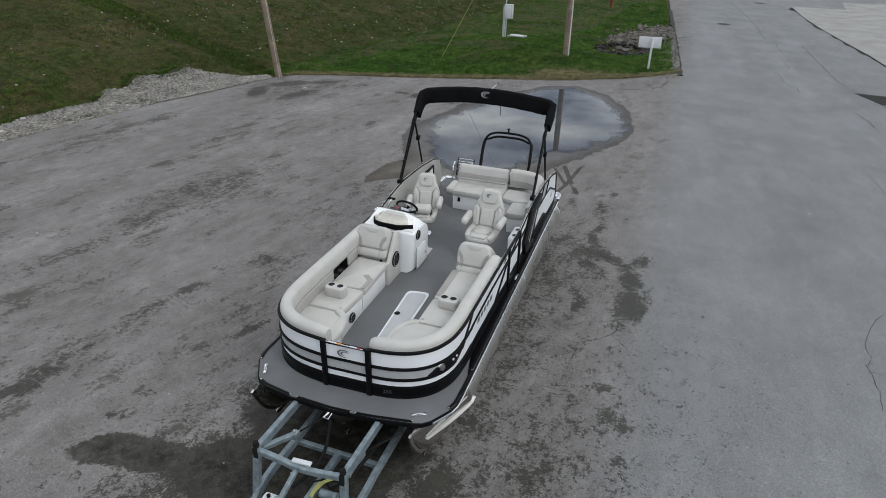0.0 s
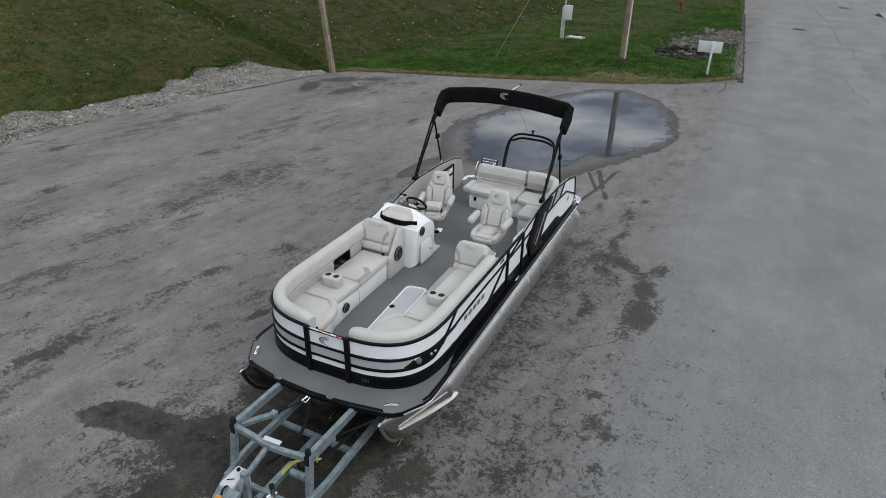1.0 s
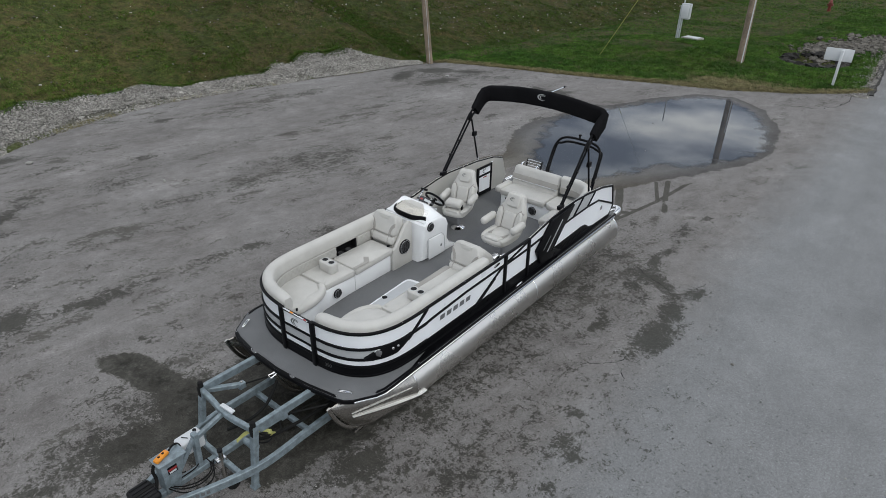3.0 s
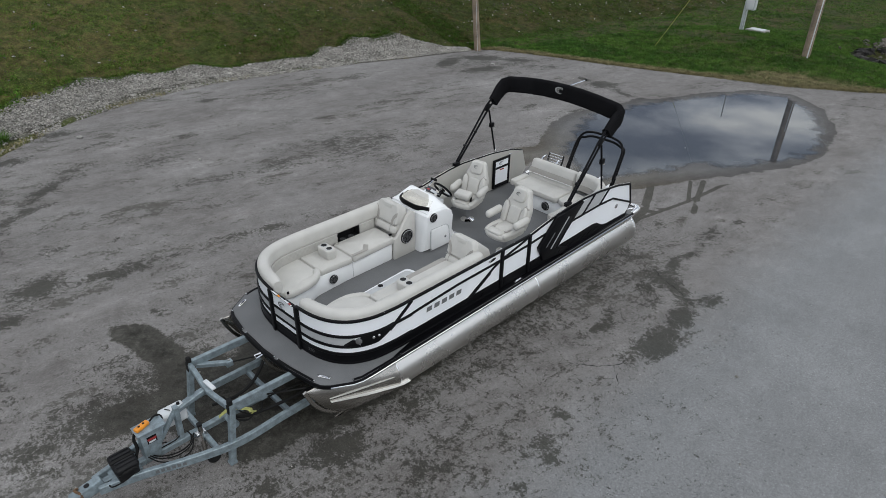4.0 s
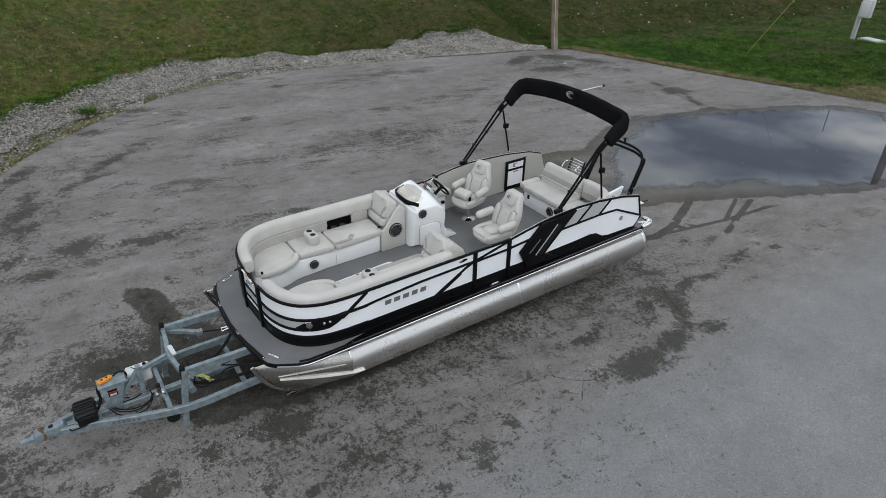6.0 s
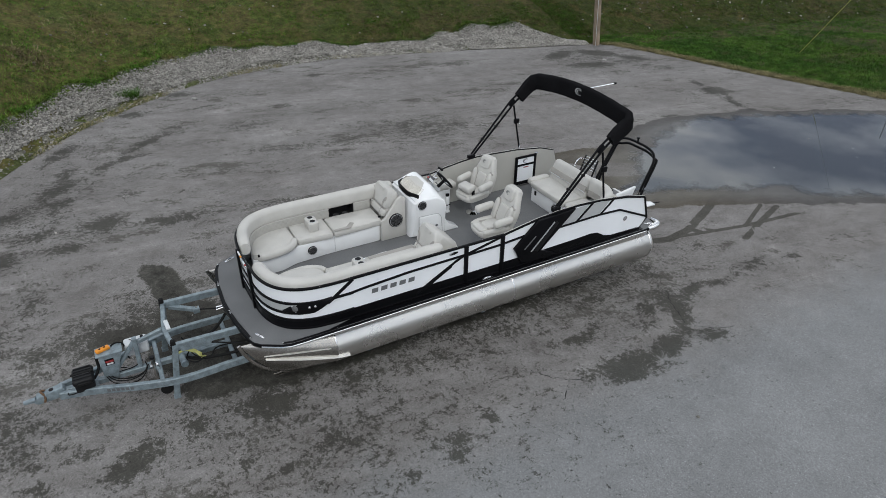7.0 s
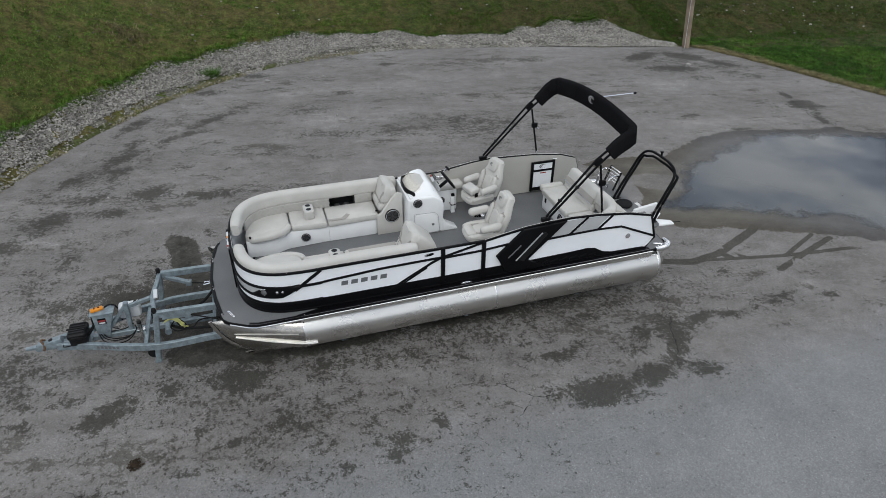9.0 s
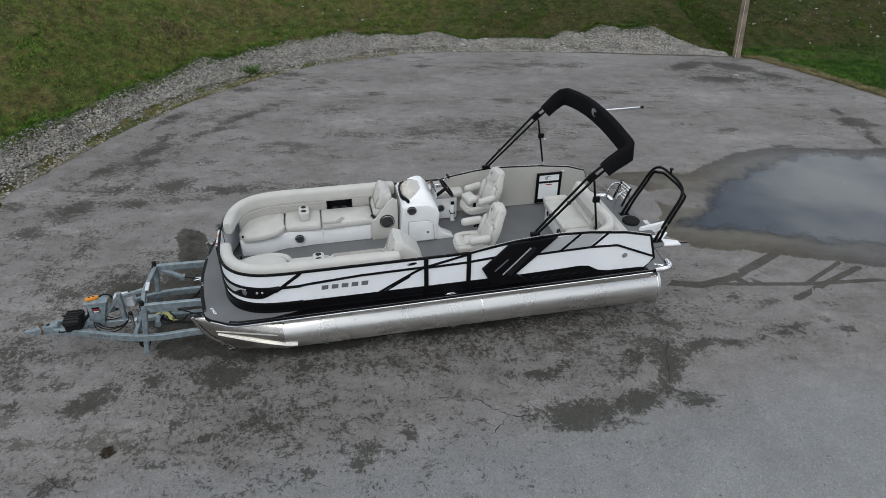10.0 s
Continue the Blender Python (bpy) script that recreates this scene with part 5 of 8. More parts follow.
rail_on(XS + 0.006, [(8.11, 1.53), (7.97, 1.47), (7.58, 1.26), (7.30, 1.10)])
rail_on(XS + 0.006, [(7.90, 1.40), (7.55, 1.20), (7.36, 1.09)], 0.02, 0.022)
rail_on(XS + 0.006, [(6.30, 1.05), (9.0, 1.05), (11.66, 1.05), (11.80, 1.22), (11.67, 1.64)])
rail_on(XS + 0.006, [(8.16, 1.52), (8.76, 1.535), (9.30, 1.58)])
rail_on(XS + 0.006, [(8.16, 1.54), (8.76, 1.67)])
rail_on(XS + 0.006, [(9.70, 1.535), (10.22, 1.55), (10.70, 1.56), (11.13, 1.54), (11.45, 1.40), (11.77, 1.26)])
rail_on(XS + 0.006, [(10.20, 1.55), (10.50, 1.82)])
rail_on(XS + 0.006, [(10.70, 1.56), (10.94, 1.78)])
for side in (0, 1):
    x = XS - 0.004 if side == 0 else STX + 0.004
    tops = SIDE_TOP if side == 0 else [(y if y < 11.6 else y - 0.1, z - 0.03 * (y > 9.9)) for y, z in SIDE_TOP]
    rail_on(x, [(6.30, 1.68)] + tops[1:], 0.04, 0.035, "top_rail")
    # thin bright strip stands in for the highlight along the black rail
    rail_on(x, tops[2:], 0.010, 0.006, "rail_highlight", M_ALU).location.z = 0.019
for path, flip in ((PORT_BOW, -1), (STBD_BOW, 1)):
    part("top_rail", sweep(BM(), [p + Vector((0, 0, RAIL)) for p in path], rrect(0.04, 0.035, 0.012, 2)), M_BLACK, boat)
rail_on(STX + 0.005, [(11.56, 1.05), (11.70, 1.22), (11.57, 1.60)])
rail_on(STX + 0.005, [(6.3, 1.05), (11.66, 1.05)])
for y0 in (8.14, 8.78):
    part("gate_post", box(BM(), XS - 0.03, XS + 0.03, y0 - 0.032, y0 + 0.032, DECK, RAIL + 0.015, 0.008), M_BLACK, boat)
for x0, y0 in ((-2.774, 5.20), (-3.345, 5.18)):
    part("bow_post", box(BM(), x0 - 0.032, x0 + 0.032, y0 - 0.04, y0 + 0.02, DECK, RAIL + 0.015, 0.008), M_BLACK, boat)

# bow gate between the posts
gate = thing("bow_gate", "narrow banded bow gate with a grey swirl mark", "gate")
gp = [Vector((-3.32, 5.175, 0)), Vector((-2.80, 5.195, 0))]
part("gate_panel", band(gp, DECK + 0.03, RAIL - 0.01, 0.0, 0.02, -1), M_PANEL, gate)
part("silver_band", band(gp, 1.315, 1.43, 0.003, 0.004, -1), M_GREYPANEL, gate)
part("black_band", band(gp, DECK + 0.03, 1.18, 0.008, 0.01, -1), M_BLACKPANEL, gate)
for z in (1.67, 1.455, 1.30, 1.185, 1.05):
    part("gate_rail", sweep(BM(), [p + Vector((0, 0, z)) for p in gp], rrect(0.034, 0.034, 0.01, 2)), M_BLACK, gate)


def swirl(center, u, v, size, material, parent, name="swirl_mark"):
    """Two open crescents: the maker's mark as a plain shape. u, v: the plane's axes."""
    u, v, c = Vector(u).normalized(), Vector(v).normalized(), Vector(center)
    nrm = u.cross(v).normalized()
    bm = BM()
    for r0, a0, a1, w, dx in ((1.0, 55, 300, 0.30, 0.0), (0.62, 40, 250, 0.22, 0.12)):
        pts = []
        for i in range(15):
            t = i / 14
            a = radians(a0 + (a1 - a0) * t)
            ww = w * math.sin(math.pi * (0.06 + 0.9 * t))
            for r in (r0 + ww / 2, r0 - ww / 2):
                pts.append(c + (u * (math.cos(a) * r * 1.25 + dx) + v * math.sin(a) * r * 0.72) * size)
        lo = [bm.verts.new(p) for p in pts]
        hi = [bm.verts.new(p + nrm * 0.003) for p in pts]
        for i in range(14):
            a_, b_, c_, d_ = 2 * i, 2 * i + 1, 2 * i + 3, 2 * i + 2
            bm.faces.new((hi[a_], hi[b_], hi[c_], hi[d_]))
            bm.faces.new((lo[d_], lo[c_], lo[b_], lo[a_]))
            bm.faces.new((lo[a_], lo[d_], hi[d_], hi[a_]))
            bm.faces.new((lo[b_], hi[b_], hi[c_], lo[c_]))
    return part(name, bm, material, parent)


swirl((-3.06, 5.160, 1.565), (1, 0, 0), (0, 0, 1), 0.07, M_LOGO, gate)

# black side deck that tapers towards the bow
part("side_step", prism(BM(), [(XS - 0.01, 6.45), (-1.80, 5.95), (-1.767, 5.95), (-1.775, 6.75), (-1.845, 11.72), (XS - 0.01, 11.72)], "z", DECK + 0.002, DECK + 0.012, 0.003), M_BLACKPANEL, boat, "narrow black side step")

# black chevron with recessed slots
chev = [(8.98, 1.40), (9.40, 1.80), (10.12, 1.835), (9.50, 1.245), (9.80, 1.10), (9.62, 1.05), (9.13, 1.12)]
part("chevron", prism(BM(), chev, "x", XS + 0.002, XS + 0.06, 0.015), M_BLACKPANEL, boat, "moulded black chevron on the side")
part("chevron_slot", prism(BM(), [(9.33, 1.30), (9.74, 1.72), (9.80, 1.67), (9.43, 1.24)], "x", XS + 0.05, XS + 0.066, 0.004), M_PLASTIC, boat)
for dy in (0.0, 0.16):
    part("slot_edge", prism(BM(), [(9.29 + dy, 1.285), (9.70 + dy, 1.715), (9.715 + dy, 1.70), (9.305 + dy, 1.27)] if dy == 0 else [(9.44, 1.235), (9.66, 1.46), (9.675, 1.445), (9.455, 1.22)], "x", XS + 0.06, XS + 0.067), M_SILVER if dy == 0 else M_BLACK, boat)
part("chevron_mark", prism(BM(), [(9.16, 1.36), (9.36, 1.55), (9.375, 1.535), (9.175, 1.345)], "x", XS + 0.06, XS + 0.064), M_LOGO, boat)
# maker's lettering as plain bars
for i in range(5):
    y = 6.62 + i * 0.142
    part("lettering_bar", prism(BM(), [(y, 1.345), (y + 0.095, 1.345), (y + 0.105, 1.415), (y + 0.01, 1.415)], "x", XS + 0.001, XS + 0.005), M_LOGO, boat)
# navigation light pod
pod_path = [p for p in PORT_BOW if 5.42 < p.y < 6.10]
bm = BM()
POD_LOW = [(5.42, 1.29), (5.6, 1.275), (5.8, 1.285), (5.92, 1.345), (6.02, 1.41), (6.1, 1.47)]
POD_TOP = [(5.42, 1.33), (5.50, 1.40), (5.62, 1.445), (5.8, 1.46), (6.1, 1.49)]


def pod_profile(i):
    y = pod_path[i].y
    lo, hi = interp(POD_LOW, y), interp(POD_TOP, y)
    return [(0.010, lo), (0.022, lo + 0.008), (0.034, (lo + hi) / 2), (0.022, hi - 0.008), (0.010, hi), (-0.01, hi), (-0.01, lo)]


sweep(bm, pod_path, pod_profile)
part("light_pod", bm, M_BLACK, boat, "black moulded lamp pod")
for p_, d_, r_ in (((-2.025, 5.575, 1.378), (0.85, -0.5, 0.15), 0.050), ((-1.955, 5.745, 1.392), (1, -0.3, 0.15), 0.026), ((-1.937, 5.815, 1.398), (1, -0.2, 0.15), 0.024)):
    part("lamp_lens", lathe(BM(), [(r_, 0.0), (r_, 0.03), (r_ * 0.7, 0.045), (0.002, 0.05)], p_, d_, 14), M_LAMP if r_ > 0.04 else M_CHROME, boat)
    part("lamp_bezel", lathe(BM(), [(r_ * 1.22, 0.0), (r_ * 1.22, 0.026), (r_ * 1.0, 0.034), (r_ * 0.98, 0.01)], p_, d_, 16), M_PLASTIC if r_ < 0.04 else M_SILVER, boat)
# side oval badge, stern cap button, cleats
part("oval_badge", prism(BM(), [(7.93 + 0.075 * math.cos(a * 0.4), 1.613 + 0.022 * math.sin(a * 0.4) + 0.006 * math.cos(a * 0.4)) for a in range(16)], "x", XS, XS + 0.005), M_BLACK, boat)
swirl((XS + 0.006, 7.90, 1.612), (0, 1, 0.1), (0, 0, 1), 0.03, M_SILVER, boat)
# studs along the top rail
for i in range(14):
    y = 5.9 + 0.42 * i
    for x in (XS - 0.004, STX + 0.004):
        part("rail_stud", lathe(BM(), [(0.006, 0), (0.006, 0.004), (0.001, 0.005)], (x, y, interp(SIDE_TOP, y) + 0.016), (0, 0, 1), 8), M_CHROME, boat)
part("fuel_cap", lathe(BM(), [(0.045, 0), (0.045, 0.012), (0.02, 0.016), (0.001, 0.016)], (XS, 11.28, 1.34), (1, 0, 0), 18), M_CHROME, boat)
for x, y, a in ((-2.10, 5.07, 28), (-4.20, 5.14, -62), (-1.84, 8.5, 90), (-1.93, 11.95, 60)):
    bm = BM()
    m_ = pose(x, y, DECK + 0.004, 0, 0, a)
    box(bm, -0.09, 0.09, -0.018, 0.018, 0, 0.012, 0.004, m=m_)
    tube(bm, [m_ @ Vector(p) for p in ((-0.06, 0, 0.014), (0.0, 0, 0.022), (0.06, 0, 0.014))], 0.008, 6)
    part("cleat", bm, M_CHROME, boat)
# cast corner caps at the stern
for s in (1, -1):
    wrap = smooth_path([(CX + s * 1.265, 11.84, DECK - 0.02), (CX + s * 1.262, 11.96, DECK - 0.018), (CX + s * 1.235, 12.07, DECK - 0.015), (CX + s * 1.16, 12.135, DECK - 0.015), (CX + s * 1.03, 12.15, DECK - 0.02)], 4)
    part("corner_cap", sweep(BM(), wrap, lambda i: [(a, b) for f in (0.6 + 0.4 * math.sin(math.pi * i / (len(wrap) - 1)),) for a, b in rrect(0.11 * f, 0.10 * f, 0.035 * f, 3)]), M_POLISH, boat, "polished cast corner cap")
# narrow swim platform that carries the tow arch
part("swim_platform", prism(BM(), rounded([(-2.45, 12.10), (-2.50, 12.38), (-3.70, 12.36), (-4.25, 12.34), (-4.28, 12.10)], 0.08), "z", DECK - 0.05, DECK - 0.004, 0.015), M_FLOOR, boat)
# black bolted edge plates on the bow deck
for pts in ([(-4.13, 4.945), (-4.01, 4.90), (-3.65, 4.84)], [(-3.55, 4.832), (-3.10, 4.815), (-2.85, 4.832)], [(-2.78, 4.838), (-2.54, 4.868), (-2.13, 4.945)], [(-1.815, 5.30), (-1.78, 5.42), (-1.775, 5.75), (-1.78, 6.05)], [(-4.37, 5.30), (-4.405, 5.45), (-4.41, 5.9)]):
    part("edge_plate", sweep(BM(), [(x, y, DECK + 0.005) for x, y in pts], rrect(0.036, 0.012, 0.004, 1)), M_BLACK, boat, "bolted black edge plate")
    for q in (pts[0], pts[-1]):
        part("bolt", lathe(BM(), [(0.008, 0), (0.008, 0.005), (0.001, 0.007)], (q[0], q[1], DECK + 0.011), (0, 0, 1), 8), M_CHROME, boat)
part("bow_eye", tube(BM(), [(-3.10, 4.78, 0.985), (-3.13, 4.70, 0.97), (-3.06, 4.69, 0.97), (-3.06, 4.78, 0.985)], 0.010, 6), M_CHROME, boat)
# chrome grab strip with labels on the bow gate
part("gate_strip", box(BM(), -3.30, -2.82, 5.150, 5.166, RAIL + 0.004, RAIL + 0.016, 0.003), M_POLISH, boat)
for x0, x1, m_ in ((-3.27, -3.16, M_SIGN), (-3.15, -3.10, M_ORANGE), (-2.99, -2.90, M_SIGN), (-2.895, -2.85, M_RED)):
    part("label_bar", box(BM(), x0, x1, 5.147, 5.17, RAIL + 0.016, RAIL + 0.019), m_, boat)

# the model number on the black bow band
num = bpy.data.curves.new("model_number", "FONT")
num.body, num.size, num.extrude, num.align_x, num.align_y = "250", 0.072, 0.002, "CENTER", "CENTER"
num_ob = bpy.data.objects.new("model_number_text", num)
bm = BM()
bm.from_mesh(num_ob.to_mesh())
num_ob.to_mesh_clear()
bpy.data.objects.remove(num_ob)
NUM_AT = [p for p in PORT_BOW if p.x < -2.55][-1]
num_next = PORT_BOW[[tuple(p) for p in PORT_BOW].index(tuple(NUM_AT)) + 1]
num_turn = math.degrees(math.atan2(num_next.y - NUM_AT.y, num_next.x - NUM_AT.x))
bmesh.ops.transform(bm, matrix=pose(NUM_AT.x, NUM_AT.y, 1.12, 0, 0, num_turn) @ pose(0, -0.016, 0, 90, 0, 0), verts=bm.verts[:])
part("model_number", bm, M_CONE, boat, "dark grey number 250")


# ---------- seating ----------
def pad(bm, w, d, h, r, m, seg=3):
    """A stuffed block w by d by h, its base centre at the pose m."""
    return box(bm, -w / 2, w / 2, -d / 2, d / 2, 0, h, r, seg, m)


def piped(name, parent, poly, z0, z1, r=0.035, label=""):
    """A cushion with a sewn seam round its top edge."""
    ob = part(name, cushion(BM(), poly, z0, z1, r), M_VINYL, parent, label)
    k = len(poly)
    mid = Vector((sum(p[0] for p in poly) / k, sum(p[1] for p in poly) / k))
    ring_, last = [], None
    for p in poly:
        q = Vector(p)
        if last is not None and (q - last).length < 0.028:
            continue
        last = q
        q = q + (mid - q).normalized() * r * 0.30
        ring_.append((q.x, q.y, z1 - r * 0.22))
    part("piping", tube(BM(), ring_ + ring_[:1], 0.0045, 5), M_VINYL, ob)
    return ob


def speaker(parent, c, axis, r):
    c, ax = Vector(c), Vector(axis).normalized()
    s, u = ring_frame(ax)
    sp = part("speaker", lathe(BM(), [(r, 0), (r, 0.012), (r * 0.93, 0.02), (r * 0.80, 0.018), (r * 0.78, 0.006), (0.002, 0.006)], c, ax, 24), M_PLASTIC, parent, "round black speaker")
    part("speaker_cone", lathe(BM(), [(r * 0.74, 0.007), (r * 0.70, 0.014), (r * 0.25, 0.008), (r * 0.22, 0.02), (0.002, 0.022)], c, ax, 20), M_CONE, sp)
    part("trim_ring", tube(BM(), [c + ax * 0.019 + (s * math.cos(2 * math.pi * i / 20) + u * math.sin(2 * math.pi * i / 20)) * r * 0.86 for i in range(21)], r * 0.035, 5), M_SILVER, sp)
    bm = BM()
    for i in range(6):
        a = 2 * math.pi * i / 6
        d = s * math.cos(a) + u * math.sin(a)
        bar(bm, c + ax * 0.02 + d * r * 0.18, c + ax * 0.02 + d * r * 0.82, r * 0.10, 0.008, 0.002)
    part("speaker_grille", bm, M_PLASTIC, sp)


def cup_box(x, y, z, w, d, h, rot, label):
    t = thing("cup_holder_console", label, "cup holder")
    m = pose(x, y, z, 0, 0, rot)
    bm = cushion(BM(), rounded([(-w / 2, -d / 2), (w / 2, -d / 2), (w / 2, d / 2), (-w / 2, d / 2)], d * 0.36, 5), 0.0, h, 0.018, 0.003)
    bmesh.ops.transform(bm, matrix=m, verts=bm.verts[:])
    part("pad_block", bm, M_VINYL, t)
    for s in (-1, 1):
        c = m @ Vector((s * w * 0.23, 0, h + 0.0))
        part("cup_ring", lathe(BM(), [(0.052, 0), (0.052, 0.008), (0.045, 0.010), (0.043, 0.005), (0.002, 0.004)], c, (0, 0, 1), 18), M_SILVER, t)
        part("cup_well", lathe(BM(), [(0.044, 0.005), (0.044, 0.0085), (0.001, 0.0085)], c, (0, 0, 1), 18), M_PLASTIC, t)


def bolster(parent, path, side, z, w, h, label=""):
    k = len(path)

    def prof(i):
        e = min(i, k - 1 - i)
        f = (0.72, 0.90, 0.98)[e] if e < 3 else 1.0
        return [(side * 0.10 + (a * f), b * f) for a, b in rrect(w, h, min(w, h) * 0.42, 4)]
    part("bolster", sweep(BM(), [p + Vector((0, 0, z)) for p in path], prof), M_VINYL, parent, label)


def bolster_seam(parent, path, side, z, off):
    pts_ = [p + Vector((0, 0, z)) for p in inset_path(path, side, off)]
    part("bolster_seam", tube(BM(), pts_, 0.006, 5), M_VINYLDARK, parent)


def run(path, x, ys):
    return list(path) + [Vector((x, y, 0)) for y in ys]


def inset_path(path, side, d):
    out = []
    for i, p in enumerate(path):
        t = path[min(i + 1, len(path) - 1)] - path[max(i - 1, 0)]
        s, _ = ring_frame(t)
        out.append(p + s * side * d)
    return out


def quilt(parent, path, side, d, z0, z1, name="quilted_panel"):
    """Padded lower back with small stitched diamonds as relief."""
    pts = inset_path(path, side, d)
    bm = BM()
    rows, fine = [], []
    for a, b in zip(pts, pts[1:]):
        n_ = max(1, int((b - a).length / 0.018))
        fine += [a + (b - a) * (i / n_) for i in range(n_)]
    fine.append(pts[-1])
    length = 0.0
    for i, p in enumerate(fine):
        if i:
            length += (p - fine[i - 1]).length
        t = fine[min(i + 1, len(fine) - 1)] - fine[max(i - 1, 0)]
        s, _ = ring_frame(t)
        row = []
        for j in range(13):
            z = z0 + (z1 - z0) * j / 12
            dia = abs(math.sin(math.pi * (length + z) / 0.085)) * abs(math.sin(math.pi * (length - z) / 0.085))
            row.append(bm.verts.new(p + s * side * (0.009 * dia ** 0.7) + Vector((0, 0, z))))
        rows.append(row)
    for a, b in zip(rows, rows[1:]):
        for j in range(12):
            bm.faces.new((a[j], a[j + 1], b[j + 1], b[j]))
    ob = part(name, bm, M_QUILT, parent, "diamond-stitched lower back pad", 80)
    ob.modifiers.new("thickness", "SOLIDIFY").thickness = 0.03
    return ob


def lounge_back(parent, cx, y0, z0, w, aft=0.40):
    """Wedge-shaped reclining backrest facing the bow: lumbar roll, back, head roll and taupe shoulder inlays."""
    bm = BM()
    prism(bm, [(y0 + 0.04, z0 - 0.02), (y0 + 0.15, z0 + 0.33), (y0 + 0.20, z0 + 0.41), (y0 + 0.26, z0 + 0.42), (y0 + 0.31, z0 + 0.38), (y0 + aft - 0.07, z0 + 0.22), (y0 + aft, z0 + 0.02), (y0 + aft, z0 - 0.39), (y0 + 0.10, z0 - 0.39)], "x", cx - w / 2 + 0.01, cx + w / 2 - 0.01, 0.06, 4)
    part("back_shell", bm, M_VINYL, parent, "wedge-shaped padded back")
    m = pose(cx, y0 + 0.035, z0, -18, 0, 0)

    def shaped(poly, ya, yb, r, k=3, corner=0.0):
        bm = prism(BM(), rounded(poly, corner, 4) if corner else poly, "y", ya, yb, r, k)
        bmesh.ops.transform(bm, matrix=m, verts=bm.verts[:])
        return bm
    part("lumbar_roll", pad(BM(), w * 0.98, 0.13, 0.15, 0.055, m, 4), M_VINYL, parent)
    part("backrest", shaped([(-w * 0.49, 0.145), (-w * 0.50, 0.37), (-w * 0.40, 0.485), (w * 0.40, 0.485), (w * 0.50, 0.37), (w * 0.49, 0.145)], -0.048, 0.09, 0.035, 4, 0.07), M_VINYL, parent)
    part("head_pad", shaped([(-w * 0.22, 0.462), (-w * 0.16, 0.395), (w * 0.16, 0.395), (w * 0.22, 0.462)], -0.058, -0.03, 0.009, 2, 0.02), M_VINYL, parent)
    for s in (-1, 1):
        part("shoulder_inlay", shaped([(s * w * q, z) for q, z in ((0.27, 0.165), (0.36, 0.165), (0.37, 0.22), (0.41, 0.275), (0.468, 0.30), (0.468, 0.37), (0.39, 0.345), (0.31, 0.285), (0.275, 0.225))][::s], -0.0515, -0.04, 0.001, 1), M_VINYLDARK, parent, "taupe vinyl inlay")
        part("lumbar_seam", tube(BM(), [m @ Vector((s * w * 0.31, y, z)) for y, z in ((-0.038, 0.148), (-0.063, 0.12), (-0.067, 0.08), (-0.063, 0.035))], 0.006, 5), M_VINYLDARK, parent)
    part("seam_piping", tube(BM(), [m @ Vector((-w * 0.47, -0.05, 0.150)), m @ Vector((w * 0.47, -0.05, 0.150))], 0.006, 6), M_VINYLDARK, parent)


def arm_roll(parent, pts, drop=0.005, wide=0.145, high=0.115):
    """A stuffed roll that curls round the bow end of a lounge and sinks towards the bow."""
    path_ = smooth_path([(x, y, SEAT - drop - 0.012 * i) for i, (x, y) in enumerate(pts)], 4)
    k_ = len(path_)

    def prof(i):
        e = min(i, k_ - 1 - i)
        f = (0.6, 0.85, 0.96)[e] if e < 3 else 1.0
        broad = 0.72 + 0.60 * min(1.0, max(0.0, (i / k_ - 0.25) / 0.35))
        return [(a * f, b * f) for a, b in rrect(wide * broad, high, 0.044, 4)]
    part("bow_arm", sweep(BM(), path_, prof), M_VINYL, parent, "curled stuffed arm roll")


# starboard lounge
SEAT = 1.425
lounge_s = thing("bow_lounge", "long light grey vinyl bow lounge with white base beside the helm", "bench seat", "bow lounges")
s_base = rounded([(-3.64, 7.55), (-4.26, 7.55), (-4.26, 5.85), (-4.05, 5.45), (-3.50, 5.38), (-3.50, 5.82), (-3.60, 6.04), (-3.64, 6.6)], 0.08)
part("lounge_base", prism(BM(), s_base, "z", DECK + 0.001, SEAT - 0.10, 0.012), M_WHITE, lounge_s, "white moulded seat base")
piped("seat_cushion", lounge_s, rounded([(-4.16, 6.10), (-4.13, 5.74), (-3.98, 5.47), (-3.52, 5.38), (-3.46, 5.62), (-3.46, 5.88), (-3.55, 6.02), (-3.66, 6.10)], 0.07), SEAT - 0.11, SEAT)
piped("seat_cushion", lounge_s, rounded([(-4.16, 6.12), (-3.62, 6.12), (-3.59, 6.70), (-4.16, 6.70)], 0.04), SEAT - 0.11, SEAT)
piped("seat_cushion", lounge_s, rounded([(-4.12, 6.715), (-3.59, 6.715), (-3.62, 7.56), (-4.12, 7.56)], 0.04), SEAT - 0.11, SEAT)
arm_roll(lounge_s, [(-3.69, 6.09), (-3.57, 6.03), (-3.52, 5.92), (-3.515, 5.78), (-3.52, 5.62), (-3.53, 5.45)])
for poly in ([(-3.60, 6.72), (-3.60, 7.0), (-3.72, 7.10), (-3.78, 7.05), (-3.66, 6.94), (-3.66, 6.72)],):
    part("seat_inlay", prism(BM(), poly, "z", SEAT + 0.008, SEAT + 0.015, 0.002), M_VINYLDARK, lounge_s)
path_s = run(STBD_BOW, STX, (6.7, 7.1, 7.5, 7.8, 7.92, 7.98, 8.0))
bolster(lounge_s, path_s, 1, 1.665, 0.165, 0.25, "thick padded bolster along the fence")
quilt(lounge_s, [p for p in path_s[6:] if p.y < 6.75] + [Vector((STX, 6.82, 0))], 1, 0.155, SEAT - 0.02, 1.57)
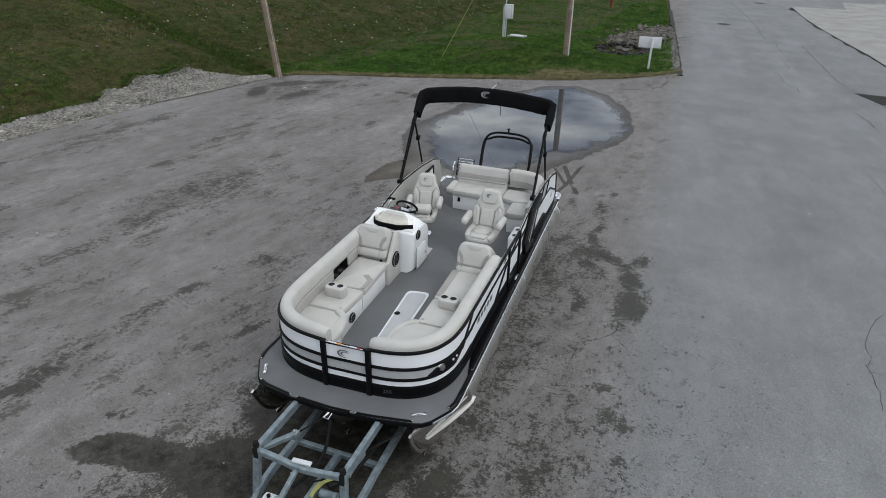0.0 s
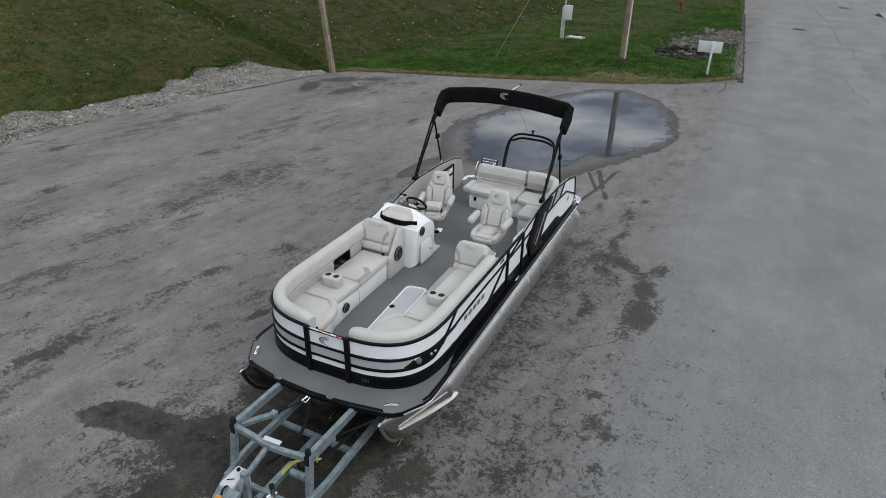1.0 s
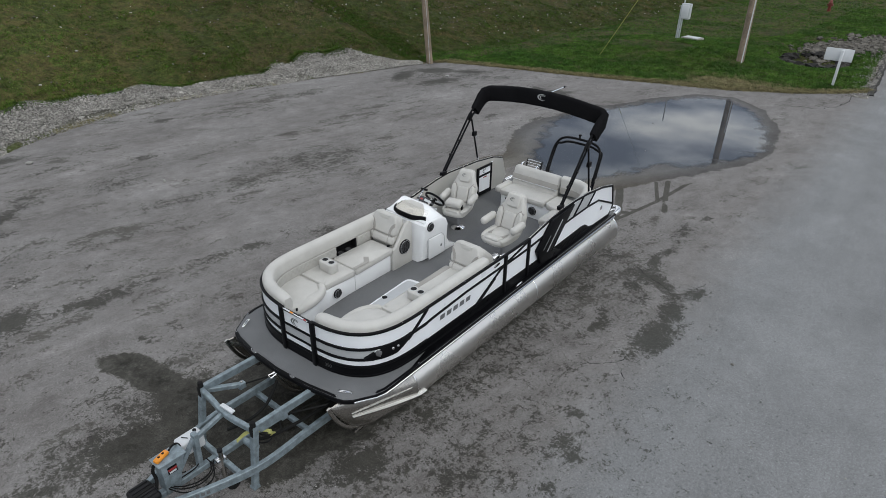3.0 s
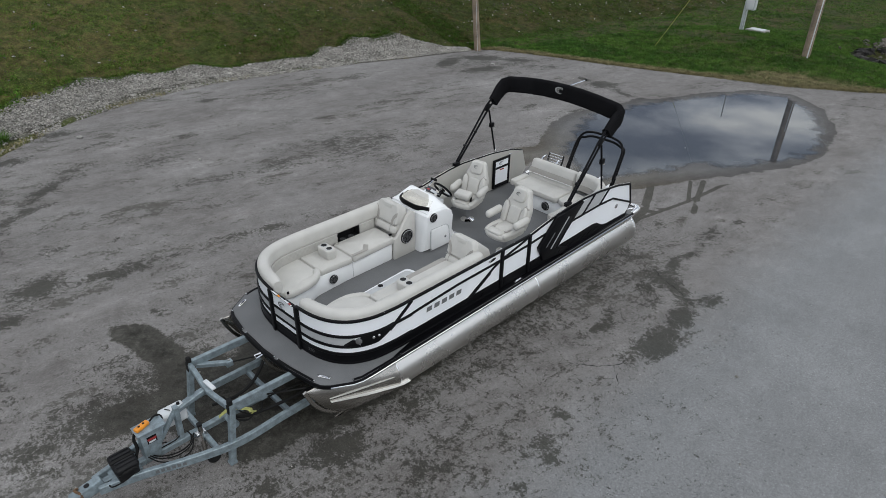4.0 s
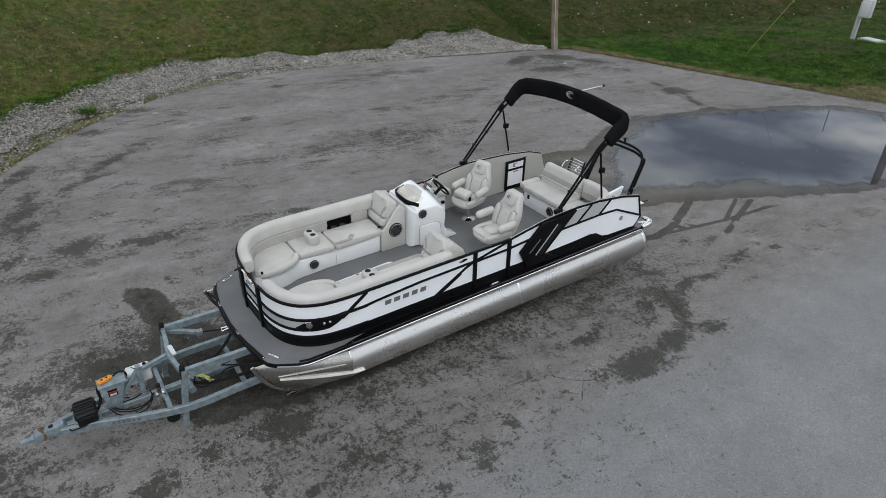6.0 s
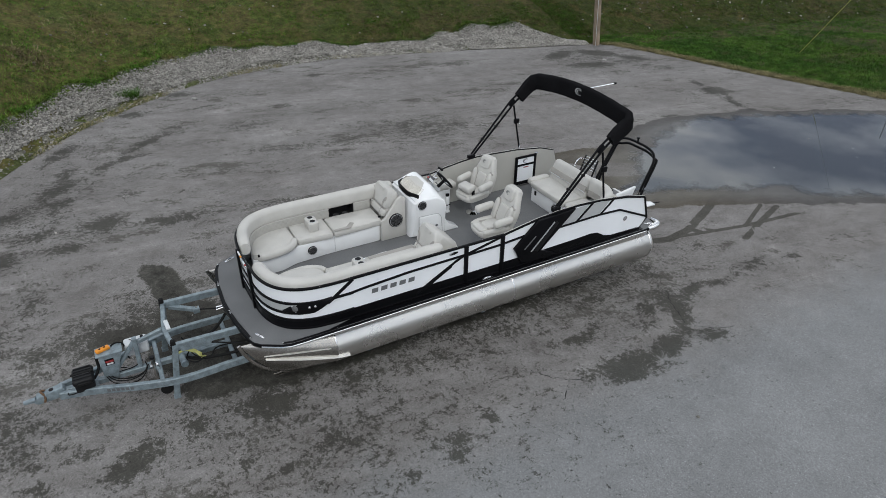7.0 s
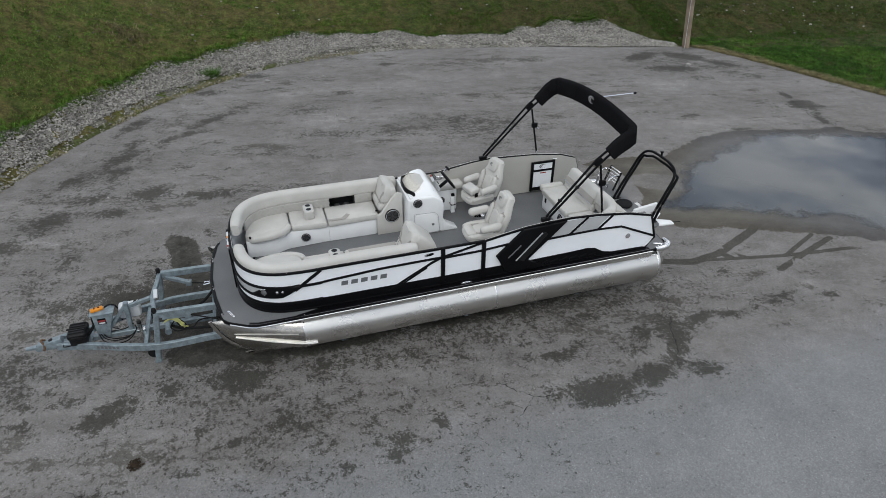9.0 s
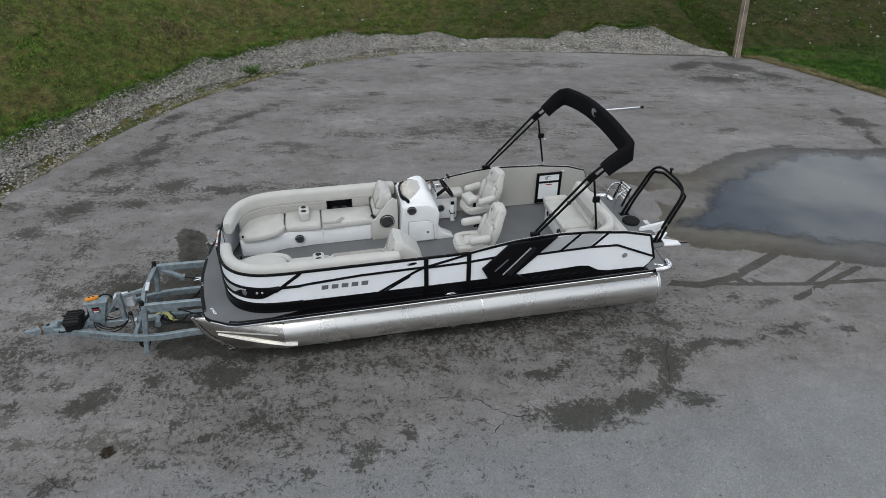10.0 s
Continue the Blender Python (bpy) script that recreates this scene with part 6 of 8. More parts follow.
quilt(lounge_s, [Vector((STX, y, 0)) for y in (7.26, 7.4, 7.56)], 1, 0.155, SEAT - 0.02, 1.57)
bolster_seam(lounge_s, path_s[4:-3], 1, 1.57, 0.175)
lounge_back(lounge_s, -3.935, 7.58, SEAT, 0.53)
part("side_panel", prism(BM(), [(7.53, DECK), (7.975, DECK), (7.975, 1.74), (7.90, 1.78), (7.82, 1.72), (7.60, 1.42), (7.53, 1.40)], "x", -3.665, -3.60, 0.012), M_VINYL, lounge_s)
part("rear_shell", box(BM(), -4.27, -4.19, 7.60, 7.97, DECK, 1.60, 0.02), M_VINYL, lounge_s)
speaker(lounge_s, (-3.60, 7.79, 1.37), (1, 0, 0), 0.125)
speaker(lounge_s, (-3.60, 6.33, 1.20), (1, 0, 0), 0.075)
part("base_seam", bar(BM(), (-3.636, 6.72, DECK + 0.02), (-3.636, 6.72, SEAT - 0.11), 0.006, 0.004, 0.001), M_GREYPANEL, lounge_s)
part("storage_recess", box(BM(), -4.284, -4.262, 6.83, 7.25, SEAT - 0.05, SEAT + 0.15, 0.004), M_PLASTIC, lounge_s, "open black storage recess")
part("recess_floor", box(BM(), -4.28, -4.10, 6.83, 7.25, SEAT - 0.06, SEAT - 0.035, 0.004), M_PLASTIC, lounge_s)
for y in (6.83, 7.25):
    part("recess_cheek", box(BM(), -4.28, -4.14, y - 0.008, y + 0.008, SEAT - 0.05, SEAT + 0.145, 0.003), M_PLASTIC, lounge_s)
for y in (6.96, 7.12):
    part("cup_ring", lathe(BM(), [(0.048, 0), (0.048, 0.012), (0.040, 0.014), (0.037, 0.004), (0.002, 0.003)], (-4.19, y, SEAT - 0.035), (0, 0, 1), 18), M_CONE, lounge_s)
part("seat_latch", box(BM(), -3.75, -3.71, 7.53, 7.57, SEAT, SEAT + 0.02, 0.005), M_BLACK, lounge_s)
part("seat_latch", box(BM(), -3.44, -3.42, 5.45, 5.48, SEAT, SEAT + 0.04, 0.005), M_BLACK, lounge_s)
cup_box(-3.88, 6.44, SEAT + 0.012, 0.29, 0.17, 0.15, 0, "vinyl cup holder block standing on the lounge seat")

# port lounge, its seat a little higher than the other
SEAT_P = 1.495
lounge_p = thing("bow_lounge", "narrow light grey vinyl bow lounge along the black rail", "bench seat", "bow lounges")
p_base = rounded([(-2.60, 7.62), (-1.98, 7.62), (-1.98, 5.9), (-2.16, 5.48), (-2.70, 5.42), (-2.74, 5.80), (-2.62, 6.1), (-2.59, 6.6)], 0.08)
part("lounge_base", prism(BM(), p_base, "z", DECK + 0.001, SEAT_P - 0.10, 0.012), M_WHITE, lounge_p, "white moulded seat base")
piped("seat_cushion", lounge_p, rounded([(-2.06, 6.16), (-2.09, 5.76), (-2.24, 5.49), (-2.66, 5.42), (-2.78, 5.66), (-2.76, 5.90), (-2.66, 6.08), (-2.56, 6.16)], 0.06), SEAT_P - 0.11, SEAT_P)
piped("seat_cushion", lounge_p, rounded([(-2.06, 6.18), (-2.58, 6.18), (-2.58, 6.78), (-2.06, 6.78)], 0.04), SEAT_P - 0.11, SEAT_P)
piped("seat_cushion", lounge_p, rounded([(-2.06, 6.795), (-2.585, 6.795), (-2.60, 7.62), (-2.06, 7.62)], 0.04), SEAT_P - 0.11, SEAT_P)
arm_roll(lounge_p, [(-2.56, 6.20), (-2.68, 6.12), (-2.75, 5.98), (-2.75, 5.80), (-2.72, 5.62), (-2.66, 5.50)], -0.045, 0.13, 0.10)
part("seat_inlay", prism(BM(), [(-2.565, 6.85), (-2.575, 7.58), (-2.48, 7.58), (-2.48, 6.85)], "z", SEAT_P + 0.006, SEAT_P + 0.013, 0.002), M_VINYLDARK, lounge_p)
path_p = run(PORT_BOW, -1.90, (6.7, 7.1, 7.4, 7.6, 7.70, 7.76, 7.78))
bolster(lounge_p, path_p, -1, 1.665, 0.165, 0.25, "thick padded bolster along the fence")
quilt(lounge_p, path_p[6:-4], -1, 0.15, SEAT - 0.02, 1.57)
bolster_seam(lounge_p, path_p[4:-3], -1, 1.57, 0.175)
lounge_back(lounge_p, -2.315, 7.60, SEAT, 0.50, 0.56)
part("rear_shell", box(BM(), -2.07, -1.96, 7.62, 8.10, DECK, 1.58, 0.04), M_VINYL, lounge_p)
part("seat_latch", box(BM(), -2.72, -2.69, 5.48, 5.51, SEAT_P, SEAT_P + 0.04, 0.005), M_BLACK, lounge_p)
cup_box(-2.305, 6.625, SEAT_P + 0.012, 0.27, 0.17, 0.135, 0, "vinyl cup holder block beside the port rail")

# flush locker lid in the deck
M_TREAD = mat("pale_grey_tread", (0.50, 0.515, 0.53), 0.6, vary=0.06, vscale=6, grain=0.06)
lid = thing("locker_lid", "white ribbed locker lid set in the grey deck", "hatch")
lp = rounded([(-3.17, 5.98), (-3.27, 7.50), (-2.92, 7.55), (-2.87, 6.02)], 0.10, 4)
part("lid_panel", prism(BM(), lp, "z", DECK, DECK + 0.016, 0.006), M_PANEL, lid)
part("lid_tread", prism(BM(), [(-3.055 + (x + 3.055) * 0.80, 6.73 + (y - 6.73) * 0.93) for x, y in lp], "z", DECK + 0.016, DECK + 0.020, 0.003), M_TREAD, lid)
part("lid_latch", lathe(BM(), [(0.042, 0.016), (0.042, 0.024), (0.03, 0.027), (0.001, 0.027)], (-3.165, 6.86, DECK), (0, 0, 1), 18), M_BLACK, lid)
for i in range(4):
    part("tread_rib", bar(BM(), (-3.10 + 0.05 * i, 6.30, DECK + 0.021), (-3.12 + 0.05 * i, 6.62, DECK + 0.021), 0.012, 0.004, 0.001), M_TREAD, lid)


def captain_chair():
    """A swivel helm chair, facing -y, standing at the origin."""
    c = thing("captain_chair", "light grey vinyl captain's chair with armrests on a chrome pedestal", "chair", "captain's chairs")
    part("floor_plate", lathe(BM(), [(0.15, 0), (0.15, 0.012), (0.09, 0.03), (0.05, 0.045)], k=24), M_CHROME, c, "round chrome floor plate")
    part("pedestal", lathe(BM(), [(0.045, 0.03), (0.045, 0.30), (0.06, 0.31), (0.06, 0.34)], k=18), M_CHROME, c)
    part("swivel_plate", box(BM(), -0.16, 0.16, -0.15, 0.17, 0.325, 0.355, 0.01), M_BLACK, c)
    sp = rounded([(-0.26, 0.24), (-0.275, -0.10), (-0.25, -0.28), (-0.13, -0.345), (0.13, -0.345), (0.25, -0.28), (0.275, -0.10), (0.26, 0.24)], 0.08)
    seat = part("seat", cushion(BM(), sp, 0.345, 0.465, 0.055), M_VINYL, c)
    part("seat_centre", cushion(BM(), rounded([(-0.155, 0.20), (-0.165, -0.16), (0.165, -0.16), (0.155, 0.20)], 0.05), 0.43, 0.482, 0.02), M_VINYL, seat)
    part("bolster_roll", cushion(BM(), rounded([(-0.17, -0.165), (-0.15, -0.325), (0.15, -0.325), (0.17, -0.165)], 0.05), 0.43, 0.495, 0.03), M_VINYL, seat)
    for s in (-1, 1):
        side_ = smooth_path([(s * 0.225, 0.20, 0.455), (s * 0.232, 0.0, 0.455), (s * 0.222, -0.18, 0.45), (s * 0.185, -0.29, 0.435)], 4)
        part("side_bolster", sweep(BM(), side_, lambda i, k_=len(side_): [(a * f, b * f) for f in ((0.7 if i in (0, k_ - 1) else 1.0),) for a, b in rrect(0.10, 0.09, 0.038, 3)]), M_VINYL, seat)
        part("seat_inlay", prism(BM(), [(s * 0.165, -0.02), (s * 0.18, -0.17), (s * 0.10, -0.165)], "z", 0.482, 0.488, 0.001), M_VINYLDARK, seat, "taupe vinyl inlay")
    m = pose(0, 0.20, 0.42, -20, 0, 0)
    back = part("backrest", cushion_back(m), M_VINYL, c)

    def raised(poly, y0, y1, r):
        bm = prism(BM(), rounded(poly, 0.035, 3), "y", y0, y1, r, 3)
        bmesh.ops.transform(bm, matrix=m, verts=bm.verts[:])
        return bm
    part("back_centre", raised([(-0.125, 0.05), (-0.13, 0.30), (-0.11, 0.345), (0.11, 0.345), (0.13, 0.30), (0.125, 0.05)], -0.102, -0.03, 0.02), M_VINYL, back)
    part("headrest", raised([(-0.11, 0.435), (-0.15, 0.52), (-0.145, 0.63), (-0.11, 0.665), (0.11, 0.665), (0.145, 0.63), (0.15, 0.52), (0.11, 0.435)], -0.112, -0.03, 0.028), M_VINYL, back)
    for s in (-1, 1):
        part("side_wing", raised([(s * 0.142, 0.03), (s * 0.148, 0.31), (s * 0.20, 0.40), (s * 0.262, 0.365), (s * 0.275, 0.18), (s * 0.25, 0.02)][::s], -0.125, -0.02, 0.035), M_VINYL, back)
        seam = [m @ Vector((s * a, -0.085 - 0.002, b)) for a, b in ((0.134, 0.05), (0.139, 0.31), (0.18, 0.385), (0.225, 0.425))]
        part("shoulder_seam", tube(BM(), seam, 0.006, 5), M_VINYLDARK, back)
        part("shoulder_inlay", raised([(s * 0.15, 0.335), (s * 0.19, 0.41), (s * 0.262, 0.385), (s * 0.272, 0.355), (s * 0.20, 0.375)][::s], -0.088, -0.03, 0.004), M_VINYLDARK, back, "taupe vinyl inlay")
    swirl(m @ Vector((0, -0.114, 0.565)), (1, 0, 0), (0, 0.25, 1), 0.042, M_LOGO, back)
    for s in (-1, 1):
        arm = part("armrest", pad(BM(), 0.125, 0.38, 0.135, 0.060, pose(s * 0.325, 0.03, 0.575, 5, 0, 0)), M_VINYL, c)
        part("arm_hinge", bar(BM(), (s * 0.26, 0.20, 0.60), (s * 0.30, 0.16, 0.66), 0.04, 0.05, 0.012), M_VINYLDARK, arm)
    return c


def cushion_back(m):
    """Backrest shell: wide shoulders that narrow to the head."""
    bm = BM()
    prof = [(-0.25, 0.0), (-0.285, 0.18), (-0.28, 0.36), (-0.225, 0.48), (-0.19, 0.57), (-0.17, 0.65), (-0.11, 0.69), (0.11, 0.69), (0.17, 0.65), (0.19, 0.57), (0.225, 0.48), (0.28, 0.36), (0.285, 0.18), (0.25, 0.0)]
    prism(bm, prof, "y", -0.07, 0.08, 0.05, 4)
    bmesh.ops.transform(bm, matrix=m, verts=bm.verts[:])
    return bm


chair = captain_chair()
CHAIR_SIZE = Matrix.Diagonal((0.91, 0.94, 0.97, 1))
chair.matrix_basis = pose(-2.57, 9.03, DECK, 0, 0, -2) @ CHAIR_SIZE
chair_2 = copy_thing(chair, pose(-3.77, 9.41, DECK, 0, 0, 13) @ CHAIR_SIZE)
# a folded booster roll on the helm chair
part("booster_roll", pad(BM(), 0.36, 0.22, 0.12, 0.045, pose(0.0, -0.19, 0.535, 8, 0, 0)), M_VINYL, chair_2, "raised front bolster")

for k_ in (-0.17, 0.17):
    part("booster_hinge", box(BM(), k_ - 0.015, k_ + 0.015, -0.20, -0.14, 0.46, 0.57, 0.006), M_BLACK, chair_2)

# stern bench with port corner
stern = thing("stern_bench", "light grey vinyl stern bench with rolled backrest and white base", "bench seat")
part("bench_base", prism(BM(), [(-3.66, 10.62), (-3.66, 11.42), (-1.98, 11.42), (-1.98, 10.0), (-2.42, 10.0), (-2.42, 10.62)], "z", DECK + 0.001, SEAT - 0.10, 0.012), M_WHITE, stern, "white moulded bench base")
piped("seat_cushion", stern, rounded([(-3.68, 10.58), (-3.68, 11.06), (-2.71, 11.06), (-2.71, 10.58)], 0.05), SEAT - 0.11, SEAT)
piped("seat_cushion", stern, rounded([(-2.69, 10.60), (-2.69, 11.06), (-2.08, 11.04), (-2.08, 10.56), (-2.40, 10.50)], 0.07), SEAT - 0.11, SEAT)
piped("seat_cushion", stern, rounded([(-2.45, 9.96), (-2.45, 10.48), (-2.10, 10.52), (-2.10, 9.96)], 0.05), SEAT - 0.11, SEAT)
mb = pose(-3.215, 11.08, SEAT - 0.08, -20, 0, 0)
part("lower_back", pad(BM(), 1.0, 0.12, 0.18, 0.035, mb), M_VINYL, stern)
part("backrest_roll", pad(BM(), 1.03, 0.17, 0.28, 0.075, mb @ pose(0, 0.0, 0.15), 4), M_VINYL, stern, "thick rolled backrest")
part("roll_seam", tube(BM(), [mb @ Vector((-0.50, -0.084, 0.235)), mb @ Vector((0.50, -0.084, 0.235))], 0.008, 6), M_VINYLDARK, stern)
part("lower_band", pad(BM(), 1.0, 0.022, 0.105, 0.009, mb @ pose(0, -0.080, 0.150)), M_VINYLDARK, stern, "darker band along the lower front of the roll")
part("back_trim", bar(BM(), mb @ Vector((-0.505, -0.09, 0.15)), mb @ Vector((0.505, -0.09, 0.15)), 0.012, 0.012), M_POLISH, stern)
cpath = smooth_path([(-2.67, 11.17, 0), (-2.36, 11.17, 0), (-2.13, 11.06, 0), (-2.04, 10.88, 0), (-2.02, 10.6, 0), (-2.02, 10.2, 0), (-2.02, 9.98, 0)], 4)
part("corner_back", sweep(BM(), [p + Vector((0, 0, 1.62 - 0.10 * max(0, i - 10) / 14)) for i, p in enumerate(cpath)], lambda i: [(a, b) for a, b in rrect(0.15, 0.34 if i < 10 else 0.34 - 0.013 * (i - 10), 0.065, 4)]), M_VINYL, stern, "curved corner backrest")
part("corner_inlay", sweep(BM(), inset_path(cpath[:16], 1, 0.080), [(0.006, 1.47), (0.006, 1.585), (-0.006, 1.585), (-0.006, 1.47)]), M_VINYLDARK, stern)
part("rear_pad", pad(BM(), 1.45, 0.34, 0.16, 0.06, pose(-2.98, 11.36, 1.40, -34, 0, 0)), M_VINYL, stern, "sloping pad behind the backrest")
part("end_pad", pad(BM(), 0.13, 0.44, 0.12, 0.035, pose(-3.74, 10.82, SEAT - 0.09)), M_VINYL, stern, "stuffed pad at the open end")
speaker(stern, (-2.95, 10.62, 1.18), (0, -1, 0), 0.085)
part("power_switch", box(BM(), -3.56, -3.51, 10.605, 10.62, 1.20, 1.28, 0.004), M_BLACK, stern)


# white cup pod inside the port rail, aft of the gate
pod = thing("cup_holder_console", "white moulded cup holder pod inside the port rail", "cup holder")
part("pod_shell", prism(BM(), rounded([(-2.13, 8.93), (-1.95, 8.93), (-1.95, 9.42), (-2.13, 9.42)], 0.06), "z", DECK + 0.001, 1.47, 0.025, 3), M_WHITE, pod)
for y in (9.06, 9.28):
    part("cup_ring", lathe(BM(), [(0.05, 0), (0.05, 0.006), (0.040, 0.008), (0.038, 0.003), (0.002, 0.002)], (-2.04, y, 1.47), (0, 0, 1), 18), M_SILVER, pod)
    part("cup_well", lathe(BM(), [(0.039, 0.003), (0.039, 0.0065), (0.001, 0.0065)], (-2.04, y, 1.47), (0, 0, 1), 18), M_PLASTIC, pod)


# ---------- helm console ----------
helm = thing("helm_console", "white moulded helm console with smoked windscreen and locker door", "console")
body = [(7.99, DECK + 0.001), (8.62, DECK + 0.001), (8.63, 1.30), (8.65, 1.54), (8.60, 1.65), (8.46, 1.735), (8.10, 1.755), (8.03, 1.70)]
bm = BM()
prism(bm, body, "x", -4.27, -3.385, 0.035, 3)
for v in bm.verts:
    if v.co.x > -3.6 and v.co.y < 8.06:
        v.co.x -= 0.10 * (8.06 - v.co.y) / 0.07
part("console_body", bm, M_WHITE, helm)
part("kick_flange", prism(BM(), [(8.58, DECK + 0.001), (8.90, DECK + 0.001), (8.88, DECK + 0.03), (8.70, 1.16), (8.60, 1.34)], "x", -3.60, -3.40, 0.02), M_WHITE, helm)


def cowl_height(u, v):
    """Height of the moulded dash over the console top; u across from starboard, v from bow to stern."""
    across = min(1.0, u / 0.10) ** 0.6 * min(1.0, (1 - u) / 0.30) ** 0.7 * (1.0 - 0.22 * u)
    along = math.sin(math.pi * min(1.0, v / 0.62) * 0.5) ** 0.9 if v < 0.62 else max(0.0, 1 - ((v - 0.62) / 0.38) ** 2.2)
    return 0.15 * across * along


def cowl_patch(u0, u1, v0, v1, lift, skirt, taper=0.0):
    bm = BM()
    rows_ = []
    for i in range(19):
        row = []
        for j in range(19):
            v = v0 + (v1 - v0) * j / 18
            narrow = 1 - taper * (2 * abs(j / 18 - 0.35)) ** 1.5
            u = (u0 + u1) / 2 + (u1 - u0) * (i / 18 - 0.5) * narrow
            row.append(bm.verts.new((-4.25 + 0.83 * u, 8.06 + 0.57 * v, 1.745 + lift + cowl_height(u, v) - 0.13 * max(0.0, (v - 0.6) / 0.4) ** 1.6)))
        rows_.append(row)
    for a, b in zip(rows_, rows_[1:]):
        for j in range(18):
            bm.faces.new((a[j], b[j], b[j + 1], a[j + 1]))
    rim_ = rows_[0][:] + [r_[-1] for r_ in rows_[1:]] + rows_[-1][-2::-1] + [r_[0] for r_ in rows_[-2:0:-1]]
    low_ = [bm.verts.new(w.co - Vector((0, 0, skirt))) for w in rim_]
    for i in range(len(rim_)):
        k = (i + 1) % len(rim_)
        bm.faces.new((rim_[i], rim_[k], low_[k], low_[i]))
    bm.faces.new(low_)
    return bm


part("dash_pod", cowl_patch(0.0, 1.0, 0.0, 1.0, 0.0, 0.02), M_WHITE, helm, "flowing white dash cowl")
part("dash_inset", cowl_patch(0.15, 0.84, 0.05, 0.56, 0.006, 0.012, 0.38), M_VINYL, helm, "beige inset under the windscreen")
wpath = [Vector(p) for p in ((-4.15, 8.29, 1.80), (-4.125, 8.17, 1.79), (-4.09, 8.095, 1.785), (-3.98, 8.058, 1.78), (-3.84, 8.05, 1.778), (-3.70, 8.05, 1.775), (-3.60, 8.075, 1.775), (-3.52, 8.115, 1.775), (-3.45, 8.145, 1.775))]
part("windscreen_base", sweep(BM(), wpath, rrect(0.03, 0.085, 0.01, 2)), M_BLACK, helm, "black windscreen base strip")
bm = BM()
sweep(bm, [p + Vector((0, 0.015, 0.03)) for p in wpath], lambda i: [(0.003, 0), (0.003 - 0.12, 0.06 + 0.07 * math.sin(math.pi * i / 8)), (-0.003 - 0.12, 0.06 + 0.07 * math.sin(math.pi * i / 8)), (-0.003, 0)])
ob = part("windscreen", bm, M_GLASS, helm, "low smoked acrylic windscreen")
ob.visible_shadow = False
door = part("locker_door", prism(BM(), rounded([(8.13, DECK + 0.03), (8.55, DECK + 0.03), (8.52, 1.36), (8.46, 1.42), (8.13, 1.43)], 0.03), "x", -3.386, -3.372, 0.006), M_WHITE, helm)
bm = BM()
loop_ = [(-3.383, y, z) for y, z in rounded([(8.115, DECK + 0.02), (8.565, DECK + 0.02), (8.535, 1.37), (8.47, 1.435), (8.115, 1.445)], 0.03)]
tube(bm, loop_ + loop_[:1], 0.004, 5)
part("door_gasket", bm, M_GREYPANEL, door)
part("door_latch", lathe(BM(), [(0.024, 0), (0.024, 0.008), (0.012, 0.012), (0.001, 0.012)], (-3.372, 8.44, 1.22), (1, 0, 0), 16), M_CHROME, door, "round chrome latch")
speaker(helm, (-3.386, 8.18, 1.645), (1, 0, 0), 0.078)
# dash face towards the driver
for i, (x, z, r) in enumerate(((-4.02, 1.80, 0.045), (-3.88, 1.805, 0.045), (-3.74, 1.79, 0.03))):
    part("gauge", lathe(BM(), [(r, 0), (r, 0.012), (r * 0.85, 0.016), (0.001, 0.013)], (x, 8.625 - (z - 1.80) * 0.8, z), (0, 0.8, 0.6), 18), M_LENS, helm)
part("display_screen", box(BM(), -0.10, 0.10, -0.008, 0.008, -0.05, 0.05, 0.006, m=pose(-3.88, 8.60, 1.835, -35, 0, 0)), M_LENS, helm)
part("warning_label", box(BM(), -0.026, 0.026, -0.003, 0.003, -0.014, 0.014, 0.0, m=pose(-3.90, 8.56, 1.862, -55, 0, 0)), M_RED, helm)
part("label_bar", box(BM(), -0.07, 0.07, -0.003, 0.003, -0.02, 0.02, 0.0, m=pose(-3.76, 8.55, 1.862, -55, 8, 0)), M_SILVER, helm)
for k_ in range(3):
    part("chrome_knob", lathe(BM(), [(0.018, 0), (0.018, 0.02), (0.012, 0.03), (0.001, 0.031)], (-3.56 + 0.01 * k_, 8.36 + 0.06 * k_, 1.785 - 0.018 * k_), (0.4, 0.3, 0.8), 12), M_CHROME, helm)
part("switch_panel", box(BM(), -0.16, 0.16, -0.006, 0.006, -0.03, 0.03, 0.004, m=pose(-3.80, 8.64, 1.70, -35, 0, 0)), M_SILVER, helm)
for i in range(5):
    part("rocker_switch", box(BM(), -0.013, 0.013, -0.012, 0.006, -0.018, 0.018, 0.003, m=pose(-3.92 + 0.055 * i, 8.652, 1.703, -35, 0, 0)), M_BLACK, helm)
part("cup_ring", lathe(BM(), [(0.045, 0), (0.045, 0.01), (0.036, 0.012), (0.034, 0.004), (0.001, 0.004)], (-4.215, 8.44, 1.835), (-0.3, -0.1, 1), 18), M_CHROME, helm)
# steering wheel
wc, wa = Vector((-3.86, 8.86, 1.76)), Vector((0, 0.80, 0.60)).normalized()
ws, wu = ring_frame(wa)
rim = [wc + (ws * math.cos(2 * math.pi * i / 28) + wu * math.sin(2 * math.pi * i / 28)) * 0.175 for i in range(29)]
wheel = part("steering_wheel", tube(BM(), rim, 0.02, 8), M_BLACK, helm, "black steering wheel")
bm = BM()
for a in (90, 210, 330):
    d = ws * math.cos(radians(a)) + wu * math.sin(radians(a))
    bar(bm, wc - wa * 0.02, wc + d * 0.165, 0.03, 0.012)
part("wheel_spokes", bm, M_SILVER, wheel, "silver wheel spokes")
part("wheel_hub", lathe(BM(), [(0.045, -0.02), (0.05, 0.0), (0.03, 0.015), (0.001, 0.016)], wc, wa, 16), M_BLACK, wheel)
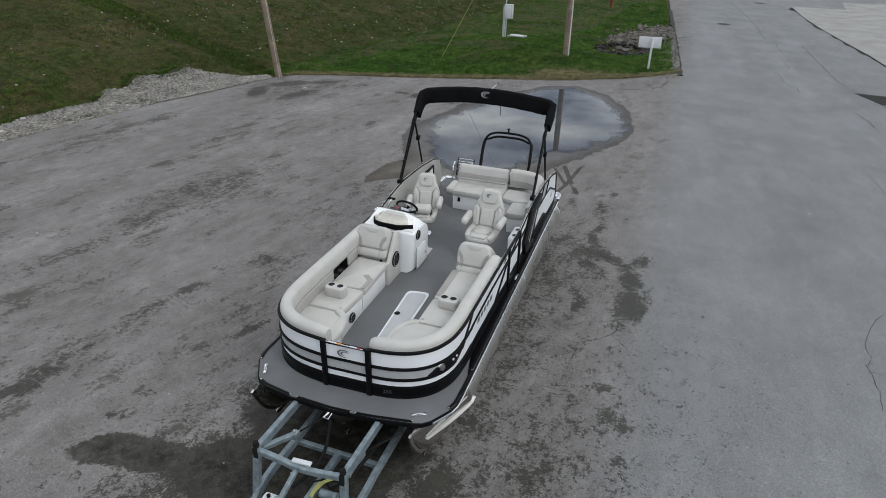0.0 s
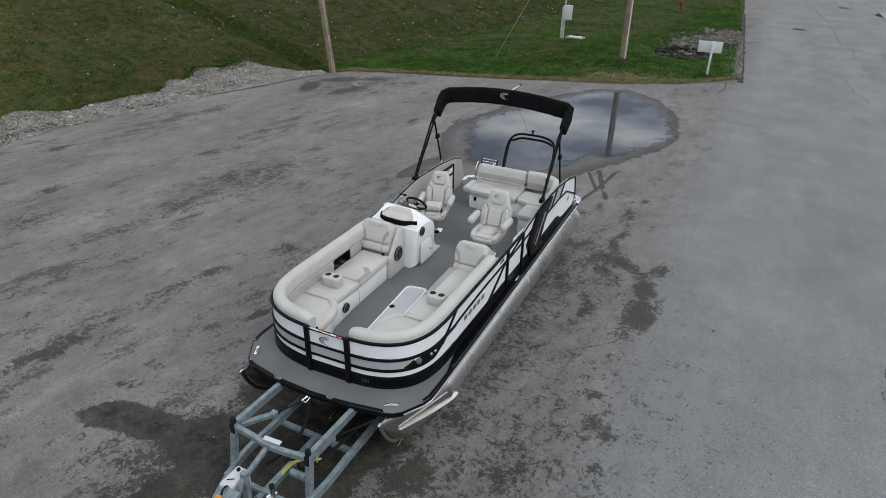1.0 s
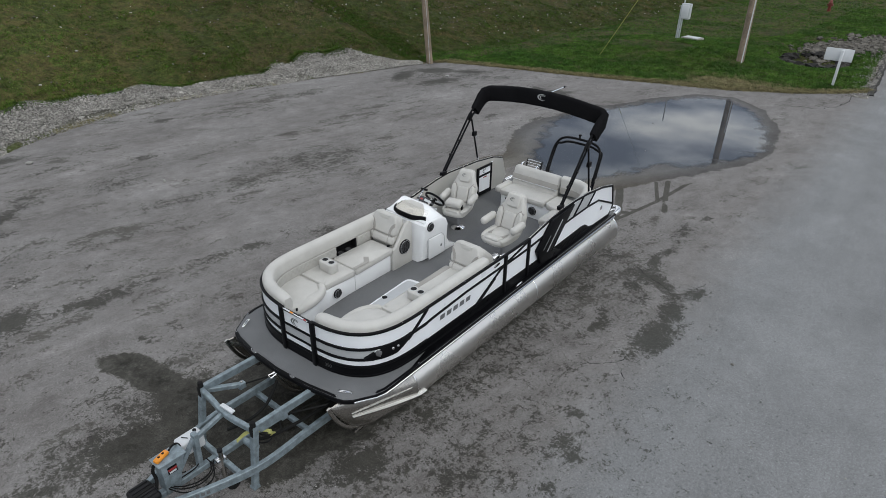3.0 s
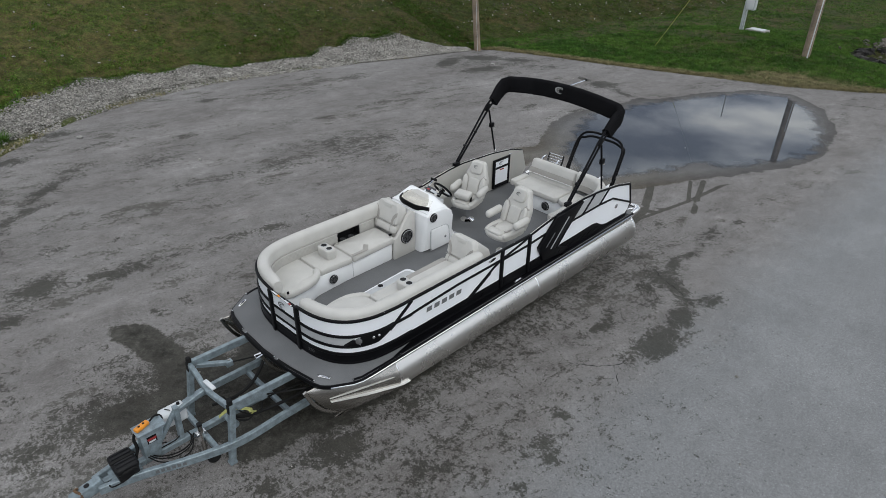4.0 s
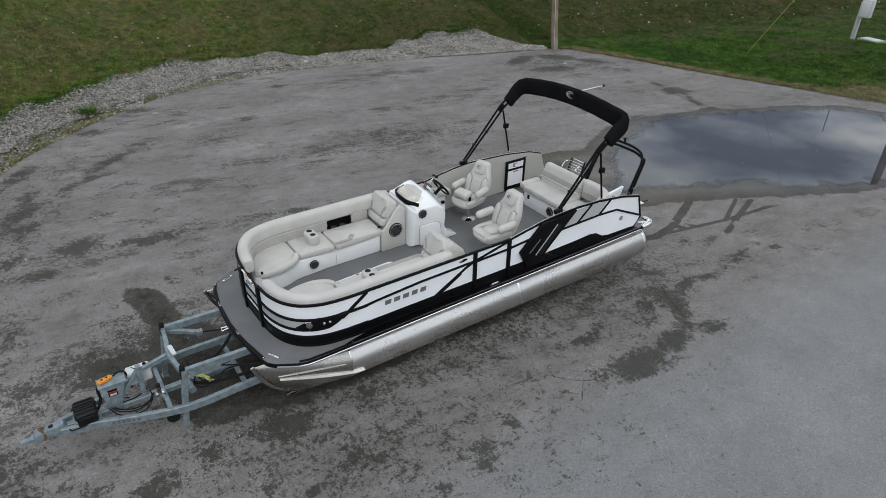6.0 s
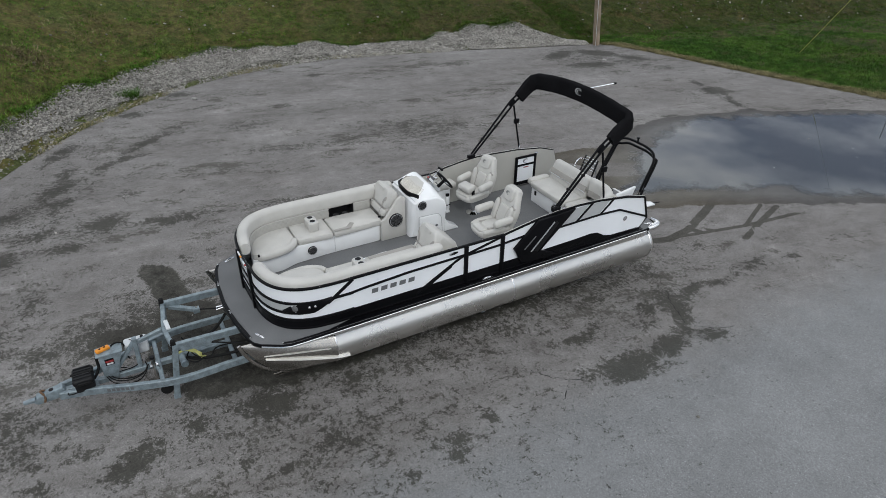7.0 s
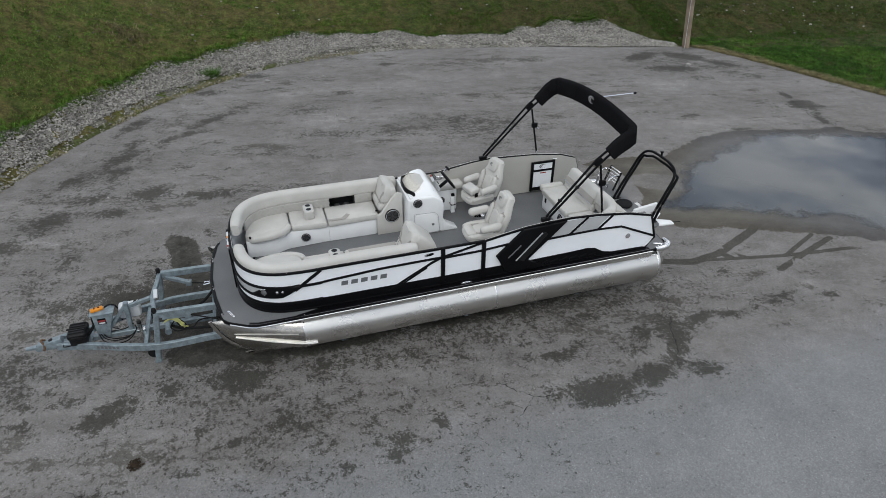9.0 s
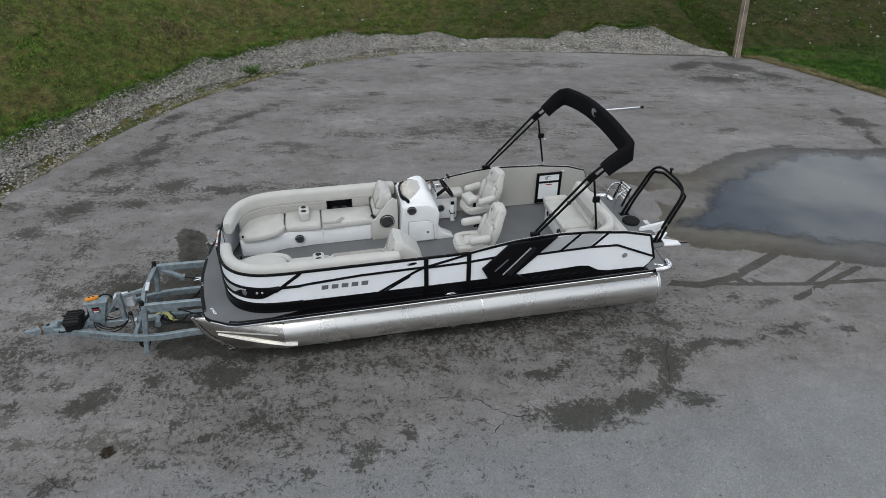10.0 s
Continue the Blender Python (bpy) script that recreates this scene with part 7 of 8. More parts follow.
part("steering_column", tube(BM(), [wc - wa * 0.02, wc - wa * 0.22], 0.03, 10), M_BLACK, helm)
# throttle on the starboard side
part("throttle_base", box(BM(), -4.29, -4.20, 8.72, 8.92, 1.50, 1.66, 0.02), M_CHROME, helm)
part("throttle_lever", tube(BM(), [(-4.22, 8.82, 1.64), (-4.20, 8.88, 1.74), (-4.18, 8.95, 1.82)], 0.014, 8), M_CHROME, helm)
part("throttle_grip", tube(BM(), [(-4.24, 8.95, 1.82), (-4.12, 8.96, 1.82)], 0.022, 8), M_BLACK, helm)
part("side_pod", box(BM(), -4.28, -4.06, 8.58, 9.10, DECK + 0.001, 1.46, 0.03, 3), M_WHITE, helm, "white side pod beside the driver")
part("arm_shelf", box(BM(), -4.28, -4.04, 8.70, 9.22, 1.44, 1.56, 0.045, 3), M_VINYL, helm, "padded shelf beside the driver")
speaker(helm, (-4.06, 8.80, 1.26), (1, 0, 0), 0.07)

# fire extinguisher beside the console
ext = thing("fire_extinguisher", "small white fire extinguisher with black head by the helm", "fire extinguisher")
part("cylinder", lathe(BM(), [(0.036, 0), (0.042, 0.02), (0.042, 0.22), (0.03, 0.26), (0.016, 0.275)], (-4.0, 9.0, DECK + 0.05), (0, 0, 1), 16), M_WHITE, ext)
part("valve_head", box(BM(), -4.02, -3.98, 8.97, 9.03, DECK + 0.32, DECK + 0.37, 0.006), M_BLACK, ext)
part("wall_bracket", box(BM(), -4.06, -3.957, 8.955, 9.045, DECK + 0.15, DECK + 0.17, 0.005), M_BLACK, ext)
part("foot_bracket", box(BM(), -4.035, -3.965, 8.965, 9.035, DECK, DECK + 0.05, 0.005), M_WHITE, ext)

# stern gate, swung open against the starboard skin
sg = thing("stern_gate", "open black framed white gate with a swirl mark", "gate")
gx_ = -4.25
for y0, y1, z0, z1 in ((10.68, 10.73, DECK + 0.01, 1.64), (11.11, 11.16, DECK + 0.01, 1.64)):
    part("gate_upright", box(BM(), gx_ - 0.02, gx_ + 0.02, y0, y1, z0, z1, 0.008), M_BLACK, sg)
for z in (1.62, 1.46, 1.10, DECK + 0.04):
    part("gate_rail", box(BM(), gx_ - 0.018, gx_ + 0.018, 10.73, 11.11, z - 0.02, z + 0.02, 0.006), M_BLACK, sg)
part("gate_panel", box(BM(), gx_ - 0.006, gx_ + 0.006, 10.73, 11.11, 1.12, 1.44), M_PANEL, sg)
part("gate_panel", box(BM(), gx_ - 0.006, gx_ + 0.006, 10.73, 11.11, 1.48, 1.60), M_PANEL, sg)
part("gate_kick", box(BM(), gx_ - 0.006, gx_ + 0.006, 10.73, 11.11, DECK + 0.06, 1.08), M_BLACKPANEL, sg)
part("warning_label", box(BM(), gx_ + 0.006, gx_ + 0.009, 10.87, 10.99, 1.395, 1.415), M_RED, sg)
sg.location = (0, -0.05, 0.03)
swirl((gx_ + 0.007, 10.92, 1.54), (0, 1, 0), (0, 0, 1), 0.055, M_LOGO, sg)
part("gate_hinge", tube(BM(), [(gx_ - 0.05, 11.18, 1.60), (gx_ + 0.01, 11.18, 1.66), (gx_ + 0.01, 11.10, 1.67)], 0.012, 6), M_CHROME, sg)


# ---------- bimini, tow arch, ladder, stern ----------
bim = thing("bimini_top", "folded black bimini top in its boot on black tubes", "canopy")
for s, x, xt, yb, zb in ((1, -1.945, -1.985, 9.79, 1.845), (-1, -4.34, -4.44, 9.68, 1.83)):
    part("mount_bracket", box(BM(), x - 0.035, x + 0.035, yb - 0.07, yb + 0.07, zb - 0.01, zb + 0.055, 0.008), M_BLACK, bim)
    base, joint, top_ = Vector((x, yb, zb + 0.04)), Vector((xt, 10.58, 2.70)), Vector((xt - s * 0.005, 10.99, 3.03))
    nrm = Vector((0, -0.70, 0.71))
    for k, off in ((0, 0.048), (1, -0.048)):
        path_ = [base + nrm * off * 0.55 + Vector((0, 0.02, 0.01)), joint + nrm * off, top_ + nrm * off * 0.8]
        part("main_tube", sweep(BM(), path_, rrect(0.032, 0.032, 0.010, 2)), M_BLACK, bim)
    part("joint_plate", box(BM(), -0.026, 0.026, -0.075, 0.075, -0.045, 0.045, 0.012, m=Matrix.Translation(joint) @ pose(0, 0, 0, 45, 0, 0)), M_BLACK, bim)
    foot = Vector((x + s * 0.01, 10.76, 1.81))
    head = joint + Vector((0, 0.05, -0.06))
    part("strut", tube(BM(), [head, foot], 0.017, 8), M_BLACK, bim)
    q = head.lerp(foot, 0.36)
    part("strut_clamp", box(BM(), q.x - 0.028, q.x + 0.028, q.y - 0.035, q.y + 0.07, q.z - 0.045, q.z + 0.045, 0.012), M_BLACK, bim)
    part("clamp_knob", tube(BM(), [q + Vector((0, 0.05, -0.03)), q + Vector((0, 0.10, -0.08))], 0.013, 6), M_CHROME, bim)
    part("strut_foot", lathe(BM(), [(0.02, -0.01), (0.02, 0.03), (0.012, 0.05)], foot, (0, 0, 1), 10), M_CHROME, bim)
    for t in (0.30, 0.58):
        q = base.lerp(joint, t) + nrm * (0.035 if t < 0.5 else -0.04)
        part("tube_clip", box(BM(), q.x - 0.021, q.x + 0.021, q.y - 0.026, q.y + 0.026, q.z - 0.022, q.z + 0.022, 0.006), M_PLASTIC, bim)
PORT_END = [Vector((-1.985, 10.76, 2.80)), Vector((-1.985, 10.88, 2.90)), Vector((-1.985, 11.01, 2.985)), Vector((-1.995, 11.10, 3.025))]
STBD_END = [Vector((-4.43, 11.03, 3.02)), Vector((-4.45, 10.95, 2.96)), Vector((-4.45, 10.85, 2.87)), Vector((-4.445, 10.74, 2.77))]
sock_pts = PORT_END + smooth_path([(-2.08, 11.135, 3.055), (-2.47, 11.145, 3.10), (-2.85, 11.15, 3.13), (-3.2, 11.15, 3.14), (-3.6, 11.145, 3.13), (-3.98, 11.125, 3.10), (-4.34, 11.085, 3.055)], 6) + STBD_END
K = len(sock_pts)


def sock_profile(i):
    e = min(i, K - 1 - i)
    f = min(1.0, 0.80 + 0.06 * e)
    w = 1 + 0.012 * math.sin(i * 1.3) + 0.010 * math.sin(i * 2.9)
    return [(a * f * w, b * f * w) for a, b in rrect(0.13, 0.285, 0.045, 4)]


bm = BM()
rings = []
for i, p in enumerate(sock_pts):
    d = sock_pts[min(i + 1, K - 1)] - sock_pts[max(i - 1, 0)]
    d.normalize()
    up = Vector((0, 0, 1)) - d * d.z
    up.normalize()
    fwd = d.cross(up)
    rings.append([bm.verts.new(p + fwd * a + up * b) for a, b in sock_profile(i)])
for a, b in zip(rings, rings[1:]):
    for j in range(len(a)):
        bm.faces.new((a[j], a[(j + 1) % len(a)], b[(j + 1) % len(a)], b[j]))
bm.faces.new(rings[0])
bm.faces.new(rings[-1])
part("canvas_boot", bm, M_FABRIC, bim, "black canvas boot with creases", 60)
swirl((-3.21, 11.080, 3.18), (1, 0, 0), (0, 0.0, 1), 0.075, M_SILVER, bim)
part("light_pole", tube(BM(), [(-3.22, 11.25, 3.21), (-3.232, 11.87, 3.21)], 0.012, 8), M_CHROME, bim, "thin chrome light pole")
part("pole_tip", lathe(BM(), [(0.016, 0), (0.022, 0.02), (0.016, 0.05)], (-3.232, 11.86, 3.21), (0, 1, 0), 10), M_BLACK, bim)

# tow arch
tow = thing("tow_arch", "black double-tube ski tow arch standing on the stern", "tow bar")
for dy, dz in ((0.0, 0.0), (0.075, -0.10)):
    pts = [(-2.62, 12.22 + dy * 1.2, DECK), (-2.60, 12.30 + dy, 1.30), (-2.60, 12.42 + dy, 1.60), (-2.62, 12.53 + dy, 1.82), (-2.70, 12.58 + dy * 0.7, 1.95 + dz), (-2.88, 12.59 + dy * 0.5, 2.01 + dz), (-3.12, 12.59 + dy * 0.4, 2.02 + dz), (-3.38, 12.585 + dy * 0.5, 2.01 + dz), (-3.54, 12.56 + dy * 0.7, 1.95 + dz), (-3.62, 12.50 + dy, 1.82), (-3.64, 12.40 + dy, 1.60), (-3.62, 12.22 + dy, 1.30), (-3.60, 12.08 + dy * 1.2, DECK)]
    part("arch_tube", tube(BM(), smooth_path(pts, 4), 0.024, 10), M_BLACK, tow)
part("tow_hook", lathe(BM(), [(0.03, 0), (0.018, 0.02), (0.018, 0.06), (0.034, 0.075), (0.034, 0.09), (0.001, 0.095)], (-3.13, 12.59, 2.03), (0, 0, 1), 12), M_BLACK, tow)
for x, y in ((-2.62, 12.27), (-3.60, 12.13)):
    part("foot_plate", box(BM(), x - 0.05, x + 0.05, y - 0.09, y + 0.09, DECK, DECK + 0.012, 0.004), M_BLACK, tow)

# boarding ladder, folded up
lad = thing("boarding_ladder", "folded polished boarding ladder with wide treads on the stern", "ladder")
for x in (-4.16, -3.80):
    part("ladder_rail", tube(BM(), smooth_path([(x, 12.02, DECK), (x, 12.04, 1.25), (x, 12.10, 1.36), (x, 12.20, 1.38), (x, 12.28, 1.30), (x, 12.30, DECK)], 4), 0.016, 8), M_CHROME, lad)
for i in range(5):
    part("tread", box(BM(), -4.11, -3.77, -0.024, 0.024, -0.008, 0.008, 0.004, m=pose(0, 12.27 - 0.018 * i, 1.44 - 0.052 * i, -12, 0, 0)), M_POLISH, lad)
for x in (-4.115, -3.765):
    part("tread_arm", bar(BM(), (x, 12.275, 1.455), (x, 12.15, 1.10), 0.018, 0.04), M_PLASTIC, lad)

# stern shell and motor pod
part("stern_shell", prism(BM(), [(11.42, DECK), (11.62, DECK), (11.60, 1.16), (11.50, 1.30), (11.42, 1.30)], "x", -3.64, -2.0, 0.02), M_WHITE, boat, "white moulded stern shell")
part("transom_pod", prism(BM(), [(12.05, 0.55), (12.50, 0.66), (12.52, 0.95), (12.05, 0.95)], "x", -3.46, -2.90, 0.02), M_ALU, boat, "aluminium motor pod")
for x0, y1, z in ((-3.02, 12.60, 1.13), (-2.76, 12.50, 1.07)):
    part("pod_fin", prism(BM(), [(12.12, 0.95), (y1 - 0.05, 0.97), (y1 + 0.02, z + 0.02), (12.16, z - 0.05)], "x", x0 - 0.03, x0 + 0.03, 0.010), M_WHITE, boat, "white angular fin on the motor pod")
part("motor_pad", lathe(BM(), [(0.12, 0.0), (0.15, 0.015), (0.155, 0.04), (0.13, 0.065), (0.06, 0.075), (0.001, 0.076)], (-3.30, 12.12, DECK), (0, 0, 1), 24), M_RUBBER, boat, "round black pad on the stern")
part("corner_step", prism(BM(), [(-2.74, 12.40), (-2.62, 12.66), (-2.50, 12.66), (-2.52, 12.36)], "z", DECK - 0.06, DECK - 0.03, 0.006), M_WHITE, boat)
part("step_tip", bar(BM(), (-2.56, 12.66, DECK - 0.045), (-2.50, 12.78, DECK - 0.02), 0.02, 0.015), M_BLACK, boat)


# ---------- trailer ----------
trl = thing("boat_trailer", "galvanised steel boat trailer with tall front posts under the boat", "trailer")
PX, SX = -2.48, -3.56


def member(a, b, w=0.06, h=0.10, name="frame_rail", label=""):
    return part(name, bar(BM(), a, b, w, h, 0.008), M_GALV, trl, label)


# lower frame and tongue
for x, xt in ((PX + 0.04, -2.90), (SX - 0.0, -3.08)):
    pth = smooth_path([(xt, 2.55, 0.42), (xt + (x - xt) * 0.22, 2.95, 0.42), (xt + (x - xt) * 0.72, 3.55, 0.43), (x, 4.05, 0.44), (x, 4.6, 0.45)], 4) + [Vector((x, 11.2, 0.45))]
    part("frame_rail", sweep(BM(), pth, rrect(0.06, 0.11, 0.008, 1)), M_GALV, trl, "curved lower frame rail")
member((PX, 3.78, 0.42), (SX, 3.78, 0.42), 0.06, 0.07, "cross_member")
member((PX, 4.75, 0.40), (SX, 4.75, 0.40), 0.06, 0.07, "cross_member")
for y in (6.6, 8.6, 10.6):
    member((CX + 1.06, y, 0.225), (CX - 1.06, y, 0.225), 0.06, 0.05, "cross_member")
    for x in (PX + 0.04, SX):
        member((x, y, 0.22), (x, y, 0.45), 0.06, 0.06, "riser")
member((-2.99, 2.45, 0.41), (-2.99, 4.75, 0.40), 0.08, 0.08, "tongue_beam")
# front posts with bent top cross bar and upper rails
for x in (PX - 0.03, SX):
    xf = x + (0.03 if x > CX else -0.03)
    part("front_post", bar(BM(), (xf, 3.90, 0.16), (x, 4.04, 1.0), 0.075, 0.075, 0.008), M_GALV, trl, "tall upright post")
    part("post_cap", lathe(BM(), [(0.033, 0), (0.034, 0.05), (0.030, 0.075), (0.012, 0.082)], (x, 4.02, 0.995), (0, 0, 1), 14), M_RUBBER, trl, "black rubber post cap")
    part("cap_sleeve", box(BM(), x - 0.03, x + 0.03, 3.98, 3.995, 0.86, 1.0, 0.004), M_RUBBER, trl)
    member((x, 4.05, 0.96), (x, 6.3, 0.90), 0.06, 0.11, "upper_rail")
    s = 1 if x > CX else -1
    part("brace_arm", bar(BM(), (x, 4.10, 0.90), (x - s * 0.20 if s < 0 else x - 0.02, 4.45, 0.86), 0.06, 0.06, 0.006), M_GALV, trl)
    a_ = Vector((x - s * 0.20 if s < 0 else x - 0.02, 4.45, 0.86))
    b_ = Vector((-3.12, 4.80, 0.93)) if s < 0 else Vector((-2.20, 4.86, 0.93))
    part("tie_strap", tube(BM(), [a_, b_], 0.010, 6), M_RUBBER, trl)
    part("arm_plate", box(BM(), a_.x - 0.038, a_.x + 0.038, a_.y - 0.05, a_.y + 0.04, a_.z - 0.045, a_.z + 0.036, 0.005), M_GALV, trl)
    part("arm_bolt", lathe(BM(), [(0.016, 0), (0.016, 0.016), (0.001, 0.018)], (a_.x, a_.y, a_.z + 0.036), (0, 0, 1), 6), M_NOSE, trl)
    part("post_foot", box(BM(), xf - 0.045, xf + 0.045, 3.855, 3.945, 0.14, 0.18, 0.006), M_GALV, trl)
part("top_cross_bar", sweep(BM(), smooth_path([(SX, 4.02, 0.95), (-3.30, 4.00, 0.95), (-3.02, 3.965, 0.95), (-2.78, 3.98, 0.95), (PX - 0.03, 4.02, 0.95)], 3), rrect(0.06, 0.07, 0.008, 1)), M_GALV, trl, "bent top cross bar")
part("bow_stop", box(BM(), -0.11, 0.11, -0.028, 0.028, -0.012, 0.012, 0.006, m=pose(-2.99, 4.01, 0.998, 0, 0, 4)), M_SIGN, trl, "pale padded bow stop")
member((-3.02, 3.60, 0.84), (-3.03, 3.97, 0.93), 0.05, 0.06, "winch_arm")
# winch mast
part("mast", bar(BM(), (-3.0, 3.55, 0.42), (-3.01, 3.57, 0.92), 0.08, 0.06, 0.006), M_GALV, trl, "upright winch mast")
part("mast_strut", bar(BM(), (-2.99, 3.24, 0.48), (-3.01, 3.55, 0.86), 0.05, 0.05, 0.006), M_GALV, trl)
# hydraulic pump box
wb_ = part("pump_box", box(BM(), -3.10, -2.93, 3.10, 3.38, 0.40, 0.83, 0.008), M_GALV, trl, "grey steel pump box")
for v in wb_.data.vertices:
    if v.co.z < 0.6 and v.co.y > 3.2:
        v.co.y -= 0.12
part("box_lid", box(BM(), -3.12, -2.91, 3.07, 3.40, 0.83, 0.845, 0.004), M_GALV, trl)
part("warning_label", box(BM(), -2.93, -2.926, 3.16, 3.27, 0.66, 0.76), M_BLACK, trl, "black, red and white warning label")
part("label_bar", box(BM(), -2.927, -2.923, 3.165, 3.265, 0.705, 0.735), M_RED, trl)
part("label_bar", box(BM(), -2.927, -2.923, 3.175, 3.255, 0.67, 0.695), M_SIGN, trl)
ctrl = thing("pump_remote", "orange pendant remote control lying on the pump box", "remote control")
part("remote_body", box(BM(), -0.035, 0.035, -0.09, 0.09, 0, 0.045, 0.015, m=pose(-3.03, 3.17, 0.845, 0, 0, 18)), M_ORANGE, ctrl)
for k in (-0.03, 0.03):
    part("remote_button", lathe(BM(), [(0.014, 0.044), (0.014, 0.05), (0.001, 0.051)], pose(-3.03, 3.17, 0.845, 0, 0, 18) @ Vector((0, k, 0)), (0, 0, 1), 10), M_BLACK, ctrl)
part("remote_cable", tube(BM(), smooth_path([(-3.05, 3.27, 0.865), (-3.08, 3.34, 0.88), (-3.11, 3.42, 0.80), (-3.10, 3.44, 0.55)], 4), 0.012, 6), M_RUBBER, ctrl)
part("pump_tank", box(BM(), -3.26, -3.08, 3.42, 3.72, 0.58, 0.78, 0.03, 3), M_SIGN, trl, "white plastic fluid tank")
part("tank_cap", lathe(BM(), [(0.022, 0), (0.022, 0.02), (0.001, 0.022)], (-3.19, 3.66, 0.78), (0, 0, 1), 12), M_BLACK, trl)
part("tank_handle", tube(BM(), [(-3.20, 3.50, 0.775), (-3.20, 3.50, 0.79), (-3.14, 3.54, 0.79), (-3.14, 3.54, 0.775)], 0.006, 5), M_BLACK, trl)
# battery box
bat = thing("battery_box", "black plastic battery box strapped to the trailer tongue", "battery box")
part("box_body", box(BM(), -3.08, -2.80, 2.75, 2.98, 0.44, 0.58, 0.02), M_PLASTIC, bat)
part("box_cover", box(BM(), -3.10, -2.775, 2.735, 2.995, 0.55, 0.66, 0.045, 4), M_PLASTIC, bat)
part("carry_handle", tube(BM(), smooth_path([(-2.78, 2.79, 0.58), (-2.745, 2.82, 0.62), (-2.745, 2.92, 0.62), (-2.78, 2.96, 0.58)], 4), 0.014, 6), M_RUBBER, bat)
for x in (-3.045, -2.985, -2.89, -2.83):
    part("cover_rib", box(BM(), x - 0.014, x + 0.014, 2.76, 2.97, 0.645, 0.672, 0.008), M_PLASTIC, bat)
part("hold_strap", box(BM(), -2.957, -2.918, 2.725, 3.005, 0.655, 0.668, 0.004), M_RUBBER, bat)
part("battery_lead", tube(BM(), smooth_path([(-3.06, 3.08, 0.78), (-3.07, 3.06, 0.70), (-3.03, 3.06, 0.60), (-2.98, 3.02, 0.54), (-2.92, 2.98, 0.52)], 5), 0.019, 8), M_RUBBER, bat, "thick black corrugated lead")
part("tray", box(BM(), -3.14, -2.86, 2.70, 3.02, 0.42, 0.44, 0.004), M_GALV, trl, "steel battery tray")
# coupler
part("coupler_body", prism(BM(), [(2.24, 0.38), (2.28, 0.46), (2.60, 0.52), (2.66, 0.37), (2.28, 0.35)], "x", -3.05, -2.93, 0.015), M_GALV, trl, "steel surge coupler")
part("coupler_tongue", sweep(BM(), [(-2.985, 2.26, 0.41), (-2.985, 2.18, 0.41), (-2.982, 2.12, 0.41)], lambda i: rrect((0.08, 0.06, 0.045)[i], 0.05, 0.015, 2)), M_GALV, trl)
part("coupler_lid", lathe(BM(), [(0.03, 0), (0.03, 0.008), (0.001, 0.009)], (-2.99, 2.46, 0.494), (0, -0.18, 1), 14), M_PLASTIC, trl)
part("safety_chain", tube(BM(), [(-2.91 - 0.16 * t / 10, 2.36 + 0.02 * math.sin(t), 0.38 + 0.135 * math.sin(math.pi * t / 10)) for t in range(11)], 0.016, 6), mat("rusty_chain", (0.13, 0.075, 0.04), 0.8, vary=0.4, vscale=30, grain=0.3), trl, "rusty safety chain")
# jack with wheel
part("jack_tube", tube(BM(), [(-2.80, 3.72, 0.20), (-2.80, 3.72, 0.66)], 0.028, 10), M_NOSE, trl, "swing-up tongue jack")
part("jack_cap", lathe(BM(), [(0.032, 0), (0.032, 0.03), (0.001, 0.032)], (-2.80, 3.72, 0.66), (0, 0, 1), 12), M_PLASTIC, trl)
part("jack_bracket", box(BM(), -2.86, -2.78, 3.66, 3.78, 0.42, 0.54, 0.01), M_POLISH, trl)
jw = part("jack_wheel", lathe(BM(), [(0.04, -0.03), (0.075, -0.03), (0.085, -0.015), (0.085, 0.015), (0.075, 0.03), (0.04, 0.03)], (-2.78, 3.80, 0.085), (1, 0, 0), 20), M_RUBBER, trl)
part("wheel_hub", lathe(BM(), [(0.04, -0.025), (0.038, 0.020), (0.001, 0.022)], (-2.78, 3.80, 0.085), (1, 0, 0), 14), M_LOGO, jw)
part("wheel_fork", bar(BM(), (-2.80, 3.72, 0.22), (-2.80, 3.80, 0.085), 0.02, 0.06), M_GALV, trl)
# cables, hoses, strap
for pts in ([(-2.96, 3.62, 0.52), (-2.90, 3.63, 0.48), (-2.80, 3.56, 0.465), (-2.78, 3.40, 0.46), (-2.87, 3.23, 0.46), (-3.03, 3.14, 0.47), (-3.08, 3.21, 0.48), (-3.01, 3.38, 0.47)],
            [(-2.90, 3.64, 0.50), (-2.80, 3.61, 0.475), (-2.69, 3.52, 0.46), (-2.67, 3.36, 0.46), (-2.78, 3.20, 0.46), (-2.94, 3.12, 0.48)],
            [(-2.99, 3.60, 0.54), (-2.97, 3.52, 0.50), (-2.95, 3.44, 0.49), (-2.96, 3.28, 0.48)],
            [(-2.88, 3.66, 0.52), (-2.76, 3.56, 0.48), (-2.73, 3.38, 0.47), (-2.83, 3.21, 0.47), (-2.99, 3.12, 0.49)],
            [(-2.80, 2.92, 0.50), (-2.76, 2.80, 0.50), (-2.80, 2.66, 0.47), (-2.92, 2.66, 0.46)]):
    part("cable", tube(BM(), smooth_path(pts, 6), 0.008, 6), M_RUBBER, trl)
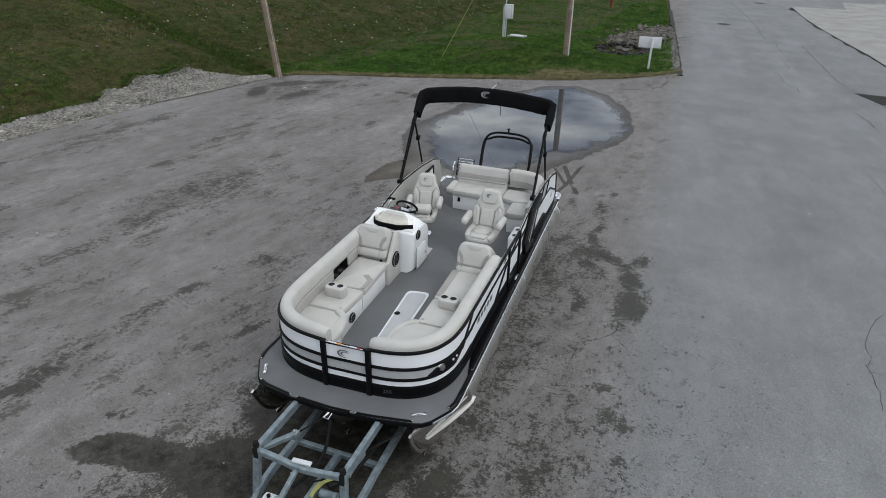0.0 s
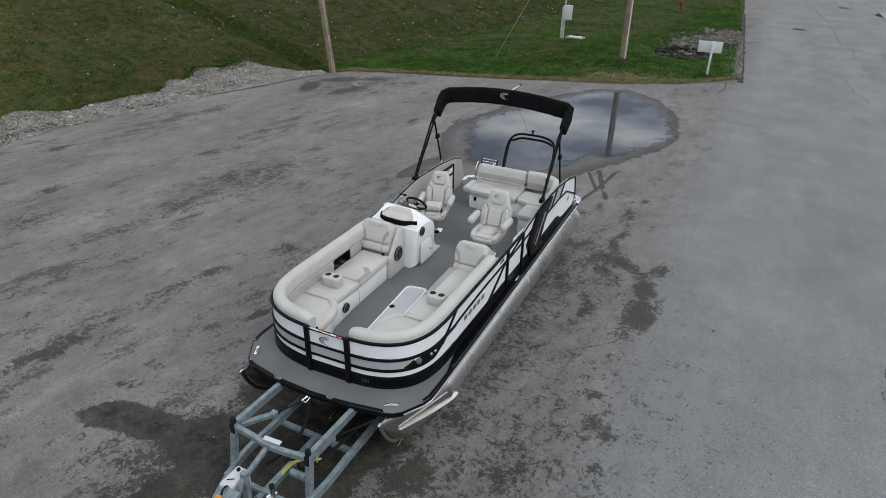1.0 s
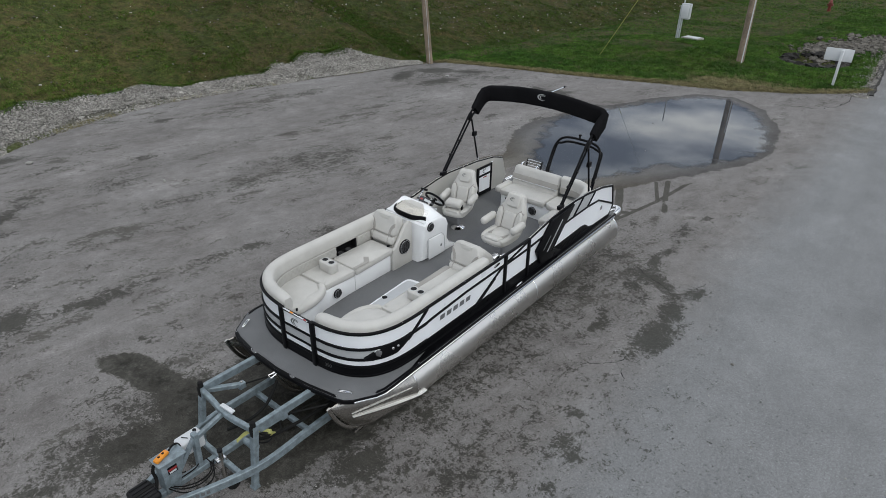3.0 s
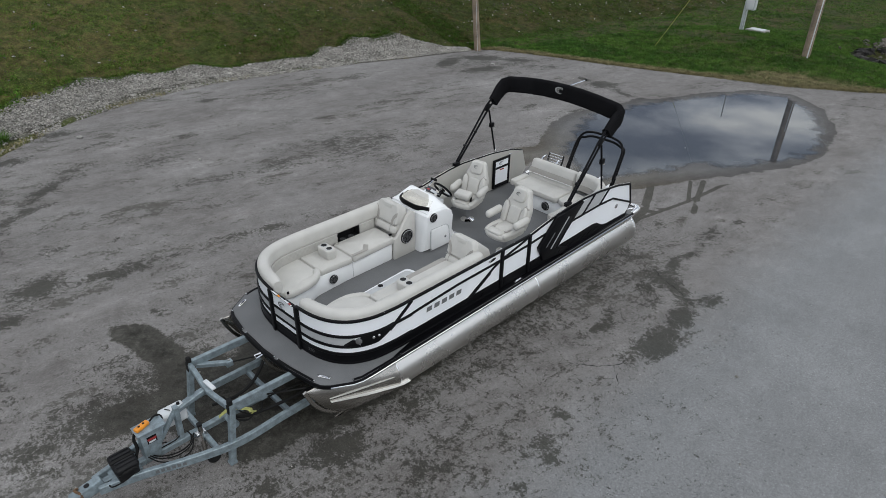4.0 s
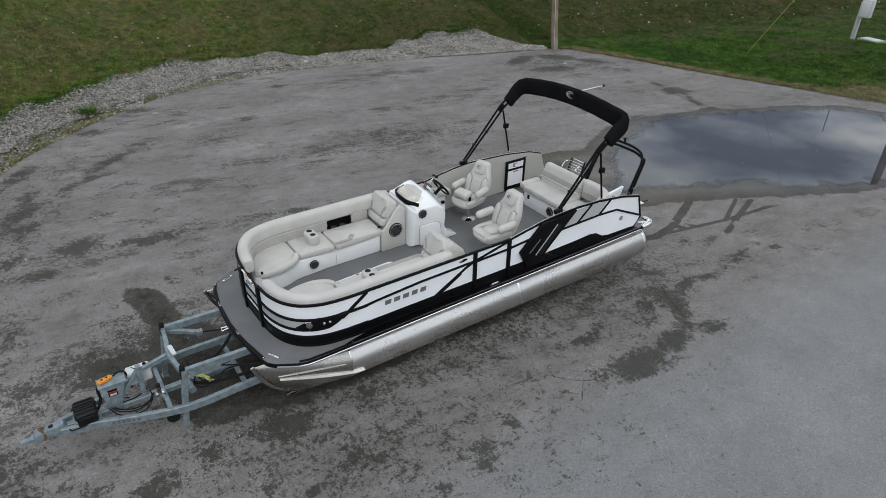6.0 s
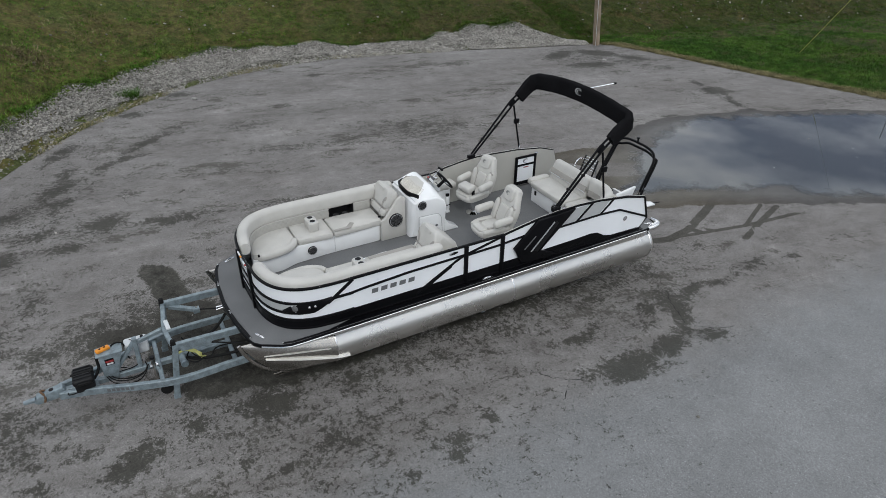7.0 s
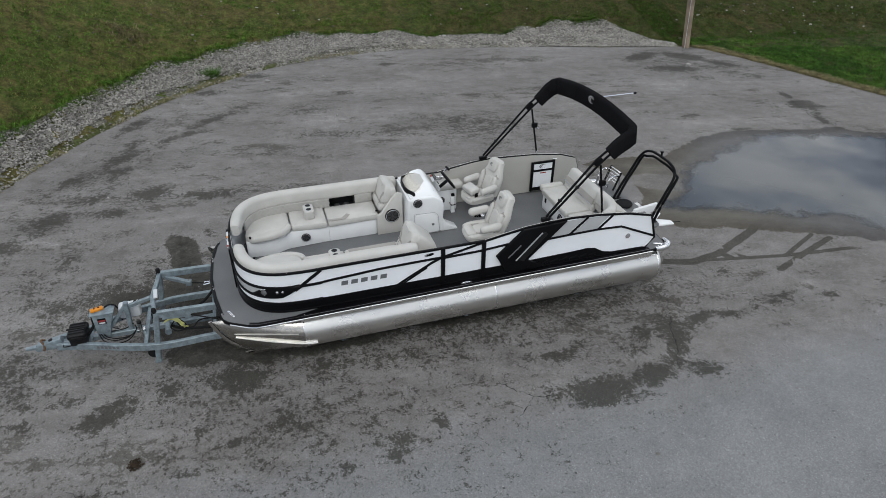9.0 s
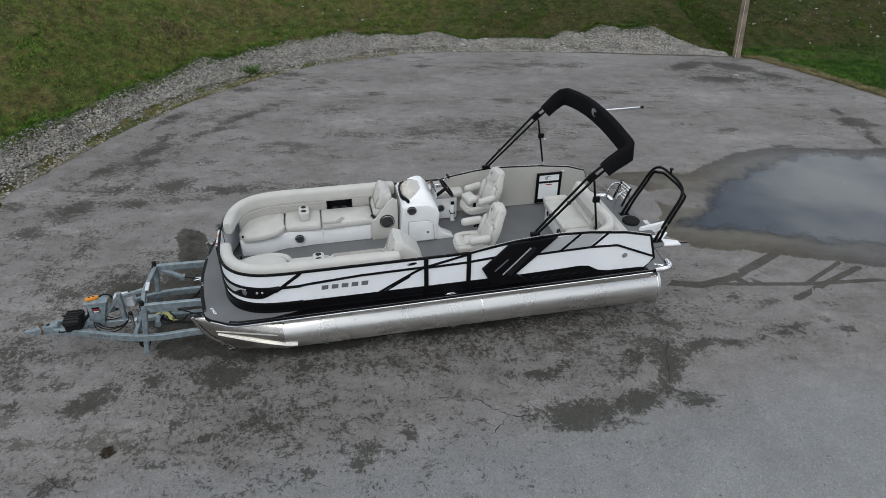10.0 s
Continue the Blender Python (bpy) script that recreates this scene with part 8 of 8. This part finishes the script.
for pts in ([(-3.02, 4.15, 0.70), (-2.74, 4.25, 0.55), (-2.66, 4.45, 0.52), (-2.76, 4.6, 0.56), (-2.6, 5.2, 0.60)],
            [(-2.96, 4.12, 0.60), (-2.84, 4.30, 0.52), (-2.70, 4.36, 0.50), (-2.62, 4.24, 0.52), (-2.72, 4.14, 0.54), (-2.86, 4.2, 0.56)]):
    part("cable", tube(BM(), smooth_path(pts, 6), 0.010, 6), M_RUBBER, trl)
for pts in ([(-2.78, 4.15, 0.52), (-2.69, 4.32, 0.50), (-2.62, 4.65, 0.50), (-2.56, 5.1, 0.52), (-2.5, 5.9, 0.60)],
            [(-3.20, 4.06, 0.48), (-3.14, 4.20, 0.50), (-3.08, 4.38, 0.54), (-3.06, 4.56, 0.62), (-3.09, 4.72, 0.74), (-3.13, 4.86, 0.90)]):
    part("hydraulic_hose", tube(BM(), smooth_path(pts, 6), 0.021, 8), M_RUBBER, trl, "thick black hydraulic hose")
part("winch_strap", sweep(BM(), smooth_path([(-2.94, 4.02, 0.49), (-2.90, 4.12, 0.56), (-2.80, 4.20, 0.62), (-2.70, 4.28, 0.63), (-2.64, 4.33, 0.60), (-2.66, 4.36, 0.54), (-2.74, 4.33, 0.50)], 5), lambda i: rrect(0.060 - 0.012 * math.sin(i * 0.9), 0.008, 0.003, 1)), M_STRAP, trl, "faded yellow winch strap")
part("winch_drum", tube(BM(), [(-2.86, 4.1, 0.50), (-2.66, 4.1, 0.50)], 0.05, 12), M_GALV, trl)
# maker's lettering as bars on the lower rail
for i in range(6):
    y = 3.12 + 0.055 * i
    xr = -2.90 + 0.46 * (0.22 + 0.50 * (y - 2.95) / 0.60) + 0.033
    part("lettering_bar", box(BM(), -0.002, 0.002, -0.02, 0.02, -0.022, 0.022, m=pose(xr + 0.003, y, 0.43, 0, 0, -22)), M_LOGO, trl)
# bunks and wheels beneath the pontoons
for x in (CX + 1.03, CX, CX - 1.03):
    part("bunk", bar(BM(), (x, 6.2, 0.245), (x, 10.9, 0.245), 0.07, 0.05), M_RUBBER, trl)
for y in (8.9, 9.6):
    part("axle", tube(BM(), [(CX - 0.55, y, 0.24), (CX + 0.55, y, 0.24)], 0.035, 8), M_GALV, trl)
    for x in (CX - 0.55, CX + 0.55):
        w_ = part("wheel", lathe(BM(), [(0.13, -0.08), (0.22, -0.085), (0.245, -0.06), (0.25, 0), (0.245, 0.06), (0.22, 0.085), (0.13, 0.08)], (x, y, 0.25), (1, 0, 0), 24), M_RUBBER, trl)
        part("wheel_rim", lathe(BM(), [(0.13, -0.07), (0.12, 0.06), (0.05, 0.075), (0.001, 0.08)], (x, y, 0.25), (1, 0, 0), 18), M_GALV, w_)


# ---------- things round the lot ----------
def pole(x, y, top, h, r0, r1, label):
    p = thing("utility_pole", label, "pole", "utility poles")
    z = rise(x, y)
    bm = BM()
    pts = [Vector((x, y, z - 0.1)).lerp(Vector((top[0], top[1], z + h)), i / 8) for i in range(9)]
    sweep(bm, pts, lambda i: [(a * (1 + 0.05 * noise.noise((i, k_, 1))), b) for k_, (a, b) in enumerate(circle(r0 + (r1 - r0) * i / 8, 14))])
    part("pole_shaft", bm, M_WOOD, p)
    return p


p1 = pole(-15.5, 22.5, (-16.3, 22.2), 9.0, 0.14, 0.10, "weathered leaning wooden utility pole at the lot corner")
part("ground_wire", tube(BM(), [(-15.40, 22.38, 0.0), (-15.5, 22.34, 1.5), (-15.62, 22.28, 3.2)], 0.008, 5), M_UTIL, p1)
p2 = pole(-5.22, 31.4, (-5.35, 31.45), 10.5, 0.16, 0.11, "grey weathered wooden utility pole on the lawn")
part("pole_guard", bar(BM(), (-5.08, 31.14, 0.1), (-5.09, 31.15, 3.0), 0.04, 0.03), M_SIGN, p2, "pale cable guard")

gw = thing("guy_wire", "steel guy wire with a yellow plastic guard", "wire")
z0 = rise(-10.6, 28.7)
part("guard", tube(BM(), [(-10.6, 28.7, z0), (-9.38, 29.3, z0 + 2.5)], 0.013, 6), M_YELLOW, gw)
part("strand", tube(BM(), [(-9.38, 29.3, z0 + 2.5), (-6.2, 30.8, z0 + 9.6)], 0.008, 5), M_UTIL, gw)

ub = thing("utility_box", "grey electrical meter box on a steel post", "meter box")
bx, by = -9.0, 33.9
bz = rise(bx, by)
part("post", box(BM(), bx - 0.12, bx - 0.02, by - 0.05, by + 0.05, bz - 0.05, bz + 1.55, 0.008), M_UTIL, ub)
part("cabinet", box(BM(), bx - 0.05, bx + 0.38, by - 0.14, by + 0.14, bz + 0.95, bz + 1.65, 0.015), M_UTIL, ub)
part("cabinet_door", box(BM(), bx - 0.01, bx + 0.34, by - 0.155, by - 0.14, bz + 1.0, bz + 1.6, 0.006), M_SIGN, ub)
part("conduit", tube(BM(), [(bx + 0.06, by - 0.05, bz - 0.05), (bx + 0.06, by - 0.05, bz + 0.96)], 0.035, 8), M_UTIL, ub)
part("mast_conduit", tube(BM(), [(bx + 0.02, by, bz + 1.6), (bx + 0.02, by, bz + 3.6)], 0.03, 8), M_UTIL, ub)
pv = thing("vault_cover", "pale concrete vault cover in the lawn", "cover")
part("slab", box(BM(), -0.45, 0.45, -0.32, 0.32, -0.05, 0.07, 0.02, m=pose(-8.42, 34.3, rise(-8.42, 34.3) + 0.03, 0, 0, -8)), M_CONC, pv)
part("lid_panel", box(BM(), -0.36, 0.36, -0.24, 0.24, 0.07, 0.085, 0.008, m=pose(-8.42, 34.3, rise(-8.42, 34.3) + 0.03, 0, 0, -8)), M_UTIL, pv)

sg_ = thing("road_sign", "blank white sign board seen from behind on a white post", "sign")
sx, sy = -1.30, 30.2
part("post", box(BM(), sx - 0.045, sx + 0.045, sy - 0.045, sy + 0.045, -0.1, 1.38, 0.006, m=pose(0, 0, 0)), M_SIGN, sg_)
part("board", box(BM(), -0.48, 0.48, -0.012, 0.012, -0.235, 0.235, 0.008, m=pose(sx - 0.10, sy + 0.06, 1.19, 0, 0, 4)), M_SIGN, sg_)

hy = thing("fire_hydrant", "small faded red fire hydrant on the far grass", "hydrant")
hx, hyy = -5.58, 51.4
hz = rise(hx, hyy)
part("barrel", lathe(BM(), [(0.14, 0), (0.14, 0.05), (0.10, 0.07), (0.10, 0.50), (0.14, 0.52), (0.14, 0.56), (0.11, 0.60), (0.08, 0.70), (0.03, 0.74), (0.03, 0.80)], (hx, hyy, hz - 0.03), (0, 0, 1), 16), M_HYDRANT, hy)
for d in ((1, 0, 0), (-1, 0, 0), (0, -1, 0)):
    part("nozzle", lathe(BM(), [(0.055, 0.08), (0.055, 0.15), (0.065, 0.155), (0.065, 0.18)], (hx, hyy, hz + 0.40), d, 12), M_HYDRANT, hy)

# rock-lined drain beside the road, and rubble up the slope
rnd = random.Random(3)
rk = []
for i in range(34):
    a = 2 * math.pi * i / 34 + rnd.uniform(-0.1, 0.1)
    x, y = -3.0 + 1.25 * math.cos(a), 35.2 + 1.6 * math.sin(a)
    rk.append((x, y, rise(x, y) + 0.08, rnd.uniform(0.18, 0.32)))
rk += [(x_ * 0.9 - 0.3, y_ * 0.97 + 1.06, z_ - 0.1, s_ * 0.8) for x_, y_, z_, s_ in rk]
stones("drain_rocks", rk, 0.3, M_ROCK, "ring of dark broken rocks round a drain", "rocks", 0.55)
rb = []
for i in range(900):
    t = rnd.random()
    x, y = -3.4 + 2.6 * t + rnd.gauss(0, 0.5), 37.0 + 4.5 * t + rnd.gauss(0, 1.0)
    if paved(x, y, 0.1):
        continue
    rb.append((x, y, rise(x, y) + 0.03, rnd.uniform(0.06, 0.22)))
stones("rubble", rb, 0.1, M_RUBBLE, "scattered limestone rubble beside the road", "rocks")
# pale stones strewn on the bank, loose chips on the paving
bs = []
for i in range(3000):
    y = rnd.uniform(0, 46)
    d = rnd.uniform(0.5, 17)
    if y < 26 and rnd.random() < 0.75:
        continue
    x = hill_foot(y) - d
    bs.append((x, y, rise(x, y) + 0.02, rnd.uniform(0.015, 0.055)))
stones("bank_stones", bs, 0.06, M_RUBBLE, "pale stones strewn over the grassy bank", "rocks")
pl = []
for i in range(900):
    y = rnd.uniform(4, 46)
    if y < 25 and rnd.random() < 0.7:
        continue
    x = hill_foot(y) - rnd.uniform(0.4, 13)
    pl.append((x, y, rise(x, y) + 0.02, rnd.uniform(0.02, 0.065)))
stones("pale_bank_stones", pl, 0.06, M_STONE, "pale limestone pieces lying in the bank grass", "rocks")
gr = []
for i in range(1500):
    y = 29.0 + 12 * rnd.random() ** 1.5
    x = road_left(y) - abs(rnd.gauss(0.1, 0.4))
    gr.append((x, y, rise(x, y) + 0.01, rnd.uniform(0.015, 0.04)))
stones("road_edge_grit", gr, 0.03, M_STONE, "loose grit between the lawn and the road", "gravel")
ch = []
for i in range(160):
    x, y = rnd.uniform(-16, 4), rnd.uniform(0, 24)
    if paved(x, y, -0.5):
        ch.append((x, y, 0.004, rnd.uniform(0.008, 0.02) if rnd.random() < 0.9 else 0.035))
stones("loose_chips", ch, 0.02, M_STONE, "a few loose stone chips on the asphalt", "stones")
# single stones lying about
for x, y, z, sx_, sy_, a in ((-12.05, 8.19, 0.0, 0.075, 0.05, 20), (-13.45, 21.15, 0.0, 0.16, 0.09, 30), (-15.8, 6.53, 0.0, 0.16, 0.10, 70), (-11.8, 0.55, 0.06, 0.17, 0.13, 10), (-11.4, 0.3, 0.05, 0.22, 0.12, 50)):
    st_ = thing("loose_stone", "pale chunk of limestone lying loose", "stone", "loose stones")
    bm = BM()
    bmesh.ops.create_icosphere(bm, subdivisions=2, radius=1.0)
    for v in bm.verts:
        k_ = 1 + 0.35 * noise.noise((v.co.x * 1.3 + x, v.co.y * 1.3, v.co.z * 1.3))
        v.co = pose(x, y, z + 0.03, 0, 0, a) @ Vector((v.co.x * sx_ * 0.6 * k_, v.co.y * sy_ * 0.6 * k_, v.co.z * 0.045 * k_))
    part("stone_body", bm, M_CONC, st_)
# broken asphalt lip along the road edge
lip = BM()
sweep(lip, [(road_left(y) - 0.05 + 0.10 * noise.noise((y * 1.3, 3, 3)), y, 0.0) for y in [29.6 + 0.25 * i for i in range(90)]], lambda i: rrect(max(0.06, 0.26 + 0.22 * noise.noise((i * 0.37, 1, 1))), 0.07 + 0.03 * noise.noise((i * 0.6, 4, 1)), 0.02, 1))
tagged(part("kerb_lip", lip, M_ROCK), "dark crumbled asphalt lip along the road", "kerb", kind="structure")
# drain grate across the road
dg = thing("storm_drain", "storm drain by the road side, its shaded pit painted flat", "drain")
# flat dark sheet paints the shade inside the open pit
part("pit_shade", prism(BM(), [(6.7, 29.2), (7.4, 27.4), (9.2, 27.0), (9.4, 28.9)], "z", 0.002, 0.008), M_ROCK, dg)
part("broken_lip", prism(BM(), [(7.3, 27.35), (9.2, 26.9), (9.3, 26.3), (7.8, 26.7)], "z", 0.0, 0.05, 0.015), M_CONC, dg)
for x, y in ((2.2, 46.5), (5.2, 60.0)):
    mh = thing("manhole_cover", "round dark iron manhole cover in the road", "manhole", "manholes")
    part("cover", lathe(BM(), [(0.38, 0.0), (0.38, 0.006), (0.34, 0.009), (0.001, 0.010)], (x, y, 0.0), (0, 0, 1), 24), M_ROCK, mh)
# brown clump of leaf litter lying on the asphalt
lit = []
for i in range(150):
    a, d = rnd.uniform(0, 6.3), abs(rnd.gauss(0, 0.05))
    lit.append((-0.70 + 0.9 * d * math.cos(a), 3.68 + 1.2 * d * math.sin(a), 0.008 + 0.03 * max(0.0, 1 - d / 0.14), rnd.uniform(0.008, 0.022)))
stones("leaf_litter", lit, 0.02, M_LITTER, "clump of brown leaf litter on the asphalt", "litter", 0.5)
